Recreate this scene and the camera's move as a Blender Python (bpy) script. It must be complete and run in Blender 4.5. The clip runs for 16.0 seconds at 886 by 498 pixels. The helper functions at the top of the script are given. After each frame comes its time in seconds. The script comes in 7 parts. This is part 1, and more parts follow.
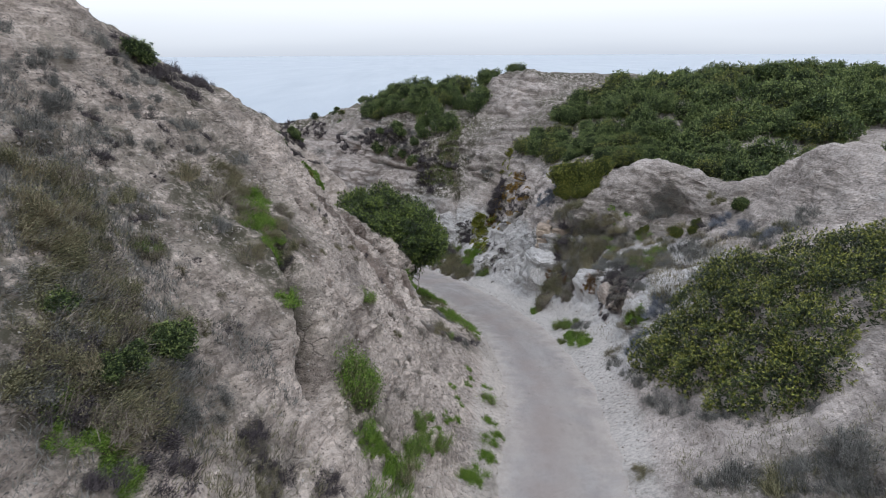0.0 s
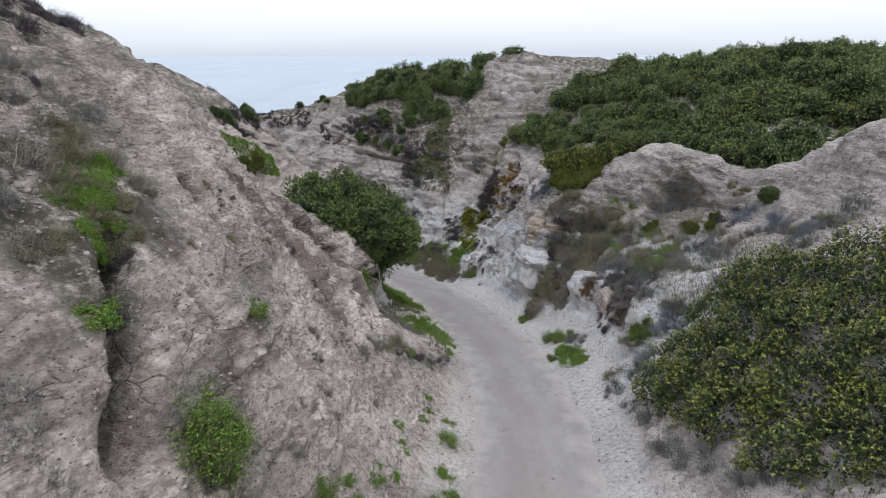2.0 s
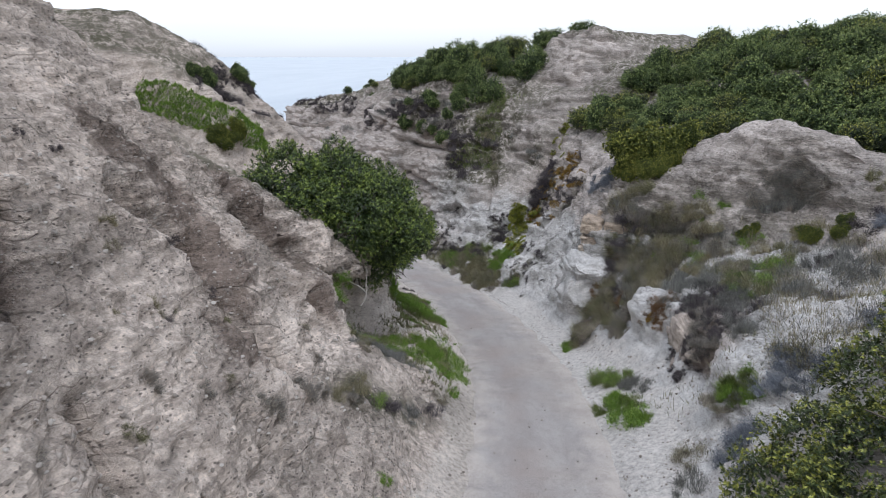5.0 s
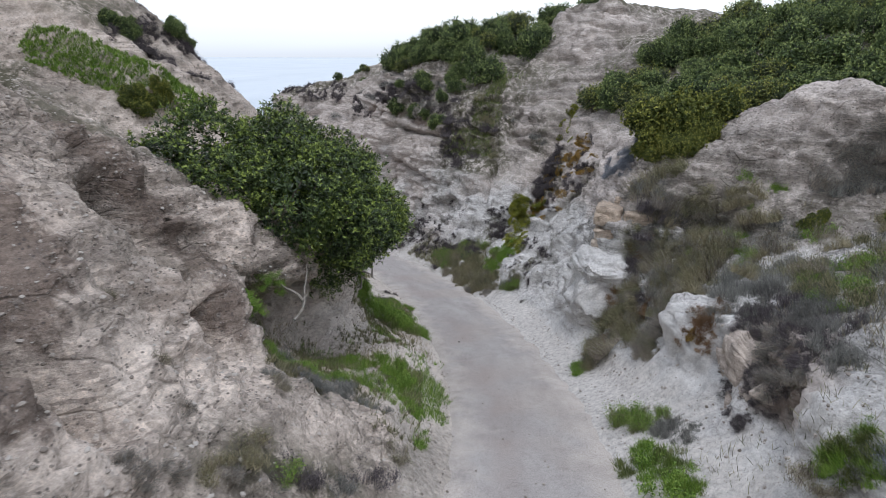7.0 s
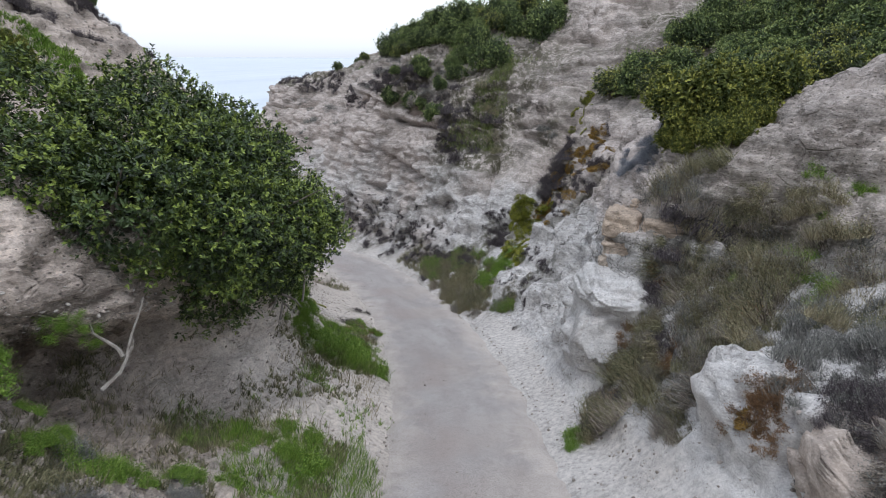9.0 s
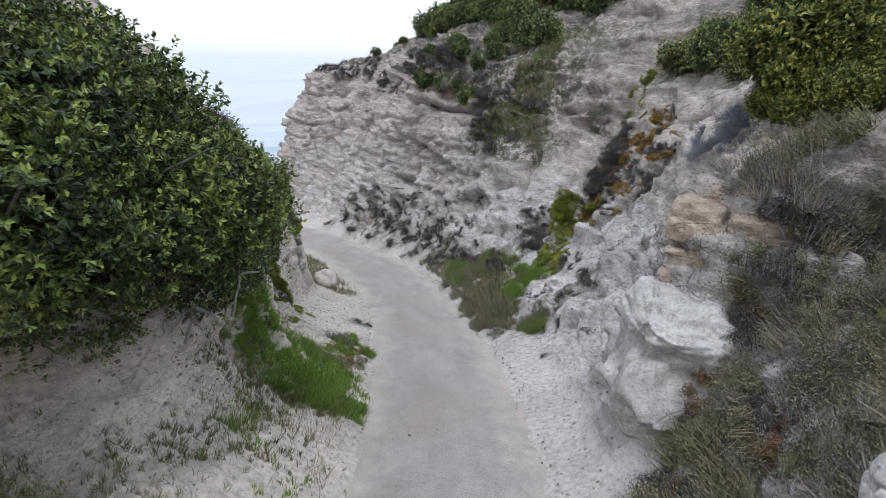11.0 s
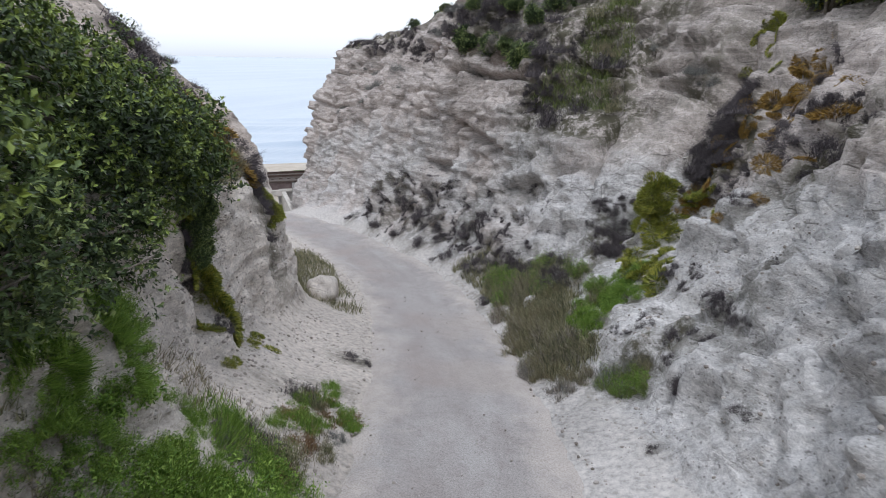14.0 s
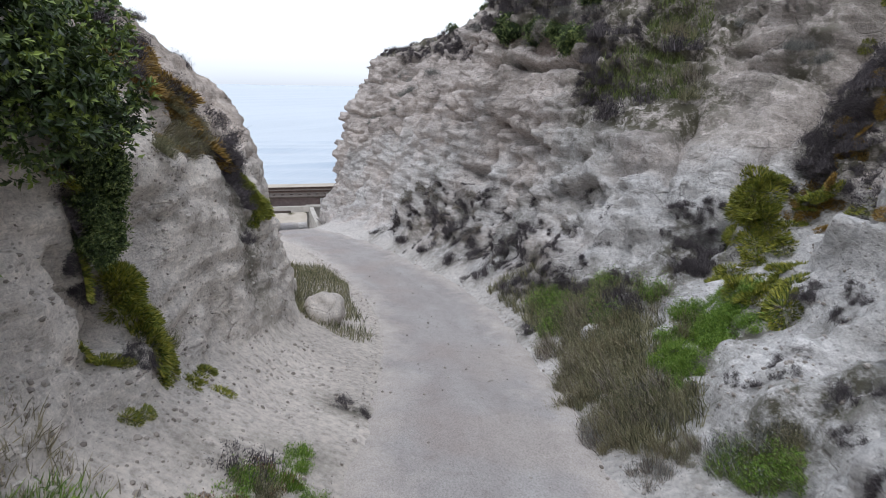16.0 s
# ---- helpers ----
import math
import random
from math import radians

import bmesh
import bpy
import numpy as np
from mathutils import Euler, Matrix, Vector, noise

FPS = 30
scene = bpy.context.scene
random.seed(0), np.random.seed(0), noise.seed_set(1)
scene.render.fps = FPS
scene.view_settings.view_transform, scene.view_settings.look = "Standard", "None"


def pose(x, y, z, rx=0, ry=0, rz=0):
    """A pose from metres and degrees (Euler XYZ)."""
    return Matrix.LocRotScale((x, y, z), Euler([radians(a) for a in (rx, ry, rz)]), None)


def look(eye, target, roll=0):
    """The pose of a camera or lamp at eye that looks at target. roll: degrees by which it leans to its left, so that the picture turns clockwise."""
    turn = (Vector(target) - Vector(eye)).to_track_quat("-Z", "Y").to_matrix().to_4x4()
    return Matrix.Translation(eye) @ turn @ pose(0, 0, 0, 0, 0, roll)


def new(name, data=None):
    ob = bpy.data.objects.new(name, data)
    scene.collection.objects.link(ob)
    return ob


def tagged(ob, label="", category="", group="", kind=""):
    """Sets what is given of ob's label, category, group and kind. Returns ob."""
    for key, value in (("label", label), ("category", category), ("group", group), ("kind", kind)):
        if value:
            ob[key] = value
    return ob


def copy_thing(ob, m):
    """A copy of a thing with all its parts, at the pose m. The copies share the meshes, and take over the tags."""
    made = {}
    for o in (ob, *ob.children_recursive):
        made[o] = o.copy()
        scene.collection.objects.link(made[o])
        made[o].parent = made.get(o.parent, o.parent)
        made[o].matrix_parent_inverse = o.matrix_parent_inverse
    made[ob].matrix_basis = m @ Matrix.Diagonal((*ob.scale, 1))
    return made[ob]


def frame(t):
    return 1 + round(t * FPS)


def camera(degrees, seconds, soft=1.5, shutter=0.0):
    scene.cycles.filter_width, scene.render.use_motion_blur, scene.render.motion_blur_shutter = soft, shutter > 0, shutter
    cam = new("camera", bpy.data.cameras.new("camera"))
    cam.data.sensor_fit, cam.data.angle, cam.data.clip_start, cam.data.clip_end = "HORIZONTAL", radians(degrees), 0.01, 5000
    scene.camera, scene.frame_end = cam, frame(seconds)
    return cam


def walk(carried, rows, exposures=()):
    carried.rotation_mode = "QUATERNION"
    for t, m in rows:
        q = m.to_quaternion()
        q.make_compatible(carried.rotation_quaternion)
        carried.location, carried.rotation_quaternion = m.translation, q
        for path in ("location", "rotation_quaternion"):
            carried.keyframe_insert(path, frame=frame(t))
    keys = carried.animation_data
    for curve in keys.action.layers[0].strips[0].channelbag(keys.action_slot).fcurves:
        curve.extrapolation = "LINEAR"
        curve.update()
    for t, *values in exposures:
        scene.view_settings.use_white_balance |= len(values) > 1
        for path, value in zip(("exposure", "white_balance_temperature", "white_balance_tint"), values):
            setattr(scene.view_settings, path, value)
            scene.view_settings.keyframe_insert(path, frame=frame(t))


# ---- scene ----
cam = camera(71.7, 16.0, 0.6, 0.25)
PATH = [
    (0, (0.046, 0.069, 7.924), (0.048, 1.974, 7.313), -0.3),
    (0.5, (0.282, 1.149, 7.594), (0.28, 3.054, 6.985), -0.3),
    (1, (0.565, 2.209, 7.242), (0.561, 4.114, 6.634), -0.2),
    (1.5, (0.939, 3.171, 6.874), (0.937, 5.076, 6.265), -0.1),
    (2, (1.399, 4.123, 6.493), (1.381, 6.028, 5.883), -0.1),
    (2.5, (1.82, 5.04, 6.168), (1.773, 6.945, 5.559), -0.1),
    (3, (2.197, 5.898, 5.913), (2.121, 7.802, 5.306), -0.1),
    (3.5, (2.569, 6.804, 5.648), (2.446, 8.706, 5.042), -0.1),
    (4, (2.818, 7.744, 5.373), (2.639, 9.642, 4.767), -0.0),
    (6.5, (2.882, 12.684, 3.586), (2.619, 14.573, 2.984), 0.3),
    (7, (3.076, 13.719, 3.274), (2.813, 15.608, 2.672), 0.2),
    (7.5, (3.313, 14.855, 3.012), (3.046, 16.743, 2.41), 0.2),
    (8, (3.514, 16.013, 2.795), (3.234, 17.9, 2.193), 0.3),
    (8.5, (3.697, 17.068, 2.585), (3.393, 18.951, 1.984), 0.3),
    (9, (3.889, 18.091, 2.33), (3.552, 19.969, 1.729), 0.3),
    (11.5, (4.148, 22.855, 0.896), (3.601, 24.685, 0.3), 0.8),
    (12, (3.893, 23.746, 0.649), (3.309, 25.563, 0.053), 0.8),
    (12.5, (3.644, 24.579, 0.364), (3.046, 26.392, -0.231), 0.8),
    (13, (3.384, 25.518, 0.061), (2.776, 27.328, -0.535), 0.9),
    (13.5, (3.091, 26.489, -0.256), (2.471, 28.295, -0.851), 0.8),
    (14, (2.76, 27.483, -0.574), (2.12, 29.282, -1.169), 0.9),
    (14.5, (2.444, 28.47, -0.888), (1.783, 30.261, -1.483), 0.9),
    (15, (2.119, 29.475, -1.21), (1.426, 31.255, -1.805), 1.0),
    (15.5, (2.02, 29.92, -1.573), (1.292, 31.685, -2.167), 1.0),
    (16, (1.814, 30.461, -1.842), (1.049, 32.237, -2.356), 1.0),
]
walk(cam, [(t, look(eye, target, roll)) for t, eye, target, roll in PATH], [(0, -0.66, 6130, 10), (3.2, -0.5, 6130, 10), (7, -0.42, 6130, 10), (12, -0.3, 6130, 10), (16, -0.4, 6130, 10)])

# ---- world and sun: a bright, even overcast over the sea ----
world = bpy.data.worlds.new("overcast_sky")
scene.world = world
world.use_nodes = True
wn, wl = world.node_tree.nodes, world.node_tree.links
wn.clear()
w_sky = wn.new("ShaderNodeTexSky")
w_sky.sky_type, w_sky.sun_disc = "NISHITA", False
w_sky.sun_elevation, w_sky.sun_rotation = radians(48), radians(200)
w_sky.air_density, w_sky.dust_density = 1.5, 4.0
w_gain = wn.new("ShaderNodeMix")
w_gain.data_type, w_gain.blend_type = "RGBA", "MULTIPLY"
w_gain.inputs[0].default_value = 1.0
w_gain.inputs[7].default_value = (0.1, 0.1, 0.1, 1)
w_co = wn.new("ShaderNodeTexCoord")
w_xyz = wn.new("ShaderNodeSeparateXYZ")
w_map = wn.new("ShaderNodeMapping")
w_map.inputs["Scale"].default_value = (1.2, 1.2, 14.0)
w_noise = wn.new("ShaderNodeTexNoise")
w_noise.inputs["Scale"].default_value = 2.2
w_noise.inputs["Detail"].default_value = 5.0
w_add = wn.new("ShaderNodeMath")
w_add.operation = "MULTIPLY_ADD"
w_add.inputs[1].default_value = 0.02
w_ramp = wn.new("ShaderNodeValToRGB")
w_ramp.color_ramp.elements[0].position, w_ramp.color_ramp.elements[0].color = 0.0, (1.08, 1.14, 1.24, 1)
w_ramp.color_ramp.elements[1].position, w_ramp.color_ramp.elements[1].color = 0.075, (1.72, 1.76, 1.82, 1)
for where, tint in ((0.03, (1.4, 1.45, 1.52, 1)), (1.0, (1.5, 1.62, 1.84, 1))):
    e = w_ramp.color_ramp.elements.new(where)
    e.color = tint
w_mix = wn.new("ShaderNodeMix")
w_mix.data_type = "RGBA"
w_mix.inputs[0].default_value = 0.9
w_bg = wn.new("ShaderNodeBackground")
w_bg.inputs["Strength"].default_value = 1.0
w_out = wn.new("ShaderNodeOutputWorld")
wl.new(w_sky.outputs[0], w_gain.inputs[6])
wl.new(w_co.outputs["Generated"], w_xyz.inputs[0])
wl.new(w_co.outputs["Generated"], w_map.inputs[0])
wl.new(w_map.outputs[0], w_noise.inputs[0])
wl.new(w_noise.outputs[0], w_add.inputs[0])
wl.new(w_xyz.outputs["Z"], w_add.inputs[2])
wl.new(w_add.outputs[0], w_ramp.inputs[0])
wl.new(w_gain.outputs[2], w_mix.inputs[6])
wl.new(w_ramp.outputs[0], w_mix.inputs[7])
wl.new(w_mix.outputs[2], w_bg.inputs[0])
wl.new(w_bg.outputs[0], w_out.inputs[0])
sun = new("sun", bpy.data.lights.new("sun", "SUN"))
sun.data.energy, sun.data.angle, sun.data.color = 1.5, radians(12), (1.0, 0.985, 0.97)
sun.matrix_world = look((5, -2, 30), (0, 10, 0))
scene.view_settings.exposure = -0.25

# ---- tools: noise, meshes, parts ----
rng = np.random.default_rng(7)


def lattice(ix, iy, iz, seed):
    h = (ix * 374761393 + iy * 668265263 + iz * 2147483647 + seed * 974634777) & 0xFFFFFFFF
    h = ((h ^ (h >> 13)) * 1274126177) & 0xFFFFFFFF
    return ((h ^ (h >> 16)) & 0xFFFF) / 32767.5 - 1.0


def vnoise(p, seed=0):
    """Smooth value noise in -1..1 at points p (n, 3)."""
    i = np.floor(p).astype(np.int64)
    f = p - i
    f = f * f * f * (f * (f * 6 - 15) + 10)
    out = 0
    for dx in (0, 1):
        wx = f[:, 0] if dx else 1 - f[:, 0]
        for dy in (0, 1):
            wy = f[:, 1] if dy else 1 - f[:, 1]
            for dz in (0, 1):
                wz = f[:, 2] if dz else 1 - f[:, 2]
                out = out + wx * wy * wz * lattice(i[:, 0] + dx, i[:, 1] + dy, i[:, 2] + dz, seed)
    return out


def fbm(p, octaves=4, seed=0, gain=0.5, ridge=False):
    total, amp, norm_ = 0, 1.0, 0
    for k in range(octaves):
        v = vnoise(p * 2.03 ** k + 17.3 * k, seed + k)
        total = total + amp * (1 - 2 * np.abs(v) if ridge else v)
        norm_ += amp
        amp *= gain
    return total / norm_


def slabs(p, seed=0, tilt=0.8):
    """Broken faces: each cell a plane of its own tilt and offset, with a sharp step to the next."""
    i = np.floor(p).astype(np.int64)
    best, out = np.full(len(p), 9.0), np.zeros(len(p))
    for dx in (-1, 0, 1):
        for dy in (-1, 0, 1):
            for dz in (-1, 0, 1):
                c = i + (dx, dy, dz)
                v = [p[:, k] - (c[:, k] + 0.5 + 0.45 * lattice(c[:, 0], c[:, 1], c[:, 2], seed + 7 * k)) for k in range(3)]
                d2 = v[0] ** 2 + v[1] ** 2 + v[2] ** 2
                h = 0.45 * lattice(c[:, 0], c[:, 1], c[:, 2], seed + 31)
                for k in range(3):
                    h = h + tilt * v[k] * lattice(c[:, 0], c[:, 1], c[:, 2], seed + 41 + 5 * k)
                out = np.where(d2 < best, h, out)
                best = np.minimum(best, d2)
    return out


def mesh_from(name, verts, faces, smooth=True):
    """A mesh out of arrays: faces all of one length."""
    me = bpy.data.meshes.new(name)
    verts, faces = np.asarray(verts, np.float32), np.asarray(faces, np.int32)
    k = faces.shape[1]
    me.vertices.add(len(verts))
    me.vertices.foreach_set("co", verts.ravel())
    me.loops.add(faces.size)
    me.loops.foreach_set("vertex_index", faces.ravel())
    me.polygons.add(len(faces))
    me.polygons.foreach_set("loop_start", np.arange(0, faces.size, k, dtype=np.int32))
    me.update(calc_edges=True)
    me.polygons.foreach_set("use_smooth", np.full(len(faces), smooth))
    return me


def grid_faces(rows, cols):
    a = (np.arange(rows - 1)[:, None] * cols + np.arange(cols - 1)[None, :]).ravel()
    return np.stack([a, a + 1, a + cols + 1, a + cols], 1)


def attribute(me, name, values):
    at = me.attributes.new(name, "FLOAT", "POINT")
    at.data.foreach_set("value", np.asarray(values, np.float32).ravel())


def part(name, me, material, parent, label=""):
    if isinstance(me, bmesh.types.BMesh):
        bm, me = me, bpy.data.meshes.new(name)
        bm.to_mesh(me)
        bm.free()
    if material and not me.materials:
        me.materials.append(material)
    ob = new(name, me)
    ob.parent = parent
    return tagged(ob, label)


def thing(name, place, label, category, group="", kind=""):
    ob = new(name)
    ob.empty_display_size = 0.2
    ob.location = place
    return tagged(ob, label, category, group, kind)


def smoothstep(a, b, x):
    t = np.clip((x - a) / (b - a), 0, 1)
    return t * t * (3 - 2 * t)

# ---- materials ----
class Nodes:
    """A small helper that builds one node material."""

    def __init__(self, name):
        self.mat = bpy.data.materials.new(name)
        self.mat.use_nodes = True
        self.tree = self.mat.node_tree
        self.bsdf = self.tree.nodes["Principled BSDF"]
        self.geo = self.tree.nodes.new("ShaderNodeNewGeometry")

    def node(self, kind, **inputs):
        n = self.tree.nodes.new(kind)
        for k, v in inputs.items():
            self.put(n, k.replace("_", " "), v)
        return n

    def put(self, n, key, v):
        slot = n.inputs[int(key)] if key.isdigit() else n.inputs[key]
        if isinstance(v, bpy.types.NodeSocket):
            self.tree.links.new(v, slot)
        else:
            slot.default_value = v

    def at(self, scale=(1, 1, 1)):
        m = self.node("ShaderNodeMapping", Scale=scale)
        self.tree.links.new(self.geo.outputs["Position"], m.inputs[0])
        return m.outputs[0]

    def noise(self, scale, detail=4.0, rough=0.55, where=None, warp=0.0):
        return self.node("ShaderNodeTexNoise", Vector=where or self.at(), Scale=scale, Detail=detail, Roughness=rough, Distortion=warp).outputs[0]

    def cells(self, scale, where=None, feature="F1"):
        n = self.node("ShaderNodeTexVoronoi", Vector=where or self.at(), Scale=scale)
        n.feature = feature
        return n

    def ramp(self, fac, stops):
        r = self.node("ShaderNodeValToRGB", Fac=fac)
        el = r.color_ramp.elements
        while len(el) < len(stops):
            el.new(0.5)
        for s, (pos, col) in zip(el, stops):
            s.position = pos
            s.color = (*col, 1) if len(col) == 3 else col
        return r.outputs[0]

    def grey(self, fac, a, b):
        return self.node("ShaderNodeMapRange", Value=fac, From_Min=a, From_Max=b).outputs[0]

    def mix(self, fac, a, b, blend="MIX"):
        m = self.node("ShaderNodeMix")
        m.data_type, m.blend_type = "RGBA", blend
        for k, v in ((0, fac), (6, a), (7, b)):
            if isinstance(v, tuple) and len(v) == 3:
                v = (*v, 1)
            self.put(m, str(k), v)
        return m.outputs[2]

    def math(self, op, a, b=0.0):
        m = self.node("ShaderNodeMath")
        m.operation = op
        self.put(m, "0", a)
        self.put(m, "1", b)
        return m.outputs[0]

    def attr(self, name):
        n = self.tree.nodes.new("ShaderNodeAttribute")
        n.attribute_name = name
        return n.outputs["Fac"]

    def bump(self, height, strength=0.5, distance=0.05, normal=None):
        b = self.node("ShaderNodeBump", Height=height, Strength=strength, Distance=distance)
        if normal:
            self.put(b, "Normal", normal)
        return b.outputs[0]

    def done(self, color, rough=0.9, normal=None, spec=0.2):
        self.put(self.bsdf, "Base Color", color)
        self.put(self.bsdf, "Roughness", rough)
        self.put(self.bsdf, "Specular IOR Level", spec)
        if normal:
            self.put(self.bsdf, "Normal", normal)
        return self.mat


def rock_material(name, warm, pale, flat, dust):
    """Crumbling coastal sandstone: banded, gravelly, with paler and darker beds."""
    n = Nodes(name)
    band = n.noise(1.9, 6, 0.65, n.at((0.10, 0.10, 1.0)), 0.4)
    lines = n.noise(2.2, 5, 0.7, n.at((0.45, 0.45, 4.5)), 0.5)
    big = n.noise(0.35, 5, 0.6)
    mid = n.noise(1.7, 7, 0.7)
    fine = n.noise(9.0, 7, 0.75)
    grain = n.noise(38.0, 4, 0.75)
    tone = n.ramp(band, [(0.36, tuple(0.68 * c for c in warm)), (0.47, warm), (0.56, tuple(1.16 * c for c in warm)), (0.66, tuple(0.82 * c for c in warm))])
    crumble = n.attr("crumble")
    light = n.ramp(band, [(0.36, tuple(0.86 * c for c in pale)), (0.5, pale), (0.62, tuple(0.9 * c for c in pale))])
    where = n.math("ADD", n.attr("pale"), n.math("MULTIPLY", n.math("SUBTRACT", big, 0.5), 1.6))
    col = n.mix(n.grey(where, 0.3, 0.7), tone, light)
    flaky = n.cells(1.0, n.at((6.5, 6.5, 24.0)))
    flake = n.node("ShaderNodeSeparateColor", Color=flaky.outputs["Color"]).outputs[0]
    plates = n.cells(1.0, n.at((2.6, 2.6, 9.0)))
    plate = n.node("ShaderNodeSeparateColor", Color=plates.outputs["Color"]).outputs[0]
    broken = n.grey(n.noise(0.8, 5, 0.65), 0.42, 0.55)
    chipped = n.math("MULTIPLY", crumble, n.math("ADD", 0.35, n.math("MULTIPLY", broken, 0.65)))
    brown = n.math("MULTIPLY", n.grey(n.noise(1.5, 7, 0.7, n.at((0.4, 0.4, 1.2)), 0.5), 0.48, 0.58), flat)
    brown = n.math("MAXIMUM", brown, n.math("MULTIPLY", 0.85, n.grey(n.math("ADD", n.attr("bed"), n.math("MULTIPLY", n.math("SUBTRACT", n.noise(2.2, 7, 0.75), 0.5), 2.2)), 0.35, 0.75)))
    brown = n.math("MULTIPLY", brown, n.math("SUBTRACT", 1.0, n.grey(n.attr("pale"), 0.2, 0.8)))
    col = n.mix(brown, col, (0.17, 0.13, 0.108))
    col = n.mix(n.math("MULTIPLY", n.grey(mid, 0.58, 0.64), 0.1), col, (0.2, 0.17, 0.15))
    col = n.mix(n.math("MULTIPLY", n.grey(lines, 0.57, 0.61), 0.2), col, (0.22, 0.19, 0.165))
    stain = n.math("MULTIPLY", n.grey(n.noise(1.0, 8, 0.78, n.at((1, 1, 0.45))), 0.59, 0.63), 0.14)
    col = n.mix(stain, col, (0.13, 0.12, 0.125))
    col = n.mix(n.math("MULTIPLY", chipped, 0.85), col, n.ramp(flake, [(0.1, (0.66, 0.65, 0.64)), (0.45, (0.97, 0.97, 0.97)), (0.95, (1.26, 1.25, 1.24))]), "MULTIPLY")
    col = n.mix(n.math("MULTIPLY", crumble, 0.14), col, n.ramp(plate, [(0.1, (0.7, 0.69, 0.68)), (0.9, (1.28, 1.28, 1.28))]), "MULTIPLY")
    grit = n.ramp(fine, [(0.36, (0.55, 0.54, 0.53)), (0.48, (0.95, 0.95, 0.95)), (0.62, (1.3, 1.29, 1.27))])
    streak = n.noise(2.0, 5, 0.65, n.at((1.3, 1.3, 0.14)), 0.3)
    col = n.mix(n.math("MULTIPLY", n.math("SUBTRACT", 1.0, crumble), 0.6), col, n.ramp(streak, [(0.34, (0.74, 0.73, 0.72)), (0.5, (1, 1, 1)), (0.64, (1.16, 1.15, 1.13))]), "MULTIPLY")
    col = n.mix(n.math("ADD", 0.3, n.math("MULTIPLY", crumble, 0.45)), col, grit, "MULTIPLY")
    col = n.mix(0.4, col, n.ramp(grain, [(0.36, (0.5, 0.5, 0.5)), (0.5, (1, 1, 1)), (0.64, (1.35, 1.35, 1.35))]), "MULTIPLY")
    pebbly = n.math("MULTIPLY", crumble, n.grey(n.noise(1.4, 4), 0.42, 0.6))
    small, large = n.cells(24.0), n.cells(9.0)
    dots = n.math("MULTIPLY", n.math("SUBTRACT", 1.0, n.grey(small.outputs["Distance"], 0.15, 0.38)), n.math("MULTIPLY", pebbly, n.grey(n.node("ShaderNodeSeparateColor", Color=small.outputs["Color"]).outputs[1], 0.45, 0.7)))
    lumps = n.math("MULTIPLY", n.math("SUBTRACT", 1.0, n.grey(large.outputs["Distance"], 0.2, 0.45)), n.math("MULTIPLY", crumble, n.grey(n.noise(0.9, 4), 0.5, 0.62)))
    stone = n.node("ShaderNodeSeparateColor", Color=large.outputs["Color"]).outputs[0]
    lumps = n.math("MULTIPLY", lumps, n.grey(n.node("ShaderNodeSeparateColor", Color=large.outputs["Color"]).outputs[1], 0.4, 0.65))
    col = n.mix(n.math("MULTIPLY", lumps, 0.6), col, n.ramp(stone, [(0.15, (0.22, 0.185, 0.16)), (0.5, (0.42, 0.37, 0.33)), (0.9, (0.56, 0.52, 0.48))]))
    col = n.mix(n.math("MULTIPLY", dots, 0.45), col, (0.5, 0.47, 0.44))
    specks = n.cells(13.0, n.at((1, 1, 1.6)))
    odd = n.node("ShaderNodeSeparateColor", Color=specks.outputs["Color"]).outputs[1]
    dark = n.math("MULTIPLY", n.math("SUBTRACT", 1.0, n.grey(specks.outputs["Distance"], 0.18, 0.34)), n.grey(odd, 0.6, 0.65))
    col = n.mix(n.math("MULTIPLY", dark, n.math("MULTIPLY", n.math("ADD", 0.4, crumble), 0.6)), col, (0.1, 0.085, 0.078))
    sandy = n.grey(n.math("ADD", n.attr("sand"), n.math("MULTIPLY", n.math("SUBTRACT", mid, 0.5), 1.4)), 0.35, 0.75)
    col = n.mix(n.math("MULTIPLY", sandy, 0.85), col, n.mix(0.8, (*dust, 1), grit, "MULTIPLY"))
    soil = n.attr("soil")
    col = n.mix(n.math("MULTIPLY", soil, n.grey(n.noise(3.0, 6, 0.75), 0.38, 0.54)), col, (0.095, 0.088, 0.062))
    h = n.math("ADD", n.math("MULTIPLY", mid, 0.35), n.math("MULTIPLY", fine, n.math("ADD", 0.26, n.math("MULTIPLY", crumble, 0.34))))
    h = n.math("ADD", h, n.math("MULTIPLY", n.math("ADD", n.math("MULTIPLY", dots, 0.3), n.math("MULTIPLY", lumps, 0.35)), n.math("SUBTRACT", 1.0, n.math("MULTIPLY", sandy, 0.9))))
    h = n.math("ADD", h, n.math("ADD", n.math("MULTIPLY", lines, n.math("MULTIPLY", crumble, 0.26)), n.math("MULTIPLY", grain, n.math("ADD", 0.08, n.math("MULTIPLY", crumble, 0.14)))))
    h = n.math("ADD", h, n.math("MULTIPLY", n.math("ADD", n.math("MULTIPLY", flake, 0.42), n.math("MULTIPLY", plate, 0.4)), chipped))
    bent = n.node("ShaderNodeVectorMath", **{"0": n.at((1.0, 1.0, 1.5)), "1": n.node("ShaderNodeTexNoise", Vector=n.at(), Scale=0.7, Detail=2.0).outputs["Color"]}).outputs[0]
    crack = n.grey(n.cells(1.1, bent, "DISTANCE_TO_EDGE").outputs["Distance"], 0.0, 0.035)
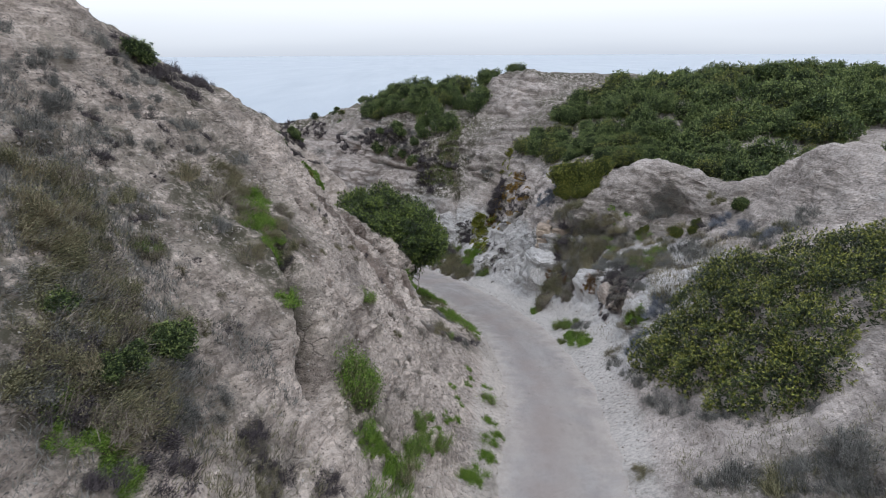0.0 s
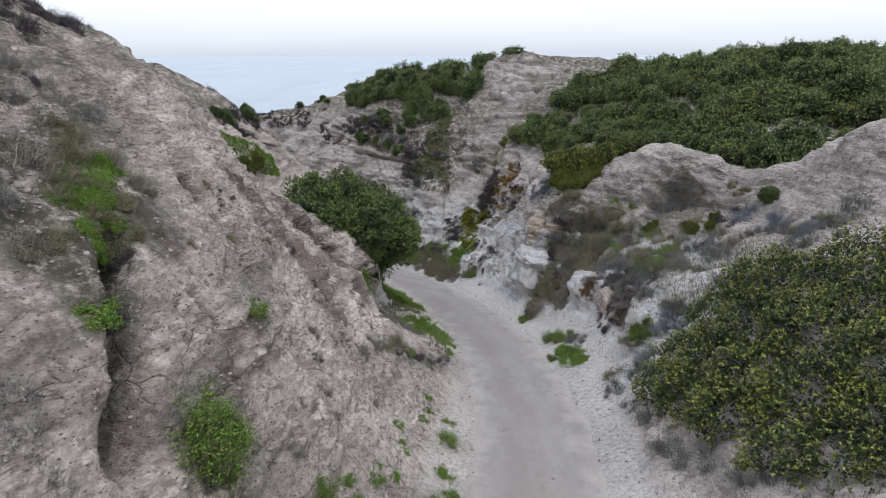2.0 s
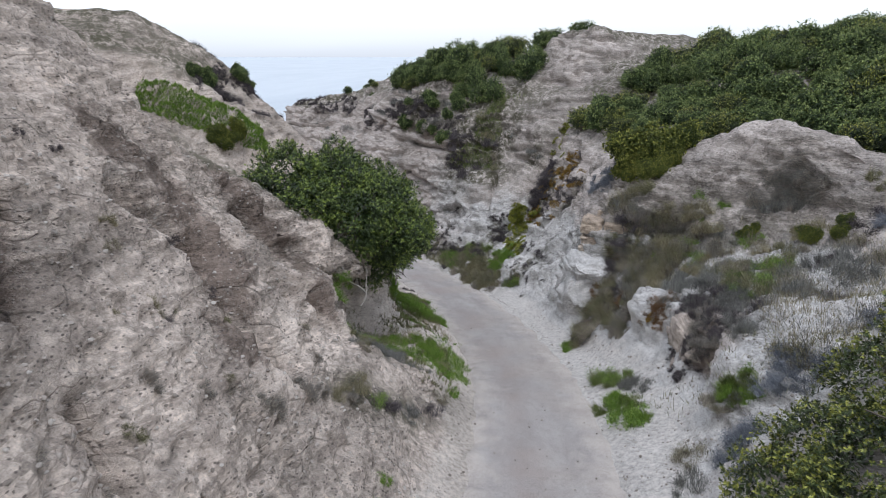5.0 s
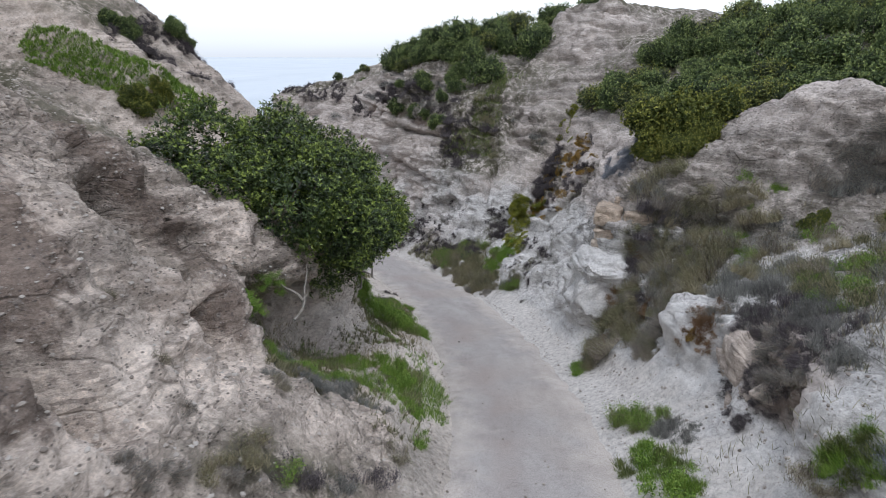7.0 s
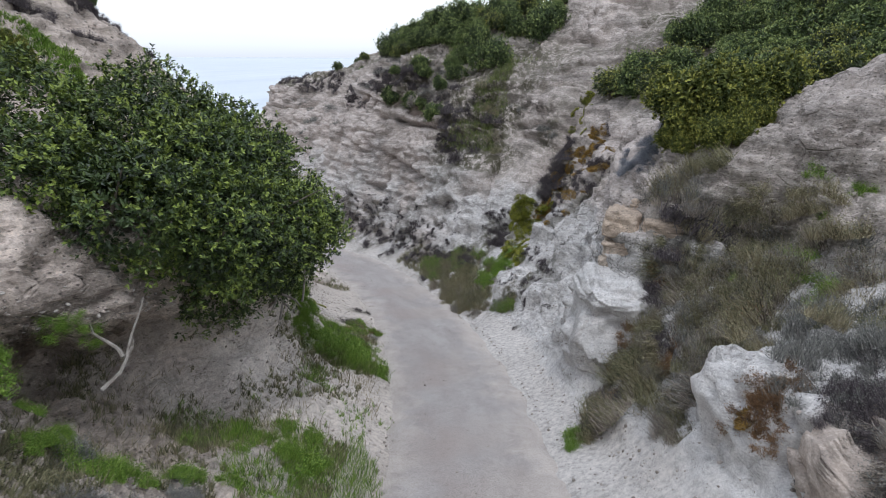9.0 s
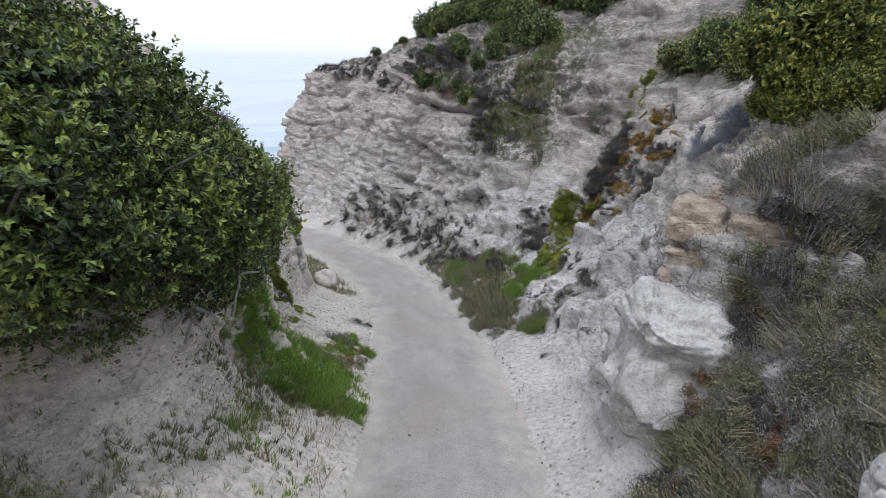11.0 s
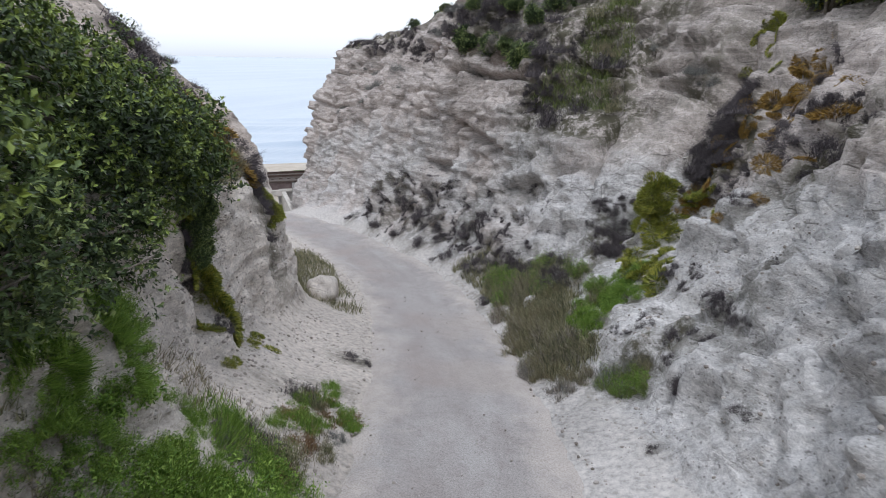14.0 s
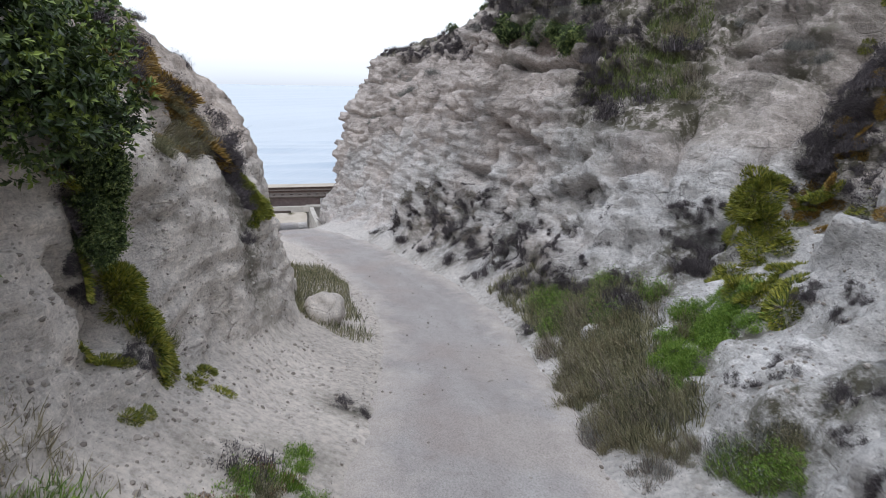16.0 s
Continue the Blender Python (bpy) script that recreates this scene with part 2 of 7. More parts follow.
    split = n.grey(n.cells(3.7, bent, "DISTANCE_TO_EDGE").outputs["Distance"], 0.0, 0.06)
    fissured = n.grey(n.noise(0.7, 4, 0.6), 0.45, 0.56)
    crack = n.math("MULTIPLY", n.math("SUBTRACT", 1.0, crack), fissured)
    split = n.math("MULTIPLY", n.math("SUBTRACT", 1.0, split), n.grey(n.noise(1.1, 4, 0.6), 0.5, 0.6))
    cleft = n.math("MULTIPLY", n.math("MAXIMUM", crack, n.math("MULTIPLY", split, n.math("MULTIPLY", crumble, 0.6))), n.math("SUBTRACT", 1.0, n.math("MULTIPLY", sandy, 0.9)))
    col = n.mix(n.math("MULTIPLY", cleft, n.math("ADD", 0.1, n.math("MULTIPLY", crumble, 0.3))), col, (0.11, 0.092, 0.08))
    h = n.math("SUBTRACT", h, n.math("MULTIPLY", cleft, n.math("ADD", 0.08, n.math("MULTIPLY", crumble, 0.3))))
    rough = n.node("ShaderNodeMapRange", Value=n.noise(0.55, 4), From_Min=0.4, From_Max=0.6, To_Min=0.5, To_Max=1.0).outputs[0]
    return n.done(col, 0.95, n.bump(h, rough, 0.13), 0.1)


def trail_material():
    n = Nodes("packed_gravel")
    fine, mid, big = n.noise(45, 4, 0.75), n.noise(1.0, 5, 0.6, n.node("ShaderNodeCombineXYZ", X=n.math("MULTIPLY", n.attr("across"), 1.5), Y=n.math("MULTIPLY", n.attr("along"), 0.5)).outputs[0]), n.noise(0.45, 4)
    col = n.ramp(mid, [(0.36, (0.305, 0.278, 0.264)), (0.5, (0.34, 0.313, 0.298)), (0.64, (0.372, 0.348, 0.333))])
    col = n.mix(n.math("MULTIPLY", n.grey(big, 0.48, 0.64), 0.5), col, (0.375, 0.325, 0.288))
    col = n.mix(n.math("MULTIPLY", n.grey(n.noise(5.0, 7, 0.8), 0.5, 0.66), 0.4), col, (0.215, 0.182, 0.166))
    pebbles = n.cells(22.0)
    odd = n.node("ShaderNodeSeparateColor", Color=pebbles.outputs["Color"]).outputs[0]
    grit = n.math("MULTIPLY", n.math("SUBTRACT", 1.0, n.grey(pebbles.outputs["Distance"], 0.15, 0.3)), n.grey(odd, 0.72, 0.8))
    col = n.mix(n.math("MULTIPLY", grit, 0.55), col, n.ramp(odd, [(0.8, (0.13, 0.115, 0.105)), (0.92, (0.5, 0.46, 0.42))]))
    edge = n.grey(n.math("ADD", n.attr("edge"), n.math("MULTIPLY", n.math("SUBTRACT", n.noise(1.3, 6, 0.7), 0.5), 1.6)), 0.5, 0.95)
    col = n.mix(edge, col, (0.45, 0.403, 0.367))
    col = n.mix(n.math("MULTIPLY", n.attr("rut"), n.math("MULTIPLY", n.grey(big, 0.35, 0.6), 0.6)), col, (0.30, 0.252, 0.232))
    col = n.mix(0.7, col, n.ramp(fine, [(0.38, (0.62, 0.61, 0.6)), (0.5, (1, 1, 1)), (0.64, (1.24, 1.24, 1.24))]), "MULTIPLY")
    return n.done(col, 0.95, n.bump(n.math("ADD", n.math("MULTIPLY", fine, 0.3), n.math("MULTIPLY", mid, 0.06)), 0.6, 0.03), 0.1)


def leaf_material(name, dark, mid, light, rough=0.5, spec=0.2):
    """Foliage that varies leaf by leaf and in patches; the young leaves at the tips are the lightest."""
    n = Nodes(name)
    one = n.geo.outputs["Random Per Island"]
    patch = n.noise(1.3, 3)
    f = n.math("ADD", n.math("MULTIPLY", one, 0.7), n.math("MULTIPLY", patch, 0.44))
    col = n.ramp(f, [(0.28, dark), (0.55, mid), (0.68, tuple(0.65 * m + 0.35 * l for m, l in zip(mid, light))), (0.84, light)])
    return n.done(col, rough, None, spec)


def shoot_material(name, old_shaded, mid, young, rough=0.4, spec=0.5):
    """Waxy evergreen leaves on shoots: older leaves darkened towards interior shade, yellow green new growth."""
    n = Nodes(name)
    one = n.geo.outputs["Random Per Island"]
    patch = n.noise(0.9, 3)
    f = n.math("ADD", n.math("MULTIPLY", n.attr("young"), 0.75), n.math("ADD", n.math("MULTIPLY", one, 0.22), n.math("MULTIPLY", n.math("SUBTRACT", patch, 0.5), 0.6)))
    col = n.ramp(f, [(0.0, old_shaded), (0.22, mid), (0.6, young)])
    n.put(n.bsdf, "Subsurface Weight", 0.0)
    return n.done(col, n.node("ShaderNodeMapRange", Value=one, To_Min=rough, To_Max=rough + 0.25).outputs[0], None, spec)


def plain_material(name, a, b, scale=8.0, rough=0.8, depth=0.02, metal=0.0):
    n = Nodes(name)
    f = n.noise(scale, 5, 0.65)
    n.put(n.bsdf, "Metallic", metal)
    return n.done(n.ramp(f, [(0.3, a), (0.7, b)]), rough, n.bump(f, 0.5, depth), 0.3)


M_left = rock_material("tan_sandstone", (0.482, 0.412, 0.36), (0.6, 0.54, 0.485), 0.26, (0.5, 0.447, 0.4))
M_right = rock_material("pale_sandstone", (0.445, 0.396, 0.366), (0.55, 0.53, 0.515), 0.12, (0.51, 0.475, 0.445))
M_trail = trail_material()
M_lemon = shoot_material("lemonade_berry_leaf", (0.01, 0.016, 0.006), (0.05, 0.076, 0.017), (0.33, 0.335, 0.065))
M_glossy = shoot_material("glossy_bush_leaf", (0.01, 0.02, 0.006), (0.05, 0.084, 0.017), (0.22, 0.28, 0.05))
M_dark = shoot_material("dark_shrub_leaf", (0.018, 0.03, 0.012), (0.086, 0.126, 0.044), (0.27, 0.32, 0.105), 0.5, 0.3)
M_lush = leaf_material("fresh_grass", (0.06, 0.115, 0.016), (0.14, 0.24, 0.034), (0.26, 0.36, 0.075))
M_sage = leaf_material("grey_scrub", (0.09, 0.09, 0.086), (0.19, 0.187, 0.175), (0.31, 0.305, 0.275), 0.8)
M_olive = leaf_material("olive_scrub", (0.07, 0.07, 0.04), (0.17, 0.165, 0.09), (0.33, 0.305, 0.185), 0.7)
M_tall = leaf_material("tall_green_grass", (0.06, 0.08, 0.025), (0.13, 0.16, 0.05), (0.24, 0.27, 0.1), 0.7)
M_blue = leaf_material("blue_grey_scrub", (0.085, 0.093, 0.115), (0.18, 0.195, 0.23), (0.3, 0.315, 0.35), 0.8)
M_russet = leaf_material("russet_dead_leaf", (0.07, 0.045, 0.03), (0.17, 0.10, 0.055), (0.3, 0.18, 0.09), 0.8)
M_straw = leaf_material("dry_grass", (0.13, 0.112, 0.072), (0.24, 0.205, 0.13), (0.38, 0.33, 0.215), 0.8)
M_purple = leaf_material("dead_purple_twigs", (0.042, 0.036, 0.039), (0.094, 0.081, 0.086), (0.165, 0.144, 0.147), 0.85)
M_dry = leaf_material("grey_brown_twigs", (0.11, 0.09, 0.075), (0.25, 0.212, 0.178), (0.42, 0.37, 0.31), 0.85)
M_yellow = shoot_material("yellow_green_leaf", (0.04, 0.06, 0.015), (0.12, 0.14, 0.03), (0.30, 0.30, 0.06), 0.5, 0.3)
M_ice = leaf_material("iceplant_green", (0.07, 0.095, 0.022), (0.185, 0.21, 0.036), (0.4, 0.37, 0.07), 0.45)
M_orange = leaf_material("iceplant_orange", (0.13, 0.085, 0.03), (0.29, 0.18, 0.05), (0.42, 0.28, 0.08), 0.45)
M_bark = plain_material("grey_bark", (0.09, 0.075, 0.06), (0.22, 0.19, 0.16), 14.0, 0.9)

# ---- where the plants stand: x, y, width ----
DARK_SHRUBS = [(-7.1, 15.1, 0.7)]
TUFTS = [(-1.7, 13.2, 0.55), (-1.7, 11.1, 1.0), (1.4, 16.2, 0.7), (0.3, 19.8, 0.5), (5.3, 24.5, 0.8), (5.5, 24.1, 0.6), (-4.97, 9.8, 0.35), (-4.8, 10.0, 0.3)]
PURPLE_SCRUB = [(-6.7, 15.6, 0.9), (-6.3, 15.7, 1.1), (-6.4, 58, 2.6), (-5.3, 10.4, 0.5), (-4.9, 10.1, 0.4), (-3.3, 11.9, 1.2), (-3.6, 9.7, 0.5), (-3, 8.3, 0.8), (-4.6, 7.7, 0.9), (-4.4, 6.4, 0.8), (-2, 8.6, 0.7), (0.4, 19.9, 0.9), (1, 20.9, 0.9), (7, 30.8, 2.1), (11.9, 26.5, 1.6), (12.5, 26.8, 1.3), (13.2, 26.3, 1), (-0.5, 47.9, 2.2), (2.1, 42.8, 1), (0.9, 49.2, 1.9), (5.3, 38.6, 1.1), (3.9, 43.9, 1.3), (5.9, 23.8, 0.4), (-8.1, 30.6, 1.3), (-6.4, 30.7, 0.8), (6.2, 30, 1.3), (5.7, 29.3, 1.1), (6.3, 30.3, 1.3), (-2.1, 34.5, 1)]
PURPLE_SCRUB_A = [(-1.6, 32.3, 0.6), (-2.6, 37, 0.6), (-2.2, 37, 0.4), (-2.3, 31.9, 0.3), (-11.5, 54.1, 1), (-9.2, 52.1, 1.2), (-7.4, 50.5, 1.1), (-6.2, 50.2, 1.1), (-5.7, 48.9, 1.3), (-4.6, 48.5, 1), (-3.7, 46.8, 1.2), (-2.3, 44.9, 1.3), (-3.5, 48, 0.9), (-8.2, 52.3, 0.9), (-1.1, 42.5, 1.1), (0.9, 39.2, 1.2), (1.7, 43.1, 0.8), (1.6, 42.8, 0.9), (4.2, 43.5, 1.1), (4.4, 44, 1.1), (4.2, 39.2, 0.7), (5.2, 39, 0.8), (5.4, 38.9, 0.8), (5.8, 39.7, 0.9), (5.6, 37.6, 0.6), (4, 34.6, 0.4), (3.1, 34.7, 0.3), (3.9, 36.7, 0.7), (4, 36, 0.5), (4.4, 36.5, 0.4)]
PURPLE_SCRUB_B = [(3.4, 38.1, 0.5), (4.1, 35.5, 0.3), (3.3, 36.8, 0.5), (-1.2, 49.1, 1.5), (-1.3, 48.8, 1.4), (-1.1, 50.6, 1.6), (-4.2, 53.1, 1.5), (-4.5, 53.3, 1.8), (-5.3, 38.4, 0.8), (-4.9, 38, 0.6), (-3.8, 53.2, 1.5)]
GREEN_HERBS = [(-4.3, 13.8, 0.9), (-3.9, 13.1, 0.7), (-3.1, 11.1, 1), (-1.5, 10.4, 0.8), (-4.2, 6.2, 0.6), (-3.9, 6.1, 0.8), (0.8, 11.8, 0.8), (1.2, 13.6, 0.7), (5.5, 21.7, 1.3), (-1.1, 10.3, 0.8), (9.8, 28.6, 1.2), (7, 20.8, 1.1), (5.4, 22.9, 1), (5.7, 22.1, 0.8), (-1.7, 26, 0.8), (0.5, 25.2, 1), (1, 23.9, 0.8), (1.4, 22.6, 0.5), (-1, 31.8, 1.3), (-0.1, 31, 1), (-2.1, 31.4, 1.2), (-1.5, 31.2, 1), (-1.7, 30.6, 0.9), (-1.9, 35.3, 0.6), (-0.8, 32.2, 0.9), (-0.7, 31.5, 0.7), (2.2, 39, 0.9), (2.6, 39.1, 0.7), (1.9, 38.4, 0.7), (-1.3, 30.5, 0.8)]
SAGE_SCRUB = [(-4.2, 7.5, 0.7), (-4.7, 6.3, 0.8), (-5.9, 14.5, 0.8), (-7.4, 12.6, 0.8), (-7.3, 14, 0.8), (-6.9, 10.7, 0.8), (-6.4, 11.6, 0.7), (-6.2, 12.1, 0.6), (11, 28.9, 2.6), (9.4, 29, 2), (12.5, 23.8, 1.8), (12.9, 21.9, 1.7), (10.2, 23.4, 2), (12, 21.8, 1.9), (13.6, 22, 1.7), (7.8, 9.8, 1.7), (6.2, 10.5, 1.2), (-3.9, 8.1, 0.6), (-5, 15, 0.9), (-4.4, 11.6, 0.7), (6.5, 31.3, 1.4), (7.1, 30.1, 1.7), (6.5, 28.5, 1.2), (10.5, 29.1, 2.2), (7.9, 26.9, 1.3), (8.0, 24.3, 0.8), (7.2, 20.4, 0.6)]
SAGE_SCRUB_A = [(-1.2, 23, 0.7), (-0.3, 22.1, 0.7), (0.8, 20.2, 0.6), (0.6, 23, 0.6), (-1.6, 18.2, 0.4), (-1, 33.8, 0.4), (2.1, 49, 1), (3.3, 47.1, 0.8), (3.8, 46.9, 0.8), (2.6, 36.7, 1.1), (2.8, 36.7, 0.7)]
OLIVE_SCRUB = [(-5.1, 7.6, 1.1), (-4.9, 6.9, 1), (-4.1, 8.7, 0.9), (-3.9, 7.4, 0.9), (-6.1, 8.8, 1.3), (-6.3, 10.1, 1), (-5.6, 10.6, 0.8), (-5.3, 12.7, 0.9), (-4.8, 12.7, 1.2), (-0.9, 10.3, 1), (-0, 19.5, 0.7), (7.7, 29.8, 2.6), (8.2, 26.2, 1.2), (11.1, 27.6, 1.6), (9.8, 28.5, 1.2), (8.7, 23.6, 2), (8.1, 20.6, 1.7), (6.2, 19.7, 1), (6.6, 9.9, 1.6), (4.7, 12.1, 0.7), (-2.7, 7.9, 0.8), (1.4, 47.6, 1.8), (6.9, 30.6, 1.5), (7.9, 30.5, 1.5), (8, 29.7, 1.7), (8.7, 30, 1.1), (5.3, 28.8, 1.1), (7.1, 28.6, 1), (8.7, 29.2, 1.3)]
OLIVE_SCRUB_A = [(9.1, 28.6, 1.1), (8.7, 25.3, 1.1), (9.5, 25.6, 1.2), (6.8, 20.6, 0.8), (4.9, 28, 0.9), (-0.2, 19, 0.6), (1.2, 21.9, 0.7), (-1.3, 32.7, 1), (-1, 43.5, 1.4), (-0.1, 42.3, 1.5), (0.5, 42.5, 1.4), (1, 39.6, 1.4), (1, 37.9, 0.8), (1.7, 37.8, 0.8), (1.9, 39.7, 0.9), (1.2, 41.5, 1), (-0, 50.2, 1.5), (0.5, 49.7, 1.5), (0.9, 48.3, 1.2), (-3.8, 35.2, 0.6)]
ICEPLANT = [(3.2, 42.7, 1.3), (2.9, 39.1, 1.1), (2.8, 42.8, 1.3), (3, 42.8, 1.2), (2.8, 39.7, 0.7), (3.5, 43.3, 0.9), (-3.6, 34.2, 0.7), (-3.4, 34, 0.7), (-3.4, 34.2, 0.7), (-3.3, 34.1, 0.6), (-3.3, 34.3, 0.5), (-2.9, 34, 0.5), (-2.9, 34.2, 0.4), (-3.7, 35.8, 0.5), (4.7, 45.7, 0.8), (5.1, 46.7, 0.9)]
ORANGE_ICEPLANT = [(5.5, 40.1, 1.4), (5.1, 39.4, 0.8), (6.4, 25.2, 0.6), (3.8, 39.2, 0.4), (4.5, 39.6, 0.8), (5.2, 43.7, 1.1), (5.6, 43.5, 1.1), (4.4, 39.2, 0.6), (-5.1, 36.9, 0.7), (-5.2, 37.3, 0.7), (-5.2, 36.7, 0.7), (5.1, 43.5, 0.9)]
YELLOW_BUSHES = [(7.3, 33.7, 2), (8, 33.3, 1.7), (7.2, 33.3, 1.3), (8.5, 33.4, 1.5)]

PLANTED = DARK_SHRUBS + TUFTS + PURPLE_SCRUB + PURPLE_SCRUB_A + PURPLE_SCRUB_B + GREEN_HERBS + SAGE_SCRUB + SAGE_SCRUB_A + OLIVE_SCRUB + OLIVE_SCRUB_A

# ---- the canyon: a trail swept along its line, a slope on either side ----
LINE = np.array([(-5.3, -44), (-1.5, -14), (0.2, 0), (2.4, 10), (3.4, 16), (3.5, 20.5), (3.2, 24.5), (2.45, 28.5), (1.1, 33), (-0.7, 37.5), (-3.4, 42.6), (-7.2, 47.3), (-12.2, 52), (-17.3, 55.9), (-22.2, 60.5), (-26.6, 66), (-34, 75)])
FALL = np.array([(-30, 9.3), (0, 3.4), (14.1, 0.65), (22.2, -0.9), (30.4, -2.2), (37.4, -3.5), (45.6, -5.1), (49.8, -5.75), (55.4, -6.7), (65.5, -8.0), (75, -8.95), (80, -9.7), (86, -11.3), (92, -12.4), (104, -13.4)])


def spline(pts, k=80):
    q = np.vstack([2 * pts[0] - pts[1], pts, 2 * pts[-1] - pts[-2]])
    t = np.linspace(0, 1, k, endpoint=False)[:, None]
    out = [0.5 * (2 * q[i] + (q[i + 1] - q[i - 1]) * t + (2 * q[i - 1] - 5 * q[i] + 4 * q[i + 1] - q[i + 2]) * t * t
                  + (3 * q[i] - q[i - 1] - 3 * q[i + 1] + q[i + 2]) * t ** 3) for i in range(1, len(q) - 2)]
    return np.vstack(out + [pts[-1:]])


line = spline(LINE)
line_s = np.r_[0, np.cumsum(np.hypot(*np.diff(line, axis=0).T))]
line_s -= np.interp(0, line[:, 1], line_s) - 14.1


def trail_at(s):
    """Centre, rightward direction and height of the trail at s metres along it."""
    x, y = np.interp(s, line_s, line[:, 0]), np.interp(s, line_s, line[:, 1])
    tx = np.interp(s + 0.6, line_s, line[:, 0]) - np.interp(s - 0.6, line_s, line[:, 0])
    ty = np.interp(s + 0.6, line_s, line[:, 1]) - np.interp(s - 0.6, line_s, line[:, 1])
    k = np.hypot(tx, ty)
    return x, y, ty / k, -tx / k, np.interp(s, FALL[:, 0], FALL[:, 1])


def station(table, s, *profile):
    """A cross-section: distances out from the trail's middle and heights over the trail."""
    table.append((s, np.array(profile, float)))


LEFT, RIGHT = [], []
station(LEFT, -30, (1.5, 0), (4, 1.6), (7, 4.5), (11, 8), (14, 10.5), (20, 12), (45, 14))
station(LEFT, 14, (1.5, 0), (3, 0.8), (4.6, 2.6), (6.2, 4.8), (8.5, 7), (11, 9.8), (13.5, 12), (18, 13.5), (45, 15))
station(LEFT, 22, (1.5, 0), (2.7, 0.5), (4.3, 2.4), (5.5, 3.9), (6.3, 4.9), (7.2, 5.8), (9, 7.5), (11, 9.7), (13, 11.5), (17, 13), (45, 14))
station(LEFT, 26, (1.5, 0), (2.5, 0.5), (3.3, 1.6), (4.2, 3.1), (4.7, 4.2), (5.6, 5.2), (7.8, 6.6), (9.2, 8.1), (10.1, 9.4), (11.2, 11.0), (12.7, 12.0), (15, 12.4), (45, 13))
station(LEFT, 30, (1.5, 0), (2.4, 0.3), (3.6, 1.2), (4.6, 2.8), (5.6, 4.2), (6.1, 5.1), (6.9, 6.1), (8.2, 7.6), (9.4, 8.9), (10.5, 9.6), (12.0, 10.6), (13.5, 11.6), (16, 12), (45, 12.5))
station(LEFT, 34, (1.5, 0), (2.6, 0.6), (3.7, 1.7), (5.3, 3.3), (6.1, 4.4), (6.9, 5.6), (7.9, 7.0), (8.7, 8.5), (9.8, 9.5), (11.4, 10.1), (12.6, 11.3), (15, 11.8), (45, 12))
station(LEFT, 36.5, (1.5, 0), (2.2, 0.5), (2.7, 0.9), (4.2, 2.0), (4.7, 3.4), (6.1, 4.0), (6.6, 4.9), (7.1, 5.7), (8.0, 6.2), (10, 6.7), (14, 7.3), (45, 8))
station(LEFT, 40, (1.5, 0), (2.2, 0.4), (3, 0.9), (4.0, 1.2), (5.4, 1.5), (6.2, 2.0), (5.6, 2.6), (4.1, 2.9), (4.2, 3.5), (5, 4.3), (6, 4.9), (7.5, 5.4), (10, 6.0), (14, 6.8), (45, 8))
station(LEFT, 41.6, (1.5, 0), (2.2, 0.4), (3, 0.9), (4.1, 1.3), (5.4, 1.7), (5.9, 2.3), (5.2, 2.8), (4.2, 3.2), (4.4, 3.8), (5.2, 4.5), (6, 4.9), (7.5, 5.7), (10, 6.4), (14, 7.2), (45, 8))
station(LEFT, 44, (1.5, 0), (2.4, 0.5), (3.4, 1.0), (3.9, 1.8), (4.1, 2.9), (4.6, 3.7), (6.5, 4.8), (9, 6.2), (11, 7.6), (14, 8), (45, 8))
station(LEFT, 47, (1.5, 0), (2.5, 0.6), (3.3, 1.1), (3.9, 2.2), (4.2, 3.2), (4.8, 4.0), (6.3, 5.4), (8, 7.6), (9.5, 9.2), (12, 10.4), (45, 11))
station(LEFT, 50, (1.5, 0), (2.5, 0.4), (3.5, 1.0), (3.9, 2.2), (4.1, 3.4), (4.7, 4.8), (6.3, 7.3), (8.1, 9.2), (9.5, 10.5), (12, 11.9), (45, 12.5))
station(LEFT, 53.5, (1.5, 0), (2.7, 0.3), (3.5, 0.9), (3.8, 2.3), (4.1, 3.6), (4.8, 4.9), (6.4, 6.9), (8.5, 9.0), (10.6, 11.3), (13, 11.9), (45, 12.3))
station(LEFT, 56.5, (1.5, 0), (2.2, 0.2), (3.0, 0.5), (3.5, 1.6), (3.9, 2.9), (4.3, 4.0), (5.1, 5.2), (6.6, 6.6), (8.5, 8.2), (11, 9.4), (45, 11))
station(LEFT, 59, (1.5, 0), (2.4, 0.15), (3.3, 0.5), (3.6, 1.6), (3.9, 3.0), (4.2, 4.2), (5.0, 5.4), (6.4, 6.6), (8.5, 7.6), (11, 8.4), (45, 10))
station(LEFT, 61.5, (1.5, 0), (2.5, 0.15), (3.4, 0.6), (3.8, 2.2), (4.3, 4.0), (4.9, 5.4), (5.8, 6.3), (7.5, 7.2), (10, 7.8), (45, 9))
station(LEFT, 63, (1.5, 0), (2.8, 0.3), (4.2, 1), (5.2, 2.6), (6.0, 4.2), (7.2, 5.8), (9.5, 6.6), (45, 8))
station(LEFT, 72, (1.5, 0), (3, 0.3), (5, 1.2), (7, 3), (9, 4.4), (12, 5), (45, 6))
station(LEFT, 82, (1.5, 0), (3.5, 0.3), (7, 1), (10, 2.5), (14, 3.5), (20, 4), (45, 4))
station(LEFT, 95, (1.5, 0), (4, 0.2), (10, 0.6), (20, 0.6), (45, 0.4))

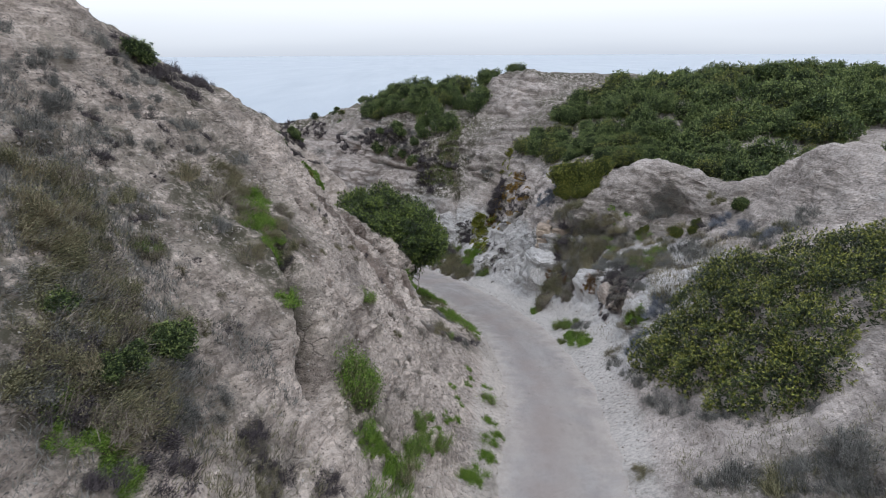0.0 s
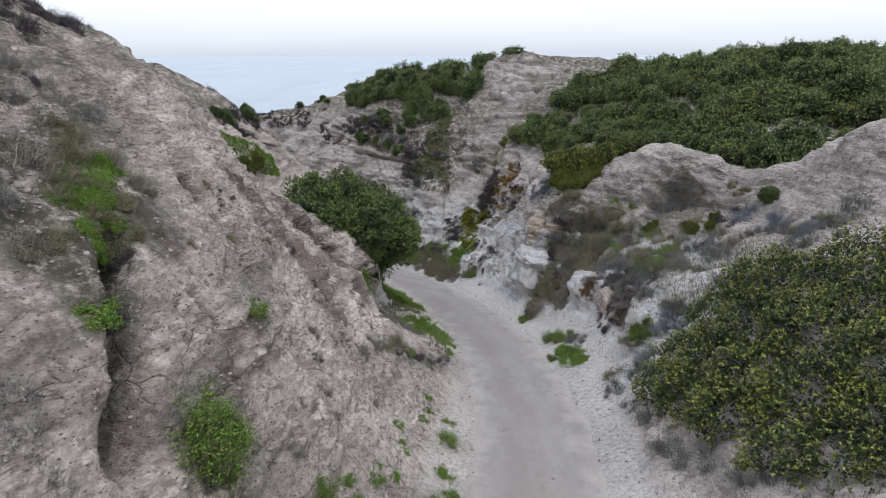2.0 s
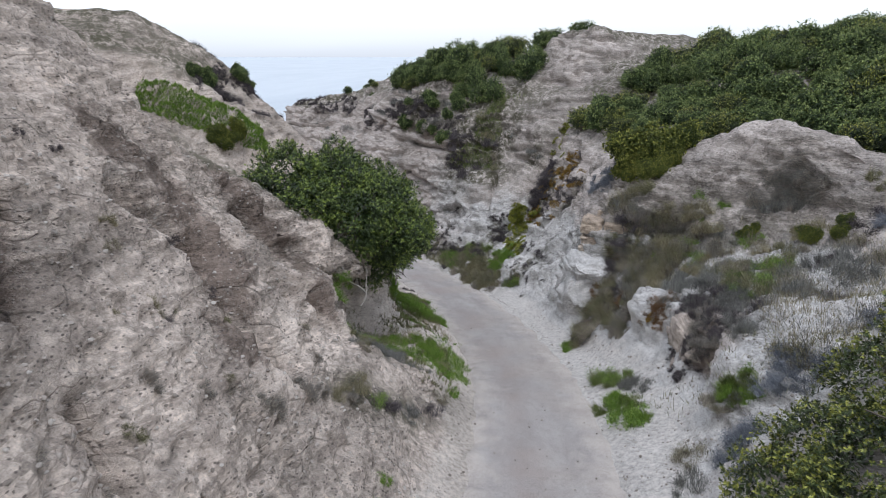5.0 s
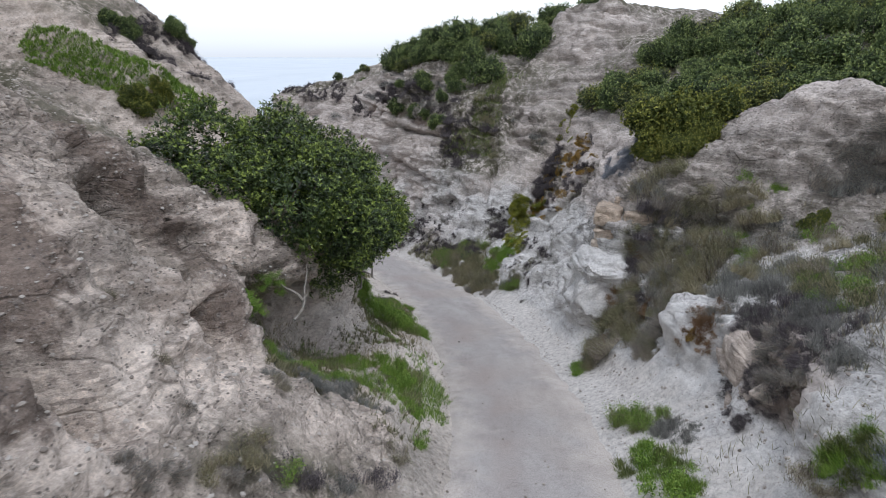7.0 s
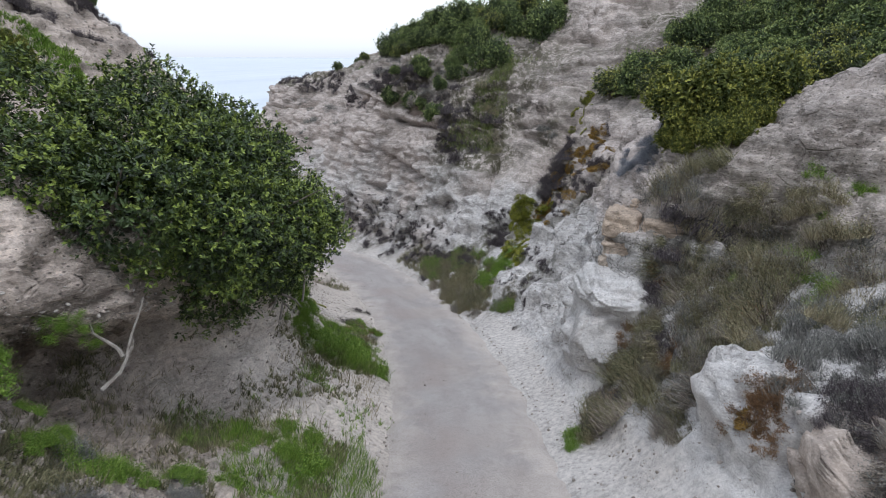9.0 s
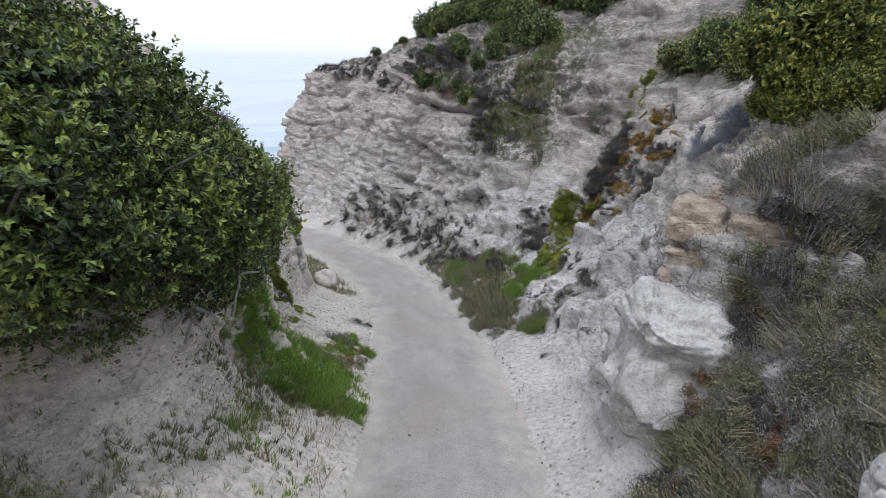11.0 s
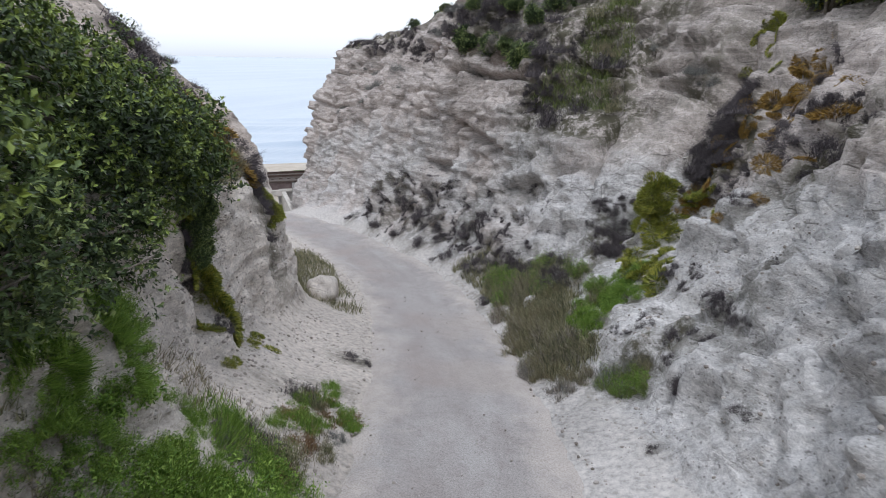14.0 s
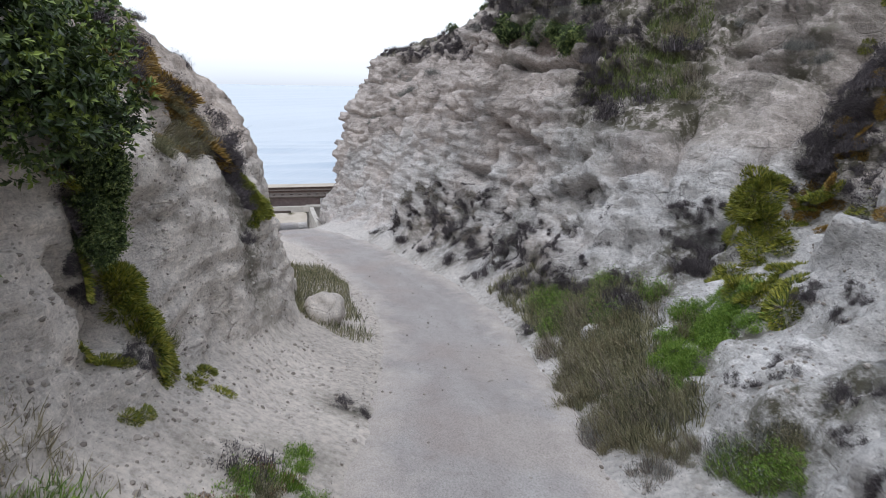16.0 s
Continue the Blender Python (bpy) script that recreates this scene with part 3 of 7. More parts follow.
station(RIGHT, -30, (1.5, 0), (4, 1), (8, 3.5), (14, 6), (20, 8), (45, 10))
station(RIGHT, 14, (1.5, 0), (3, 0.7), (5, 1.6), (8, 3), (12, 4.2), (20, 6), (45, 9))
station(RIGHT, 26, (1.5, 0), (2.4, 0.4), (3.4, 1.0), (5, 1.8), (7, 3.2), (10, 4.3), (15, 5.2), (22, 6), (45, 9))
station(RIGHT, 33, (1.5, 0), (2.3, 0.3), (3.2, 0.9), (4.6, 2.2), (6.9, 4.0), (10, 4.6), (14, 6.0), (18, 6.2), (45, 9))
station(RIGHT, 37.5, (1.5, 0), (2, 0.3), (2.9, 0.7), (3.3, 1.3), (3.7, 2.3), (5, 2.9), (8.7, 4.2), (10.5, 5.6), (12.2, 7.4), (13.2, 7.9), (15, 7.0), (20, 6.4), (45, 9))
station(RIGHT, 39.6, (1.5, 0), (2.4, 0.4), (3.0, 1.2), (3.5, 2.4), (5, 2.8), (7.5, 3.7), (10.2, 5.0), (11.2, 6.2), (12.2, 7.2), (14, 6.2), (20, 6), (45, 10))
station(RIGHT, 41, (1.5, 0), (2.2, 0.2), (3, 0.9), (3.8, 1.9), (5, 2.6), (7.5, 3.6), (8.7, 4.6), (9.4, 6.6), (10.3, 6.4), (13, 5.6), (20, 6.5), (45, 10.5))
station(RIGHT, 43, (1.5, 0), (2.3, 0.3), (3.2, 1.2), (4.0, 2.3), (4.7, 2.9), (6.2, 3.7), (7.2, 5.2), (8.7, 7.3), (9.6, 7.0), (12, 6.2), (20, 8), (45, 11))
station(RIGHT, 44.7, (1.5, 0), (2.1, 0.2), (2.7, 0.9), (3.0, 2.3), (3.4, 3.7), (4.6, 4.7), (6.1, 5.7), (7.9, 6.9), (9.5, 6.6), (12, 6.6), (20, 9.5), (45, 11.5))
station(RIGHT, 47.5, (1.5, 0), (2.5, 0.2), (3.2, 1.2), (4.0, 3.0), (5.1, 5.0), (5.9, 6.3), (6.8, 6.7), (9, 6.8), (12, 7.5), (20, 10), (45, 11.5))
station(RIGHT, 50, (1.5, 0), (2.5, 0.3), (3.7, 1.3), (4.6, 2.4), (5.2, 3.3), (6.0, 4.6), (6.8, 6.2), (8.5, 7.0), (12, 8), (16, 10.2), (25, 11.6), (45, 12))
station(RIGHT, 52.3, (1.5, 0), (2.6, 0.7), (3.5, 1.4), (4.7, 2.2), (5.7, 3.3), (7.0, 4.8), (8.7, 6.5), (12, 8.2), (15.5, 10.2), (25, 11.6), (45, 12))
station(RIGHT, 55, (1.5, 0), (2.3, 0.5), (4.6, 1.7), (6, 2.5), (7.5, 4.5), (8.9, 6.4), (10, 7.5), (12.1, 8.6), (15.5, 10), (25, 11.6), (45, 12))
station(RIGHT, 58, (1.5, 0), (2.6, 0.5), (4, 1.8), (4.9, 3.2), (6.7, 4.4), (8, 5.6), (9, 6.9), (10.5, 8.2), (12, 9.6), (14, 11), (20, 11.5), (45, 12))
station(RIGHT, 60, (1.5, 0), (3, 1), (4.2, 2.6), (5.1, 4.45), (7, 5.35), (7.8, 6.92), (8.5, 8.05), (10.5, 9.5), (11.8, 10.4), (13.2, 12.5), (14.4, 13.7), (18, 13.5), (45, 12.5))
station(RIGHT, 62, (1.5, 0), (3, 0.9), (4, 2.2), (4.7, 4.9), (5.2, 6.25), (7, 8.5), (8.3, 9.3), (10.5, 10.1), (12.5, 11.5), (14.4, 13.7), (18, 13.5), (45, 12.5))
station(RIGHT, 64.5, (1.5, 0), (3, 0.9), (3.8, 2), (4.5, 4.92), (4.9, 6.99), (5.4, 8.37), (7.9, 9.9), (9.5, 11.8), (11, 12.6), (20, 13), (45, 12.6))
station(RIGHT, 67.3, (1.5, 0), (3, 1.2), (3.7, 2.8), (4.3, 5.15), (4.7, 6.7), (5.6, 8.9), (7.1, 10.6), (9, 12.0), (12, 12.4), (45, 11.6))
station(RIGHT, 70, (1.5, 0), (2.5, 0.9), (3.1, 2.2), (3.9, 4.2), (4.5, 6.6), (5.8, 8.9), (7.4, 10.6), (9, 11.6), (11.5, 12.5), (14, 12.7), (45, 11))
station(RIGHT, 76, (1.5, 0), (2.7, 0.5), (3.8, 1.5), (5.0, 3.6), (6.2, 6.2), (7.8, 8.6), (9.2, 10.2), (11.5, 11.8), (14, 12.0), (45, 10.6))
station(RIGHT, 82, (1.5, 0), (2.8, 0.4), (4.2, 1.5), (5.2, 4.0), (6.4, 6.8), (8.0, 9.2), (9.6, 10.8), (11, 11.5), (14, 11.8), (45, 10.8))
station(RIGHT, 86, (1.5, 0), (2.9, 0.4), (3.9, 2.4), (4.7, 5.4), (5.8, 8.6), (7.4, 11.2), (9, 11.9), (12, 12.2), (45, 11))
station(RIGHT, 89.5, (1.5, 0), (2.9, 0.4), (3.9, 2.5), (4.7, 6), (5.6, 9.6), (6.9, 12.0), (8, 12.3), (12, 12.3), (45, 11))
station(RIGHT, 92, (1.5, 0), (4, 0.2), (8, 0.8), (12, 1.8), (20, 4), (45, 6))
station(RIGHT, 95, (1.5, 0), (5, 0.2), (12, 0.5), (20, 0.6), (45, 0.5))

# how the samples lie along a profile: dense up to the brink, sparse beyond it
NEAR_U = 290


def resample(profile):
    near = np.vstack([(1.2, -0.14), profile[:-1]])
    seg = np.hypot(*np.diff(near, axis=0).T)
    c = np.r_[0, np.cumsum(seg)]
    u = np.linspace(0, c[-1], NEAR_U)
    p = np.stack([np.interp(u, c, near[:, 0]), np.interp(u, c, near[:, 1])], 1)
    far = np.linspace(0, 1, 26)[1:, None] ** 1.3
    return np.vstack([p, near[-1] + (profile[-1] - near[-1]) * far])


def blur(a, width, axis=0):
    k = np.exp(-0.5 * (np.arange(-3 * width, 3 * width + 1) / width) ** 2)
    k /= k.sum()
    pad = [(0, 0)] * a.ndim
    pad[axis] = (3 * width, 3 * width)
    return np.apply_along_axis(lambda v: np.convolve(v, k, "valid"), axis, np.pad(a, pad, mode="edge"))


def along():
    return np.r_[np.arange(-28, 14, 0.7), np.arange(14, 20, 0.2), np.arange(20, 66, 0.085), np.arange(66, 95.9, 0.14)]


# single swellings and hollows of the rock: along, across, height, radius, how far it stands out
BULGES = [(44.4, 3.0, 1.3, 0.9, 0.55), (43.3, 3.2, 0.6, 0.5, -0.5), (45.4, 4.3, 3.6, 0.6, 0.8), (41.0, 9.9, 6.3, 0.9, -1.3), (43.7, 8.8, 7.0, 1.3, 0.5), (37.8, 12.8, 7.6, 1.4, 0.4), (40.0, 3.4, 2.0, 0.5, 0.5), (38.4, 3.6, 1.9, 0.45, -0.35),
          (36.3, 3.4, 1.0, 0.6, -0.5), (61.3, 7.6, 7.2, 1.3, -0.9), (61.0, 6.5, 5.0, 0.9, -0.5), (57.0, 7.6, 4.6, 1.0, -0.6), (54.5, 5.2, 2.0, 1.2, -0.5),
          (58.6, 9.2, 7.4, 1.3, 0.6), (64.0, 4.8, 5.5, 0.9, 0.35), (66.0, 4.0, 3.4, 0.8, -0.3), (41.2, -4.2, 2.0, 0.9, -0.9), (39.4, -4.2, 2.1, 0.7, -0.9),
          (36.0, -4.6, 2.6, 0.5, -0.45), (33.5, -5.0, 3.4, 0.9, 0.3), (52.2, -3.7, 2.6, 0.45, -0.4), (56.4, -3.6, 3.2, 0.9, 0.3)]


# narrow clefts: a run of points and how wide and deep the cleft is
CLEFTS = [([(-3.9, 15.8, 3.9), (-3.5, 15.5, 3.4), (-3.1, 15.4, 2.9), (-2.7, 15.1, 2.5), (-2.3, 14.7, 2.1)], 0.2, 0.9), ([(-2.9, 18.0, 2.8), (-2.4, 18.8, 1.7), (-1.5, 18.5, 0.7), (-0.9, 18.6, 0.0)], 0.3, 0.8),
          ([(-3.0, 21.7, 1.4), (-2.3, 21.6, 0.8), (-1.6, 21.5, 0.3), (-1.2, 21.4, -0.6)], 0.3, 0.9), ([(-1.5, 14.6, 1.2), (-0.9, 14.5, 0.4), (-0.5, 14.0, 0.0)], 0.13, 0.6), ([(-5.1, 17.7, 5.5), (-4.5, 17.0, 5.1), (-4.2, 16.8, 4.6)], 0.12, 0.6),
          ([(-3.2, 12.4, 4.2), (-2.9, 11.6, 3.4), (-2.6, 10.9, 2.7), (-2.3, 10.2, 2.0)], 0.2, 0.8),
          ([(5.6, 47.6, 1.2), (4.1, 46.2, -1.8), (1.9, 43.2, -4.6)], 0.32, 0.8), ([(-3.75, 35.0, -2.0), (-3.6, 34.9, -3.3), (-3.3, 34.6, -4.2)], 0.24, 0.6), ([(-3.1, 34.2, -3.4), (-3.2, 34.3, -4.3)], 0.12, 0.5),
          ([(-6.1, 53.2, -1.1), (-3.6, 51.1, -1.2), (-1.6, 48.8, -1.2)], 0.13, 0.55), ([(-6.0, 51.8, -2.7), (-4.5, 50.9, -3.4), (-2.6, 48.9, -3.6)], 0.15, 0.6), ([(2.3, 47.7, -1.2), (3.1, 46.9, -1.3), (3.8, 46.3, -1.4)], 0.12, 0.5),
          ([(1.3, 47.0, -2.4), (0.9, 45.5, -3.5), (0.8, 43.8, -4.4)], 0.16, 0.5), ([(-7.5, 52.1, -4.9), (-5.6, 51.5, -4.9)], 0.22, 0.6)]


def to_run(pts, nor, run):
    """Distance of points from a run of straight pieces, as seen square on to the surface."""
    best = np.full(len(pts), 9.0)
    for a, b in zip(run, run[1:]):
        a, b = np.array(a), np.array(b)
        t = np.clip(((pts - a) @ (b - a)) / ((b - a) @ (b - a)), 0, 1)
        v = pts - a - t[:, None] * (b - a)
        off = (v * nor).sum(1)
        best = np.minimum(best, np.linalg.norm(v - off[:, None] * nor, axis=1) + 9 * (np.abs(off) > 1.6))
    return best


def crumbling(s, rise, side):
    """How far the rock has broken into rubble: 1 on the loose slopes, near 0 on the smooth faces and fans."""
    if side < 0:
        return 1 - 0.62 * smoothstep(38, 43, s)
    loose = 0.55 + 0.35 * (1 - smoothstep(45, 50, s)) * smoothstep(1.6, 3.2, rise)
    fan = smoothstep(34.5, 36, s) * (1 - smoothstep(40.5, 42, s)) * (1 - smoothstep(1.8, 2.6, rise))
    knob = smoothstep(42.6, 43.6, s) * (1 - smoothstep(45.6, 46.6, s)) * (1 - smoothstep(2.6, 3.4, rise))
    return loose * (1 - 0.85 * np.maximum(fan, 0.7 * knob))


def strata(pts, s, warp, seed):
    """Thin beds worn back into the face: level lines that come and go along the cliff."""
    level = (pts[:, 2] + 0.035 * s + 0.5 * warp) / 0.95
    k = np.floor(level)
    f = level - k
    at = 0.3 + 0.2 * vnoise(np.stack([k * 5.3, 0 * k, 0 * k], 1), seed)
    wide = 0.07 + 0.05 * vnoise(np.stack([k * 3.1, s * 0.3, 0 * k], 1), seed + 1)
    line_ = np.exp(-((f - at) / wide) ** 2)
    lip = np.exp(-((f - at - 0.24) / 0.11) ** 2)
    on = smoothstep(-0.15, 0.35, vnoise(np.stack([s * 0.22, k * 7.7, 0 * k], 1), seed + 2))
    return on * (0.5 * lip - line_)


def slope_surface(table, side, seed):
    """Verts of one slope as a grid (along, up), roughened into beds, ledges and rills."""
    ss = along()
    at = np.array([t[0] for t in table])
    prof = np.stack([resample(t[1]) for t in table])
    out = np.empty((len(ss), prof.shape[1], 2))
    k = np.clip(np.searchsorted(at, ss) - 1, 0, len(at) - 2)
    f = np.clip((ss - at[k]) / (at[k + 1] - at[k]), 0, 1)
    f = 0.35 * f + 0.65 * f * f * (3 - 2 * f)
    out = prof[k] * (1 - f)[:, None, None] + prof[k + 1] * f[:, None, None]
    out = blur(out, 3, 0)
    out = blur(out, 2, 1)
    x, y, rx, ry, z = trail_at(ss)
    d = side * out[:, :, 0]
    P = np.stack([x[:, None] + d * rx[:, None], y[:, None] + d * ry[:, None], z[:, None] + out[:, :, 1]], 2)
    du, dv = np.gradient(P, axis=1), np.gradient(P, axis=0)
    N = np.cross(dv, du) * -side
    N /= np.linalg.norm(N, axis=2, keepdims=True) + 1e-9
    steep = smoothstep(0.07, 0.42, 1 - N[:, :, 2])
    rise = out[:, :, 1]
    pts = P.reshape(-1, 3)
    s_flat = np.repeat(ss, P.shape[1])
    apron = 0.9 + (smoothstep(33, 36, s_flat) * (1 - smoothstep(39, 42, s_flat)) if side > 0 else 0.6 * smoothstep(46, 49, s_flat) * (1 - smoothstep(58, 61, s_flat)))
    grow = smoothstep(0.05, apron, rise.ravel())
    warp = fbm(pts * 0.22, 3, seed)
    # beds: ledges that follow the level, each worn back under a proud lip
    level = pts[:, 2] * 1.25 + warp * 1.6 + pts[:, 1] * 0.04
    tooth = (level + 0.25 * fbm(pts * 0.9, 2, seed + 3)) % 1.0
    ledge = np.where(tooth < 0.82, tooth / 0.82, (1 - tooth) / 0.18) - 0.5
    ledge *= smoothstep(-0.25, 0.35, vnoise(np.stack([pts[:, 0] * 0.2, pts[:, 1] * 0.2, np.floor(level) * 3.7], 1), seed + 4))
    bed_at = np.stack([pts[:, 0] * 0.35, pts[:, 1] * 0.35, pts[:, 2] * 3.4 + warp * 2], 1)
    beds = fbm(bed_at, 4, seed + 5, 0.6)
    # rills and buttresses run down the slope
    run = np.stack([s_flat * 0.42 + warp * 0.7, rise.ravel() * 0.09, np.full(len(pts), 3.0)], 1)
    folds = fbm(run, 3, seed + 9, 0.5, True)
    rill_at = np.stack([s_flat * 1.7 + warp * 1.6 + rise.ravel() * 0.12, rise.ravel() * 0.3, np.zeros(len(pts))], 1)
    rills = fbm(rill_at, 4, seed + 11, 0.6, True)
    lumps = fbm(pts * 0.8, 5, seed + 21, 0.55)
    crumbs = fbm(pts * 4.3, 3, seed + 31, 0.62) + 0.5 * fbm(pts * 11.0, 2, seed + 35, 0.6)
    bent = 0.3 * warp[:, None] + 0.2 * lumps[:, None]
    large = slabs(pts * np.array([0.55, 0.55, 0.95]) + bent, seed + 51)
    medium = slabs(pts * np.array([1.25, 1.25, 2.4]) + bent, seed + 57)
    small = slabs(pts * np.array([2.6, 2.6, 5.5]) + bent, seed + 63)
    fine_level = pts[:, 2] * 3.3 + warp * 2.2 + 0.35 * lumps + pts[:, 0] * 0.1
    thin = fine_level % 1.0
    thin = (np.where(thin < 0.75, thin / 0.75, (1 - thin) / 0.25) - 0.5) * smoothstep(-0.2, 0.5, vnoise(np.stack([pts[:, 0] * 0.3, pts[:, 1] * 0.3, np.floor(fine_level) * 2.3], 1), seed + 6))
    cracks = np.maximum(0, fbm(pts * np.array([1.1, 1.1, 0.8]) + warp[:, None], 3, seed + 41, 0.6, True) - 0.35) ** 1.5
    st = steep.ravel()
    cliff = smoothstep(44, 52, s_flat) if side > 0 else smoothstep(44, 50, s_flat) * 0.35
    calm = np.ones(len(pts)) if side > 0 else 0.12 + 0.67 * smoothstep(31, 40, s_flat) - 0.5 * smoothstep(47, 50, s_flat)
    crumble = crumbling(s_flat, rise.ravel(), side)
    rugged = 0.4 + 0.6 * crumble
    face = 0.3 + 0.7 * st
    disp = lumps * (0.08 + 0.18 * calm) + crumbs * (0.02 + 0.035 * calm) * rugged
    disp = disp + face * rugged * (1 - 0.5 * cliff * (side > 0)) * (beds * (0.05 + 0.08 * calm) + ledge * (0.14 + 0.1 * cliff) * (0.2 + 0.8 * calm) + thin * (0.07 + 0.07 * calm))
    disp = disp + face * (rills - 0.25) * (0.05 + 0.16 * calm + 0.08 * cliff * calm) * (0.55 + 0.45 * crumble)
    disp = disp + (folds - 0.25) * (0.12 + 0.55 * cliff) * st
    disp = disp + face * calm * (large * (0.24 + 0.1 * cliff) + medium * (0.13 + 0.07 * cliff)) * (0.35 + 0.65 * np.maximum(crumble, cliff)) + face * small * (0.07 + 0.03 * calm) * rugged
    if side > 0:
        disp = disp + 0.34 * cliff * st * strata(pts, s_flat, warp, seed + 71) * (0.35 + 0.65 * smoothstep(5.0, 8.0, rise.ravel())) * smoothstep(2.0, 4.0, rise.ravel())
    for ps, pn, ph, radius, swell in BULGES:
        if pn * side > 0:
            bx, by, brx, bry, bz = trail_at(np.array([float(ps)]))
            q = np.array([bx[0] + pn * brx[0], by[0] + pn * bry[0], bz[0] + ph])
            disp = disp + swell * np.exp(-(((pts - q) / radius) ** 2).sum(1))
    for run, wide, deep in CLEFTS:
        k = np.flatnonzero(np.linalg.norm(pts - np.array(run[0]), axis=1) < 12)
        if len(k):
            d = to_run(pts[k], N.reshape(-1, 3)[k], run) + 0.06 * lumps[k]
            disp[k] -= deep * np.exp(-((d / wide) ** 2)) * (d < 1.2)
    disp = (disp - (0.2 + 0.25 * calm) * cracks * st) * grow + (0.08 * lumps + 0.015 * crumbs) * smoothstep(-0.14, 0.05, rise).ravel()
    near = np.minimum(1.0, 0.25 + grow)
    P = (pts + N.reshape(-1, 3) * (disp * near)[:, None]).reshape(P.shape)
    return ss, P, rise, steep


# beds of dark brown crumbling earth in the tan slope; in the hollow and along a cleft the brown also paints their shade
BROWN = [([(-7.5, 55.5, -0.3), (-4.6, 52.6, -0.3), (-2.4, 50.4, -0.6), (-0.8, 48.6, -1.3)], 0.6), ([(-2.0, 27.7, -1.5), (-2.6, 25.6, -1.8), (-2.1, 27.1, -2.2), (-1.9, 26.2, -1.2)], 0.45), ([(7.6, 24.4, -1.1), (7.2, 23.0, -1.5), (6.9, 22.3, -1.9)], 0.6), ([(-3.6, 18.7, 3.6), (-3.1, 19.5, 2.2), (-2.3, 19.2, 1.2), (-1.2, 17.9, 0.6)], 0.7), ([(-3.5, 22.0, 2.3), (-2.1, 22.3, 0.3), (-1.4, 21.8, -0.5)], 0.5), ([(-3.9, 15.8, 3.9), (-3.1, 15.4, 2.9), (-2.3, 14.7, 2.1)], 0.35), ([(-3.6, 13.4, 4.4), (-2.7, 12.8, 3.1), (-2.0, 12.2, 2.0)], 0.4), ([(-2.6, 24.4, -1.2), (-2.5, 25.4, -1.6), (-2.1, 26.6, -2.2)], 0.8)]


def brown_bed(pts):
    out = np.zeros(len(pts))
    for run, wide in BROWN:
        for a, b in zip(run, run[1:]):
            a, b = np.array(a), np.array(b)
            t = np.clip(((pts - a) @ (b - a)) / ((b - a) @ (b - a)), 0, 1)
            out = np.maximum(out, np.exp(-((pts - a - t[:, None] * (b - a)) ** 2).sum(1) / wide ** 2))
    return out


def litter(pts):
    """How far the ground darkens round each plant."""
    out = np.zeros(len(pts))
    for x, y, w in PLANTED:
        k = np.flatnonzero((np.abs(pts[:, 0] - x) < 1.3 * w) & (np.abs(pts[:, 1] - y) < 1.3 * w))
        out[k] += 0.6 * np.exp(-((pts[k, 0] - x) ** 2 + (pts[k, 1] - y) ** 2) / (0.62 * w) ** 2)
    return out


def build_slope(name, table, side, material, seed, label):
    ss, P, rise, steep = slope_surface(table, side, seed)
    rows, cols = P.shape[:2]
    faces = grid_faces(rows, cols)
    if side > 0:
        faces = faces[:, ::-1]
    me = mesh_from(name, P.reshape(-1, 3), faces)
    if side > 0:
        high = 4.5 + 2.0 * smoothstep(55, 62, ss)[:, None]
        pale = (0.85 - 0.4 * smoothstep(55, 59, ss) + 0.5 * smoothstep(33, 35, ss) * (1 - smoothstep(39, 42, ss)))[:, None] * smoothstep(30, 36, ss)[:, None] * (1 - smoothstep(0.6, 1.0, rise / high)) + 0.1
    else:
        pale = 0.1 + 0.9 * smoothstep(38, 45, ss)[:, None] * (1 - smoothstep(2.5, 5, rise)) + 0 * rise
    if side > 0:
        bank = ((P - np.array((7.3, 23.2, -1.4))) / (1.1, 1.9, 1.0)) ** 2
        pale = pale * (1 - 0.95 * np.exp(-bank.sum(2) ** 2))
    attribute(me, "pale", pale)
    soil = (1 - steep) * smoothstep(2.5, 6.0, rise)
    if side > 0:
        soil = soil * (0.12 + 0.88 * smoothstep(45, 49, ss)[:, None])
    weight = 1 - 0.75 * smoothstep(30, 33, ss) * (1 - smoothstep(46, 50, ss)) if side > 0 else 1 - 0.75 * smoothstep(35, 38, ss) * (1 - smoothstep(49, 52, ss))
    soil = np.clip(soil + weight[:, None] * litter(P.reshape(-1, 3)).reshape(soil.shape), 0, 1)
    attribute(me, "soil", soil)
    attribute(me, "crumble", crumbling(ss[:, None] + 0 * rise, rise, side))
    attribute(me, "bed", brown_bed(P.reshape(-1, 3)))
    fan = 1.3 * smoothstep(33, 36, ss) * (1 - smoothstep(40, 43, ss)) if side > 0 else 1.4 * smoothstep(35, 39, ss) * (1 - smoothstep(58, 61, ss))
    attribute(me, "sand", 1 - smoothstep(0.1, 0.55 + fan[:, None], rise))
    me.materials.append(material)
    ob = new(name, me)
    return tagged(ob, label, "slope", kind="structure"), P


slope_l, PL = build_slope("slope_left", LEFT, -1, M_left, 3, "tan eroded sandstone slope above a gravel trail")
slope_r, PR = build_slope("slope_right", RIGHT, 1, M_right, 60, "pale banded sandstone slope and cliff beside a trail")


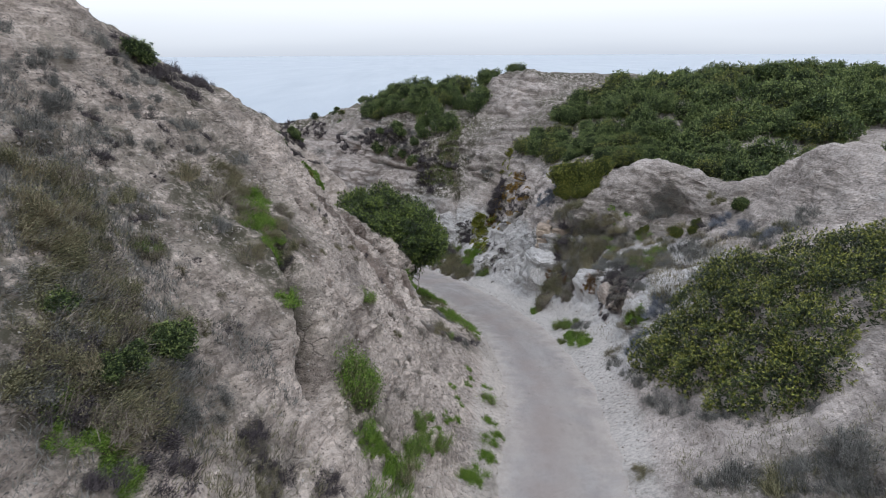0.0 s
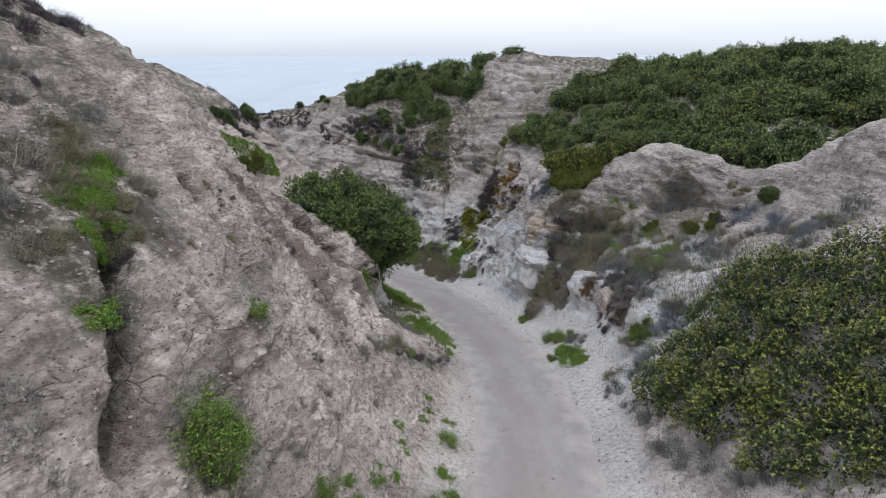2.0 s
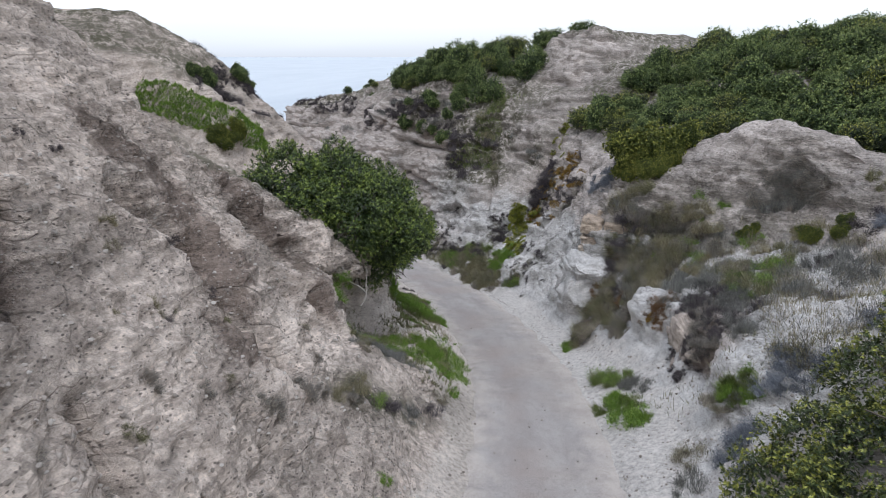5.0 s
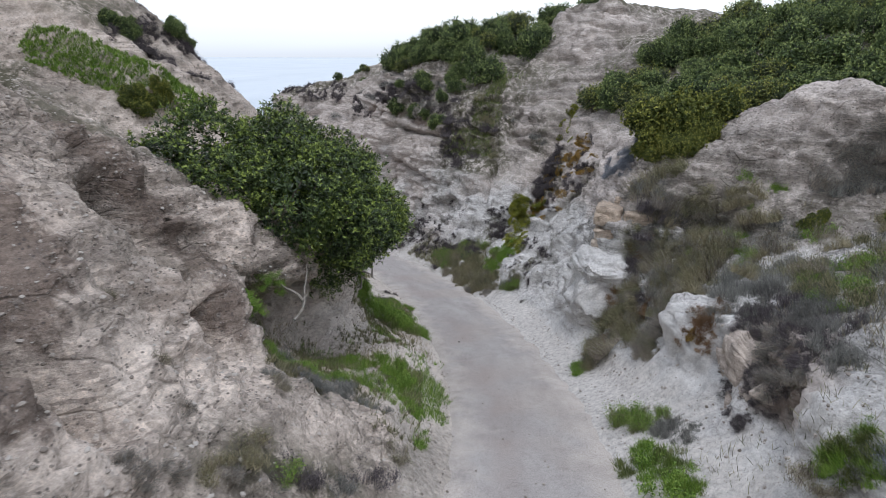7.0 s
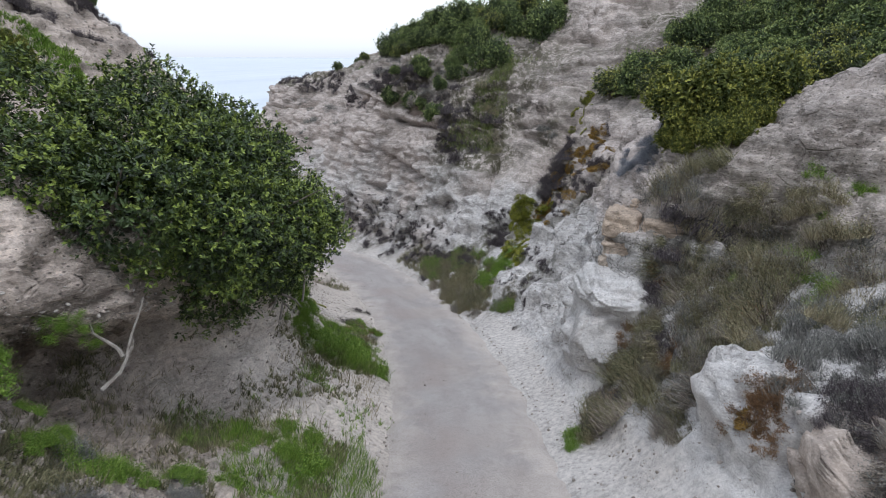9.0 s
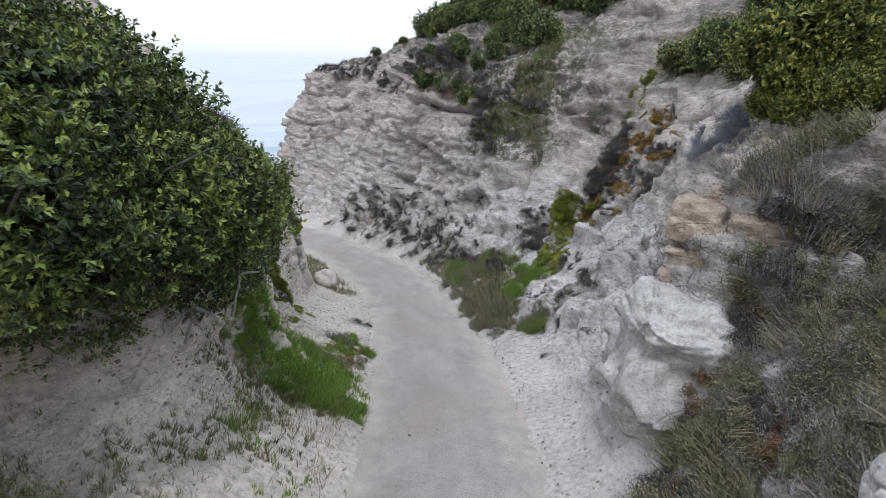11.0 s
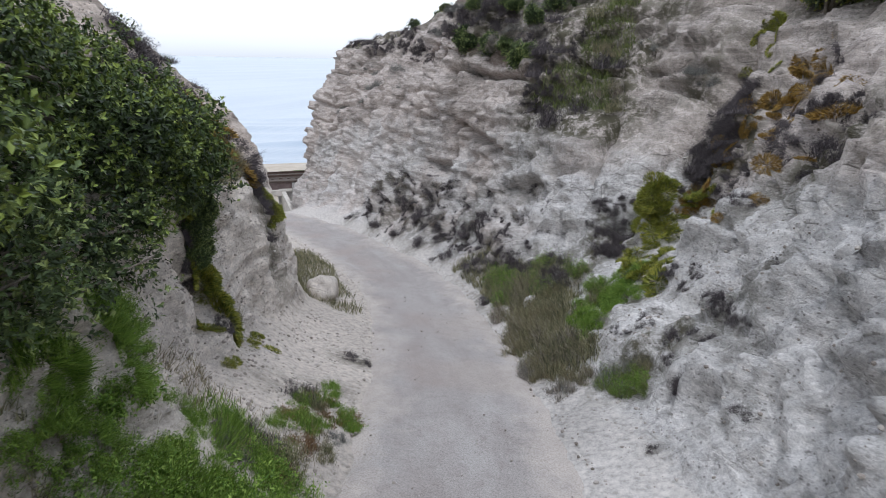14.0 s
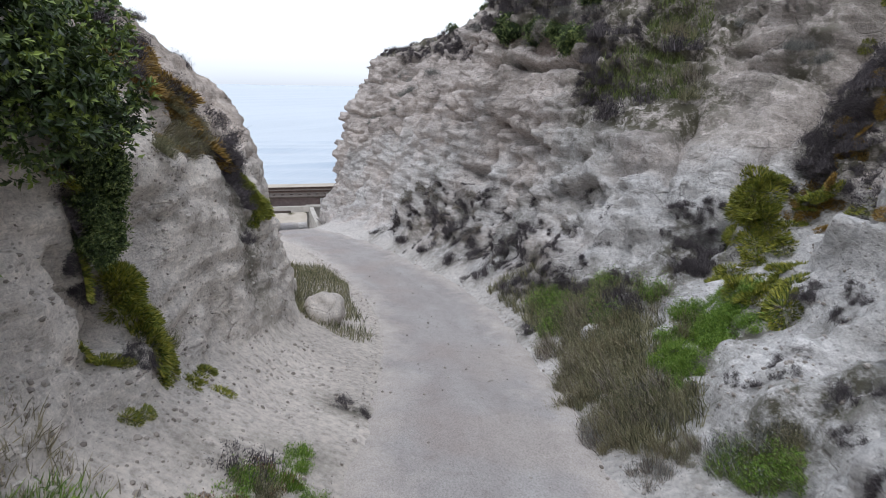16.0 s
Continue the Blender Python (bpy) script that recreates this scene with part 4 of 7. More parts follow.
def build_trail():
    ss = along()
    x, y, rx, ry, z = trail_at(ss)
    across = np.linspace(-1.75, 1.75, 47)
    n = across[None, :] + 0 * ss[:, None]
    p = np.stack([x[:, None] + n * rx[:, None], y[:, None] + n * ry[:, None], z[:, None] + 0 * n], 2)
    f = p.reshape(-1, 3)
    wear = fbm(f * 0.3, 2, 90) * 0.03
    ruts = -0.015 * (np.exp(-((n - 0.55) / 0.28) ** 2) + np.exp(-((n + 0.6) / 0.28) ** 2))
    rim = -0.12 * smoothstep(1.25, 1.75, np.abs(n))
    ragged = 0.15 * fbm(f * 0.9, 5, 93, 0.65).reshape(n.shape) * smoothstep(0.7, 1.35, np.abs(n))
    p[:, :, 2] += wear.reshape(n.shape) + ruts + rim + ragged + 0.02
    me = mesh_from("trail", p.reshape(-1, 3), grid_faces(*n.shape)[:, ::-1])
    attribute(me, "edge", np.abs(n) / 1.6)
    attribute(me, "across", n)
    attribute(me, "along", np.repeat(ss[:, None], n.shape[1], 1))
    attribute(me, "rut", np.exp(-((n + 0.45) / 0.5) ** 2))
    me.materials.append(M_trail)
    return tagged(new("trail", me), "grey packed gravel trail, dusty and worn", "trail", kind="structure")


trail = build_trail()

# ---- the sea, the beach and the railway at the canyon's mouth ----
def water_material():
    n = Nodes("grey_blue_sea")
    swell = n.noise(0.035, 5, 0.6, n.at((1.0, 0.16, 1.0)), 0.3)
    chop = n.noise(0.5, 5, 0.65, n.at((1.0, 0.45, 1.0)))
    n.put(n.bsdf, "IOR", 1.33)
    col = n.ramp(swell, [(0.3, (0.29, 0.35, 0.42)), (0.7, (0.40, 0.455, 0.52))])
    return n.done(col, 0.28, n.bump(n.math("ADD", n.math("MULTIPLY", swell, 6.0), chop), 0.5, 0.35), 0.5)


def sand_material():
    n = Nodes("beach_sand")
    f = n.noise(0.6, 6, 0.65)
    return n.done(n.ramp(f, [(0.3, (0.36, 0.31, 0.25)), (0.7, (0.5, 0.44, 0.37))]), 0.95, n.bump(n.noise(3.0, 4), 0.6, 0.08), 0.1)


M_sea, M_sand = water_material(), sand_material()
M_rust = plain_material("rusty_steel", (0.085, 0.06, 0.05), (0.17, 0.125, 0.105), 6.0, 0.75, 0.01, 0.3)
M_girder = plain_material("mauve_weathered_girder", (0.17, 0.13, 0.125), (0.27, 0.215, 0.205), 5.0, 0.8)
M_concrete = plain_material("pale_concrete", (0.42, 0.39, 0.35), (0.58, 0.545, 0.5), 3.0, 0.9)
M_timber = plain_material("dark_timber", (0.06, 0.048, 0.04), (0.13, 0.105, 0.09), 9.0, 0.9)
M_ballast = plain_material("grey_ballast", (0.14, 0.13, 0.125), (0.34, 0.32, 0.3), 22.0, 0.95, 0.05)

SEA_LEVEL = -16.0
SEAWARD = Vector((-0.613, 0.790, 0)).normalized()     # straight out to sea
COAST = Vector((SEAWARD.y, -SEAWARD.x, 0))            # along the shore
BRIDGE = Vector((-26.4, 66.0, 0))                     # where the line crosses the trail


def coast(a, b, z):
    """A place a metres along the shore and b metres seaward of the bridge."""
    p = BRIDGE + COAST * a + SEAWARD * b
    return (p.x, p.y, z)


def build_sea():
    a = np.r_[-4500, -1500, -500, -150, -60, np.linspace(-40, 40, 81), 60, 150, 500, 1500, 4500]
    b = np.r_[np.linspace(44, 120, 96), 150, 200, 300, 500, 900, 1600, 2800, 4700]
    A, B = np.meshgrid(a, b, indexing="ij")
    swell = 0.55 * np.exp(-((B - 66 - 2.5 * np.sin(A / 17)) / 2.2) ** 2) + 0.4 * np.exp(-((B - 92 - 4 * np.sin(A / 23 + 1)) / 4) ** 2) + 0.12 * np.sin(B * 0.55 + np.sin(A / 9))
    swell *= smoothstep(44, 52, B)
    v = np.stack([BRIDGE.x + COAST.x * A + SEAWARD.x * B, BRIDGE.y + COAST.y * A + SEAWARD.y * B, SEA_LEVEL + swell * (B < 130)], -1)
    me = mesh_from("water", v.reshape(-1, 3), grid_faces(*A.shape))
    me.materials.append(M_sea)
    tagged(new("water", me), "hazy grey blue sea with low swell rolling in", "water", kind="structure")


def dune(A, B):
    """Height of the low dune between the line and the beach."""
    return 1.7 * np.exp(-((B - 17) / 4.0) ** 2) * (0.85 + 0.2 * np.sin(A * 0.31 + 0.6) + 0.08 * np.sin(A * 0.9))


def build_ground():
    """Land beyond the canyon and the beach, one sheet under everything."""
    a = np.r_[-4500, -900, -200, -90, np.linspace(-50, 50, 61), 90, 200, 900, 4500]
    b = np.r_[-4500, -1200, -300, -160, np.linspace(-110, 70, 91), 95]
    A, B = np.meshgrid(a, b, indexing="ij")
    z = np.interp(B, [-4500, -300, -110, -14, -5, 7, 14, 30, 46, 95], [40, 12, -9, -14.6, -13.6, -13.6, -13.9, -14.6, -16.0, -18.5])
    z = z + 0.25 * fbm(np.stack([A * 0.12, B * 0.12, 0 * A], -1).reshape(-1, 3), 3, 40).reshape(A.shape) * (B < 30) + dune(A, B)
    v = np.stack([BRIDGE.x + COAST.x * A + SEAWARD.x * B, BRIDGE.y + COAST.y * A + SEAWARD.y * B, z], -1)
    me = mesh_from("ground", v.reshape(-1, 3), grid_faces(*A.shape))
    me.materials.append(M_sand)
    tagged(new("ground", me), "pale sandy beach and ground below the bluffs", "ground", kind="structure")


def box(bm, centre, size, turn=None, bevel=0.0):
    made = bmesh.ops.create_cube(bm, size=1.0)["verts"]
    bmesh.ops.scale(bm, vec=size, verts=made)
    if bevel:
        edges = list({e for v in made for e in v.link_edges})
        made = bmesh.ops.bevel(bm, geom=edges, offset=bevel, segments=2, affect="EDGES")["verts"]
    if turn:
        bmesh.ops.rotate(bm, cent=(0, 0, 0), matrix=turn, verts=made)
    bmesh.ops.translate(bm, vec=centre, verts=made)
    return made


def build_railway():
    turn = Matrix(((COAST.x, SEAWARD.x, 0), (COAST.y, SEAWARD.y, 0), (0, 0, 1)))
    rail_z = -9.25
    bridge = thing("railway_bridge", coast(0, 0, -12.4), "low railway bridge with rusty girders over a concrete underpass", "bridge")
    base = Vector(bridge.location)

    def local(a, b, z):
        return Vector(coast(a, b, z)) - base

    for b in (-1.6, 1.6):
        bm = bmesh.new()
        box(bm, local(0, b, rail_z - 0.62), (16, 0.18, 0.62), turn, 0.02)
        box(bm, local(0, b, rail_z - 0.34), (16, 0.42, 0.06), turn)
        box(bm, local(0, b, rail_z - 0.92), (16, 0.42, 0.06), turn)
        for k in range(17):
            box(bm, local(-8 + k, b, rail_z - 0.62), (0.06, 0.34, 0.56), turn)
        part("girder", bm, M_girder, bridge, "weathered mauve brown plate girder")
    bm = bmesh.new()
    box(bm, local(0, 0, rail_z - 0.27), (16, 3.9, 0.1), turn, 0.02)
    part("deck", bm, M_timber, bridge, "dark timber deck")
    for a in (-3.2, 2.6):
        bm = bmesh.new()
        box(bm, local(a, 0, -11.9), (1.4, 4.4, 3.6), turn, 0.06)
        box(bm, local(a, 0, -10.16), (1.7, 4.7, 0.14), turn, 0.03)
        part("abutment", bm, M_concrete, bridge, "pale concrete abutment")
    bm = bmesh.new()
    box(bm, local(-0.3, -2.3, -10.28), (4.6, 0.35, 0.4), turn, 0.03)
    part("portal_beam", bm, M_concrete, bridge, "pale concrete beam over the opening")
    bm = bmesh.new()
    box(bm, local(-0.3, -2.49, -10.42), (2.0, 0.05, 0.16), turn, 0.01)
    part("clearance_board", bm, M_timber, bridge, "dark clearance board")
    for side in (-1, 1):
        bm = bmesh.new()
        verts = []
        for a, b, z in ((0, -2.2, -13.4), (0.9, -6.6, -13.4), (0.9, -6.6, -12.0), (0, -2.2, -10.1)):
            for w in (0, 0.3):
                verts.append(bm.verts.new(local(-0.3 + side * (2.2 + a + w), b, z)))
        for q in ((0, 2, 4, 6), (7, 5, 3, 1), (0, 1, 3, 2), (2, 3, 5, 4), (4, 5, 7, 6), (6, 7, 1, 0)):
            bm.faces.new([verts[i] for i in q])
        bmesh.ops.recalc_face_normals(bm, faces=bm.faces)
        part("wing_wall", bm, M_concrete, bridge, "sloping pale concrete wing wall")
    track = thing("railway_track", coast(0, 0, rail_z - 0.3), "single railway track on dark sleepers along the shore", "railway")
    tb = Vector(track.location)
    for b in (-0.72, 0.72):
        bm = bmesh.new()
        box(bm, Vector(coast(0, b, rail_z)) - tb, (70, 0.07, 0.05), turn)
        box(bm, Vector(coast(0, b, rail_z - 0.07)) - tb, (70, 0.025, 0.12), turn)
        box(bm, Vector(coast(0, b, rail_z - 0.13)) - tb, (70, 0.14, 0.025), turn)
        part("rail", bm, M_rust, track, "rusty steel rail")
    bm = bmesh.new()
    box(bm, (0, 0, 0), (0.24, 2.5, 0.16), turn, 0.015)
    me = bpy.data.meshes.new("sleeper")
    bm.to_mesh(me)
    bm.free()
    me.materials.append(M_timber)
    for k in range(64):
        sl = new("sleeper", me)
        sl.parent = track
        sl.location = Vector(coast(-19 + 0.6 * k, 0, rail_z - 0.22)) - tb
    # the bank on either side of the opening
    for a0, a1, nm in ((-60, -3.4, "embankment"), (2.8, 60, "embankment")):
        aa = np.linspace(a0, a1, 60)
        prof = np.array([(-9.5, -13.6), (-5.5, -12.3), (-2.6, -10.0), (-1.9, -9.62), (1.9, -9.62), (2.6, -10.0), (6, -12.6), (9, -14)])
        A = np.repeat(aa[:, None], len(prof), 1)
        B = np.repeat(prof[None, :, 0], len(aa), 0)
        Z = np.repeat(prof[None, :, 1], len(aa), 0)
        v = np.stack([BRIDGE.x + COAST.x * A + SEAWARD.x * B, BRIDGE.y + COAST.y * A + SEAWARD.y * B, Z], -1).reshape(-1, 3)
        v = v + 0.12 * np.stack([fbm(v * 0.7, 3, k) for k in (50, 51, 52)], 1)
        me = mesh_from(nm, v, grid_faces(*A.shape))
        me.materials.append(M_ballast)
        tagged(new(nm, me), "grey ballast embankment carrying the railway", "embankment", kind="structure")


build_sea()
build_ground()
build_railway()

# ---- plants and stones: how each kind is made ----
from mathutils.bvhtree import BVHTree

slope_l.data.update()
TREES = []
for ob in (slope_l, slope_r, trail):
    co = np.empty(len(ob.data.vertices) * 3, np.float32)
    ob.data.vertices.foreach_get("co", co)
    TREES.append(BVHTree.FromPolygons(co.reshape(-1, 3).tolist(), [tuple(p.vertices) for p in ob.data.polygons]))


def drop(x, y, top=30.0):
    """The ground under a place: point and normal."""
    best = None
    for tree in TREES:
        hit, nor, _, _ = tree.ray_cast(Vector((x, y, top)), Vector((0, 0, -1)))
        if hit and (best is None or hit.z > best[0].z):
            best = (hit, nor if nor.z > 0 else -nor)
    return best or (Vector((x, y, -12)), Vector((0, 0, 1)))


def wall(s, side, h, out=9.0):
    """The face of a slope at a height over the trail, met from the trail: point and normal."""
    x, y, rx, ry, z = (float(v[0]) for v in trail_at(np.array([float(s)])))
    tree = TREES[0] if side < 0 else TREES[1]
    way = Vector((rx, ry, 0)) * side
    hit, nor, _, _ = tree.ray_cast(Vector((x, y, z + h)), way, out * 2)
    if hit is None:
        return drop(x + side * rx * out, y + side * ry * out)
    return hit, (nor if nor.dot(way) < 0 else -nor)


def unit(v):
    return v / (np.linalg.norm(v, axis=1, keepdims=True) + 1e-9)


def leaves(name, at, facing, size, slim=0.45, spread=0.8, gen=rng):
    """Folded leaves: at (n, 3), turned roughly along facing."""
    n = len(at)
    up = unit(facing + gen.normal(0, spread, (n, 3)))
    axis = unit(np.cross(up, gen.normal(0, 1, (n, 3))))
    wide = np.cross(up, axis)
    ln = size * gen.uniform(0.65, 1.35, (n, 1))
    base = at - axis * ln * 0.5
    tip = at + axis * ln * 0.5 - up * ln * 0.12
    l = at + wide * ln * slim * 0.5 + up * ln * 0.10
    r = at - wide * ln * slim * 0.5 + up * ln * 0.10
    v = np.stack([base, r, tip, l], 1).reshape(-1, 3)
    return mesh_from(name, v, np.arange(4 * n).reshape(-1, 4), False)


def blades(name, at, way, length, width, bend=0.35, gen=rng):
    """Grass blades and thin twigs: two-piece tapered strips."""
    n = len(at)
    ln = length * gen.uniform(0.55, 1.3, (n, 1))
    way = unit(way)
    side = unit(np.cross(way, gen.normal(0, 1, (n, 3)))) * width * 0.5
    lean = unit(gen.normal(0, 1, (n, 3)) * (1, 1, 0.3)) * ln * bend * gen.uniform(0.2, 1, (n, 1))
    mid = at + way * ln * 0.55 + lean * 0.35
    tip = at + way * ln + lean
    v = np.stack([at - side, at + side, mid + side * 0.8, mid - side * 0.8, tip + side * 0.15, tip - side * 0.15], 1).reshape(-1, 3)
    k = np.arange(n)[:, None] * 6
    return mesh_from(name, v, np.concatenate([k + (0, 1, 2, 3), k + (3, 2, 4, 5)]), False)


def tube(bm, pts, radii, sides=6):
    rings = []
    for i, (p, r) in enumerate(zip(pts, radii)):
        a, b = Vector(pts[max(i - 1, 0)]), Vector(pts[min(i + 1, len(pts) - 1)])
        q = (b - a).to_track_quat("Z", "Y")
        rings.append([bm.verts.new(Vector(p) + q @ Vector((r * math.cos(6.2832 * k / sides), r * math.sin(6.2832 * k / sides), 0))) for k in range(sides)])
    for a, b in zip(rings, rings[1:]):
        for k in range(sides):
            bm.faces.new((a[k], a[(k + 1) % sides], b[(k + 1) % sides], b[k]))


def shoots(at, out, reach, leaf, per_shoot, gen, up=0.5):
    """Leafy shoots: at (n, 3) their feet, out their way; leaves stand round each, the youngest at its tip."""
    n = len(at)
    way = unit(out + (0, 0, up) + gen.normal(0, 0.45, (n, 3)))
    ln = reach * gen.uniform(0.6, 1.3, n)
    k = np.repeat(np.arange(n), per_shoot)
    f = np.tile(np.linspace(0.25, 1.0, per_shoot), n) + gen.normal(0, 0.04, n * per_shoot)
    side = unit(np.cross(way[k], gen.normal(0, 1, (len(k), 3))))
    axis = unit(way[k] * (0.25 + 0.75 * f[:, None]) + side * 0.95 + gen.normal(0, 0.2, side.shape))
    place = at[k] + way[k] * (ln[k] * f)[:, None] + axis * leaf * 0.5
    face = unit(way[k] + 0.35 * gen.normal(0, 1, side.shape) + (0, 0, 0.25))
    wide = unit(np.cross(face, axis))
    face = np.cross(axis, wide)
    # new growth and lit shoot tips both go into this lighter leaf colour
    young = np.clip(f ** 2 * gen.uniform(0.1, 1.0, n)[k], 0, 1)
    return place, axis, wide, face, leaf * gen.uniform(0.7, 1.25, len(k)), young


def leaf_mesh(name, sets, slim=0.5):
    """Folded leaves out of the arrays that shoots() gives."""
    at, axis, wide, face, ln, young = (np.concatenate([q[k] for q in sets]) for k in range(6))
    ln = ln[:, None]
    base, tip = at - axis * ln * 0.5, at + axis * ln * 0.5 - face * ln * 0.1
    l, r = at + wide * ln * slim * 0.5 + face * ln * 0.09, at - wide * ln * slim * 0.5 + face * ln * 0.09
    me = mesh_from(name, np.stack([base, r, tip, l], 1).reshape(-1, 3), np.arange(4 * len(at)).reshape(-1, 4), False)
    attribute(me, "young", np.repeat(young, 4))
    return me


def crown(blobs, leaf, gen, clumps=5.5, per_clump=13, per_shoot=8, size=0.24, name="crown"):
    """Foliage over a union of rounded masses: separate clumps of shoots with gaps between, over an inner layer of
    leaves coloured dark as the shade in the gaps.
    """
    feet, ways, inner, inner_way = [], [], [], []
    for k, (c, r) in enumerate(blobs):
        n = max(6, int(clumps * 12.6 * r * r))
        d = unit(gen.normal(0, 1, (n, 3)))
        swell = 1 + 0.14 * vnoise(d * 2.2 + c * 3.1, 7)
        p = c + d * (r * 0.86 * swell)[:, None] * (1, 1, 0.9)
        keep = np.ones(n, bool)
        for j, (c2, r2) in enumerate(blobs):
            if j != k:
                keep &= np.linalg.norm((p - c2) / (1, 1, 0.9), axis=1) > r2 * 0.72
        p, d = p[keep], d[keep]
        lift = gen.normal(0.02, 0.4, len(p)) * size
        p = p + d * lift[:, None]
        m = np.repeat(np.arange(len(p)), per_clump)
        off = unit(gen.normal(0, 1, (len(m), 3))) * (size * gen.uniform(0.3, 1.0, (len(m), 1)) * gen.uniform(0.6, 1.25, len(p))[m][:, None])
        off = off - 0.5 * d[m] * np.minimum(0, (off * d[m]).sum(1))[:, None]
        feet.append(p[m] + off)
        ways.append(unit(d[m] * 0.55 + unit(off) * 0.7))
        q = unit(gen.normal(0, 1, (n * 9, 3)))
        at = c + q * (r * gen.uniform(0.62, 0.8, (len(q), 1))) * (1, 1, 0.9)
        inner.append(at)
        inner_way.append(q)
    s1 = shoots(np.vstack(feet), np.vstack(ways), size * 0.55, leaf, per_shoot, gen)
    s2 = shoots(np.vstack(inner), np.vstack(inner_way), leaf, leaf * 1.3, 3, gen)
    # inner leaves all take the darkest colour: crown shade put into the leaves
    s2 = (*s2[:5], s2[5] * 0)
    return leaf_mesh(name, [s1, s2])


def big_bush(name, base, blobs, leaf, per_area, material, label, limbs=14, seed=1, group=""):
    gen = np.random.default_rng(seed)
    base = Vector(base)
    ob = thing(name, base, label, "bush", group)
    blobs = [(np.array(c, float) - np.array(base), r) for *c, r in blobs]
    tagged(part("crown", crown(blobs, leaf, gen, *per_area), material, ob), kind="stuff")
    bm = bmesh.new()
    for k in range(limbs):
        c, r = blobs[k % len(blobs)]
        foot = Vector(gen.normal(0, 0.25, 3) * (1, 1, 0.1))
        goal = Vector(c) + Vector(gen.normal(0, r * 0.5, 3))
        mid = foot.lerp(goal, 0.5) + Vector(gen.normal(0, 0.18, 3))
        tube(bm, [foot, foot.lerp(mid, 0.5), mid, mid.lerp(goal, 0.55), goal], [0.055, 0.045, 0.035, 0.02, 0.008])
    part("branch_frame", bm, M_bark, ob, "grey woody branches")
    return ob


def shrub(name, width, height, leaf, per_area, material, label, seed, category="shrub", group=""):
    """A round shrub about the origin, its parts shared by its copies."""
    gen = np.random.default_rng(seed)
    blobs = []
    for k in range(7):
        a, d = gen.uniform(0, 6.28), width * 0.5 * math.sqrt(gen.uniform(0, 0.5))
        r = width * gen.uniform(0.2, 0.3)
        blobs.append(((d * math.cos(a), d * math.sin(a), height * gen.uniform(0.35, 0.68)), r))
    ob = thing(name, (0, 0, 0), label, category, group or category + " thicket on the heights")
    blobs = [(np.array(c), r) for c, r in blobs]
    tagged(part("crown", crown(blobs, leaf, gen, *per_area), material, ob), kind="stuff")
    bm = bmesh.new()
    for c, r in blobs:
        foot = Vector(gen.normal(0, width * 0.06, 3) * (1, 1, 0))
        goal = Vector(c)
        tube(bm, [foot, foot.lerp(goal, 0.5) + Vector(gen.normal(0, width * 0.04, 3)), goal], [0.03 * width, 0.02 * width, 0.006 * width], 5)
    part("branch_frame", bm, M_bark, ob)
    return ob


def scrub(name, width, height, count, material, label, seed, leaf=0.0, leaf_material=None, category="shrub", group=""):
    """A wiry dry clump: several uneven tufts of thin stems, with tiny leaves if it has any."""
    gen = np.random.default_rng(seed)
    ob = thing(name, (0, 0, 0), label, category, group or category + " dotted over the slopes")
    tufts = 9
    b, d = gen.uniform(0, 6.28, tufts), width * 0.4 * np.sqrt(gen.uniform(0, 1, tufts))
    root = np.stack([d * np.cos(b), d * np.sin(b), 0 * b], 1)
    tall = gen.uniform(0.45, 1.0, tufts) * (1 - 0.4 * d / (width * 0.4))
    k = gen.integers(0, tufts, count)
    a, tilt = gen.uniform(0, 6.28, count), np.abs(gen.normal(0, 0.75, count))
    way = np.stack([np.sin(tilt) * np.cos(a), np.sin(tilt) * np.sin(a), np.cos(tilt) + 0.15], 1)
    foot = root[k] + gen.normal(0, width * 0.06, (count, 3)) * (1, 1, 0)
    reach = height * tall[k] * gen.uniform(0.5, 1.0, count) * (1 - 0.25 * np.minimum(tilt, 1.5))
    stem = part("twig_mass", blades("twig_mass", foot, way, reach[:, None] * 0.8, 0.009, 0.4, gen), material, ob)
    tagged(stem, kind="stuff")
    if leaf:
        j = gen.integers(0, count, int(count * 2.0))
        at = foot[j] + unit(way)[j] * (reach[j] * gen.uniform(0.3, 0.95, len(j)))[:, None] + gen.normal(0, width * 0.035, (len(j), 3))
        at[:, 2] = np.maximum(at[:, 2], 0.01)
        tagged(part("foliage", leaves("foliage", at, way[j] + (0, 0, 0.4), leaf, 0.45, 0.9, gen), leaf_material or material, ob), kind="stuff")
    return ob


def plant_copies(kinds, places, seed=5, sink=0.06, upright=0.6):
    """Copies of the kinds at (x, y, width) on the ground, each turned and sized its own way."""
    gen = np.random.default_rng(seed)
    for k, (x, y, w) in enumerate(places):
        src = kinds[k % len(kinds)]
        hit, nor = drop(x, y)
        up = (nor * (1 - upright) + Vector((0, 0, 1)) * upright).normalized()
        q = Vector((0, 0, 1)).rotation_difference(up)
        k3 = w / src["width"] * Vector((1, 1, gen.uniform(0.85, 1.15)))
        m = Matrix.LocRotScale(hit - up * sink * w, q @ Euler((0, 0, gen.uniform(0, 6.28))).to_quaternion(), k3)
        copy_thing(src, m)


def put_away(kinds):
    """Takes the patterns themselves out of the scene once they are copied."""
    for ob in kinds:
        for o in (*ob.children_recursive, ob):
            bpy.data.objects.remove(o)


def sized(ob, width):
    ob["width"] = width
    return ob


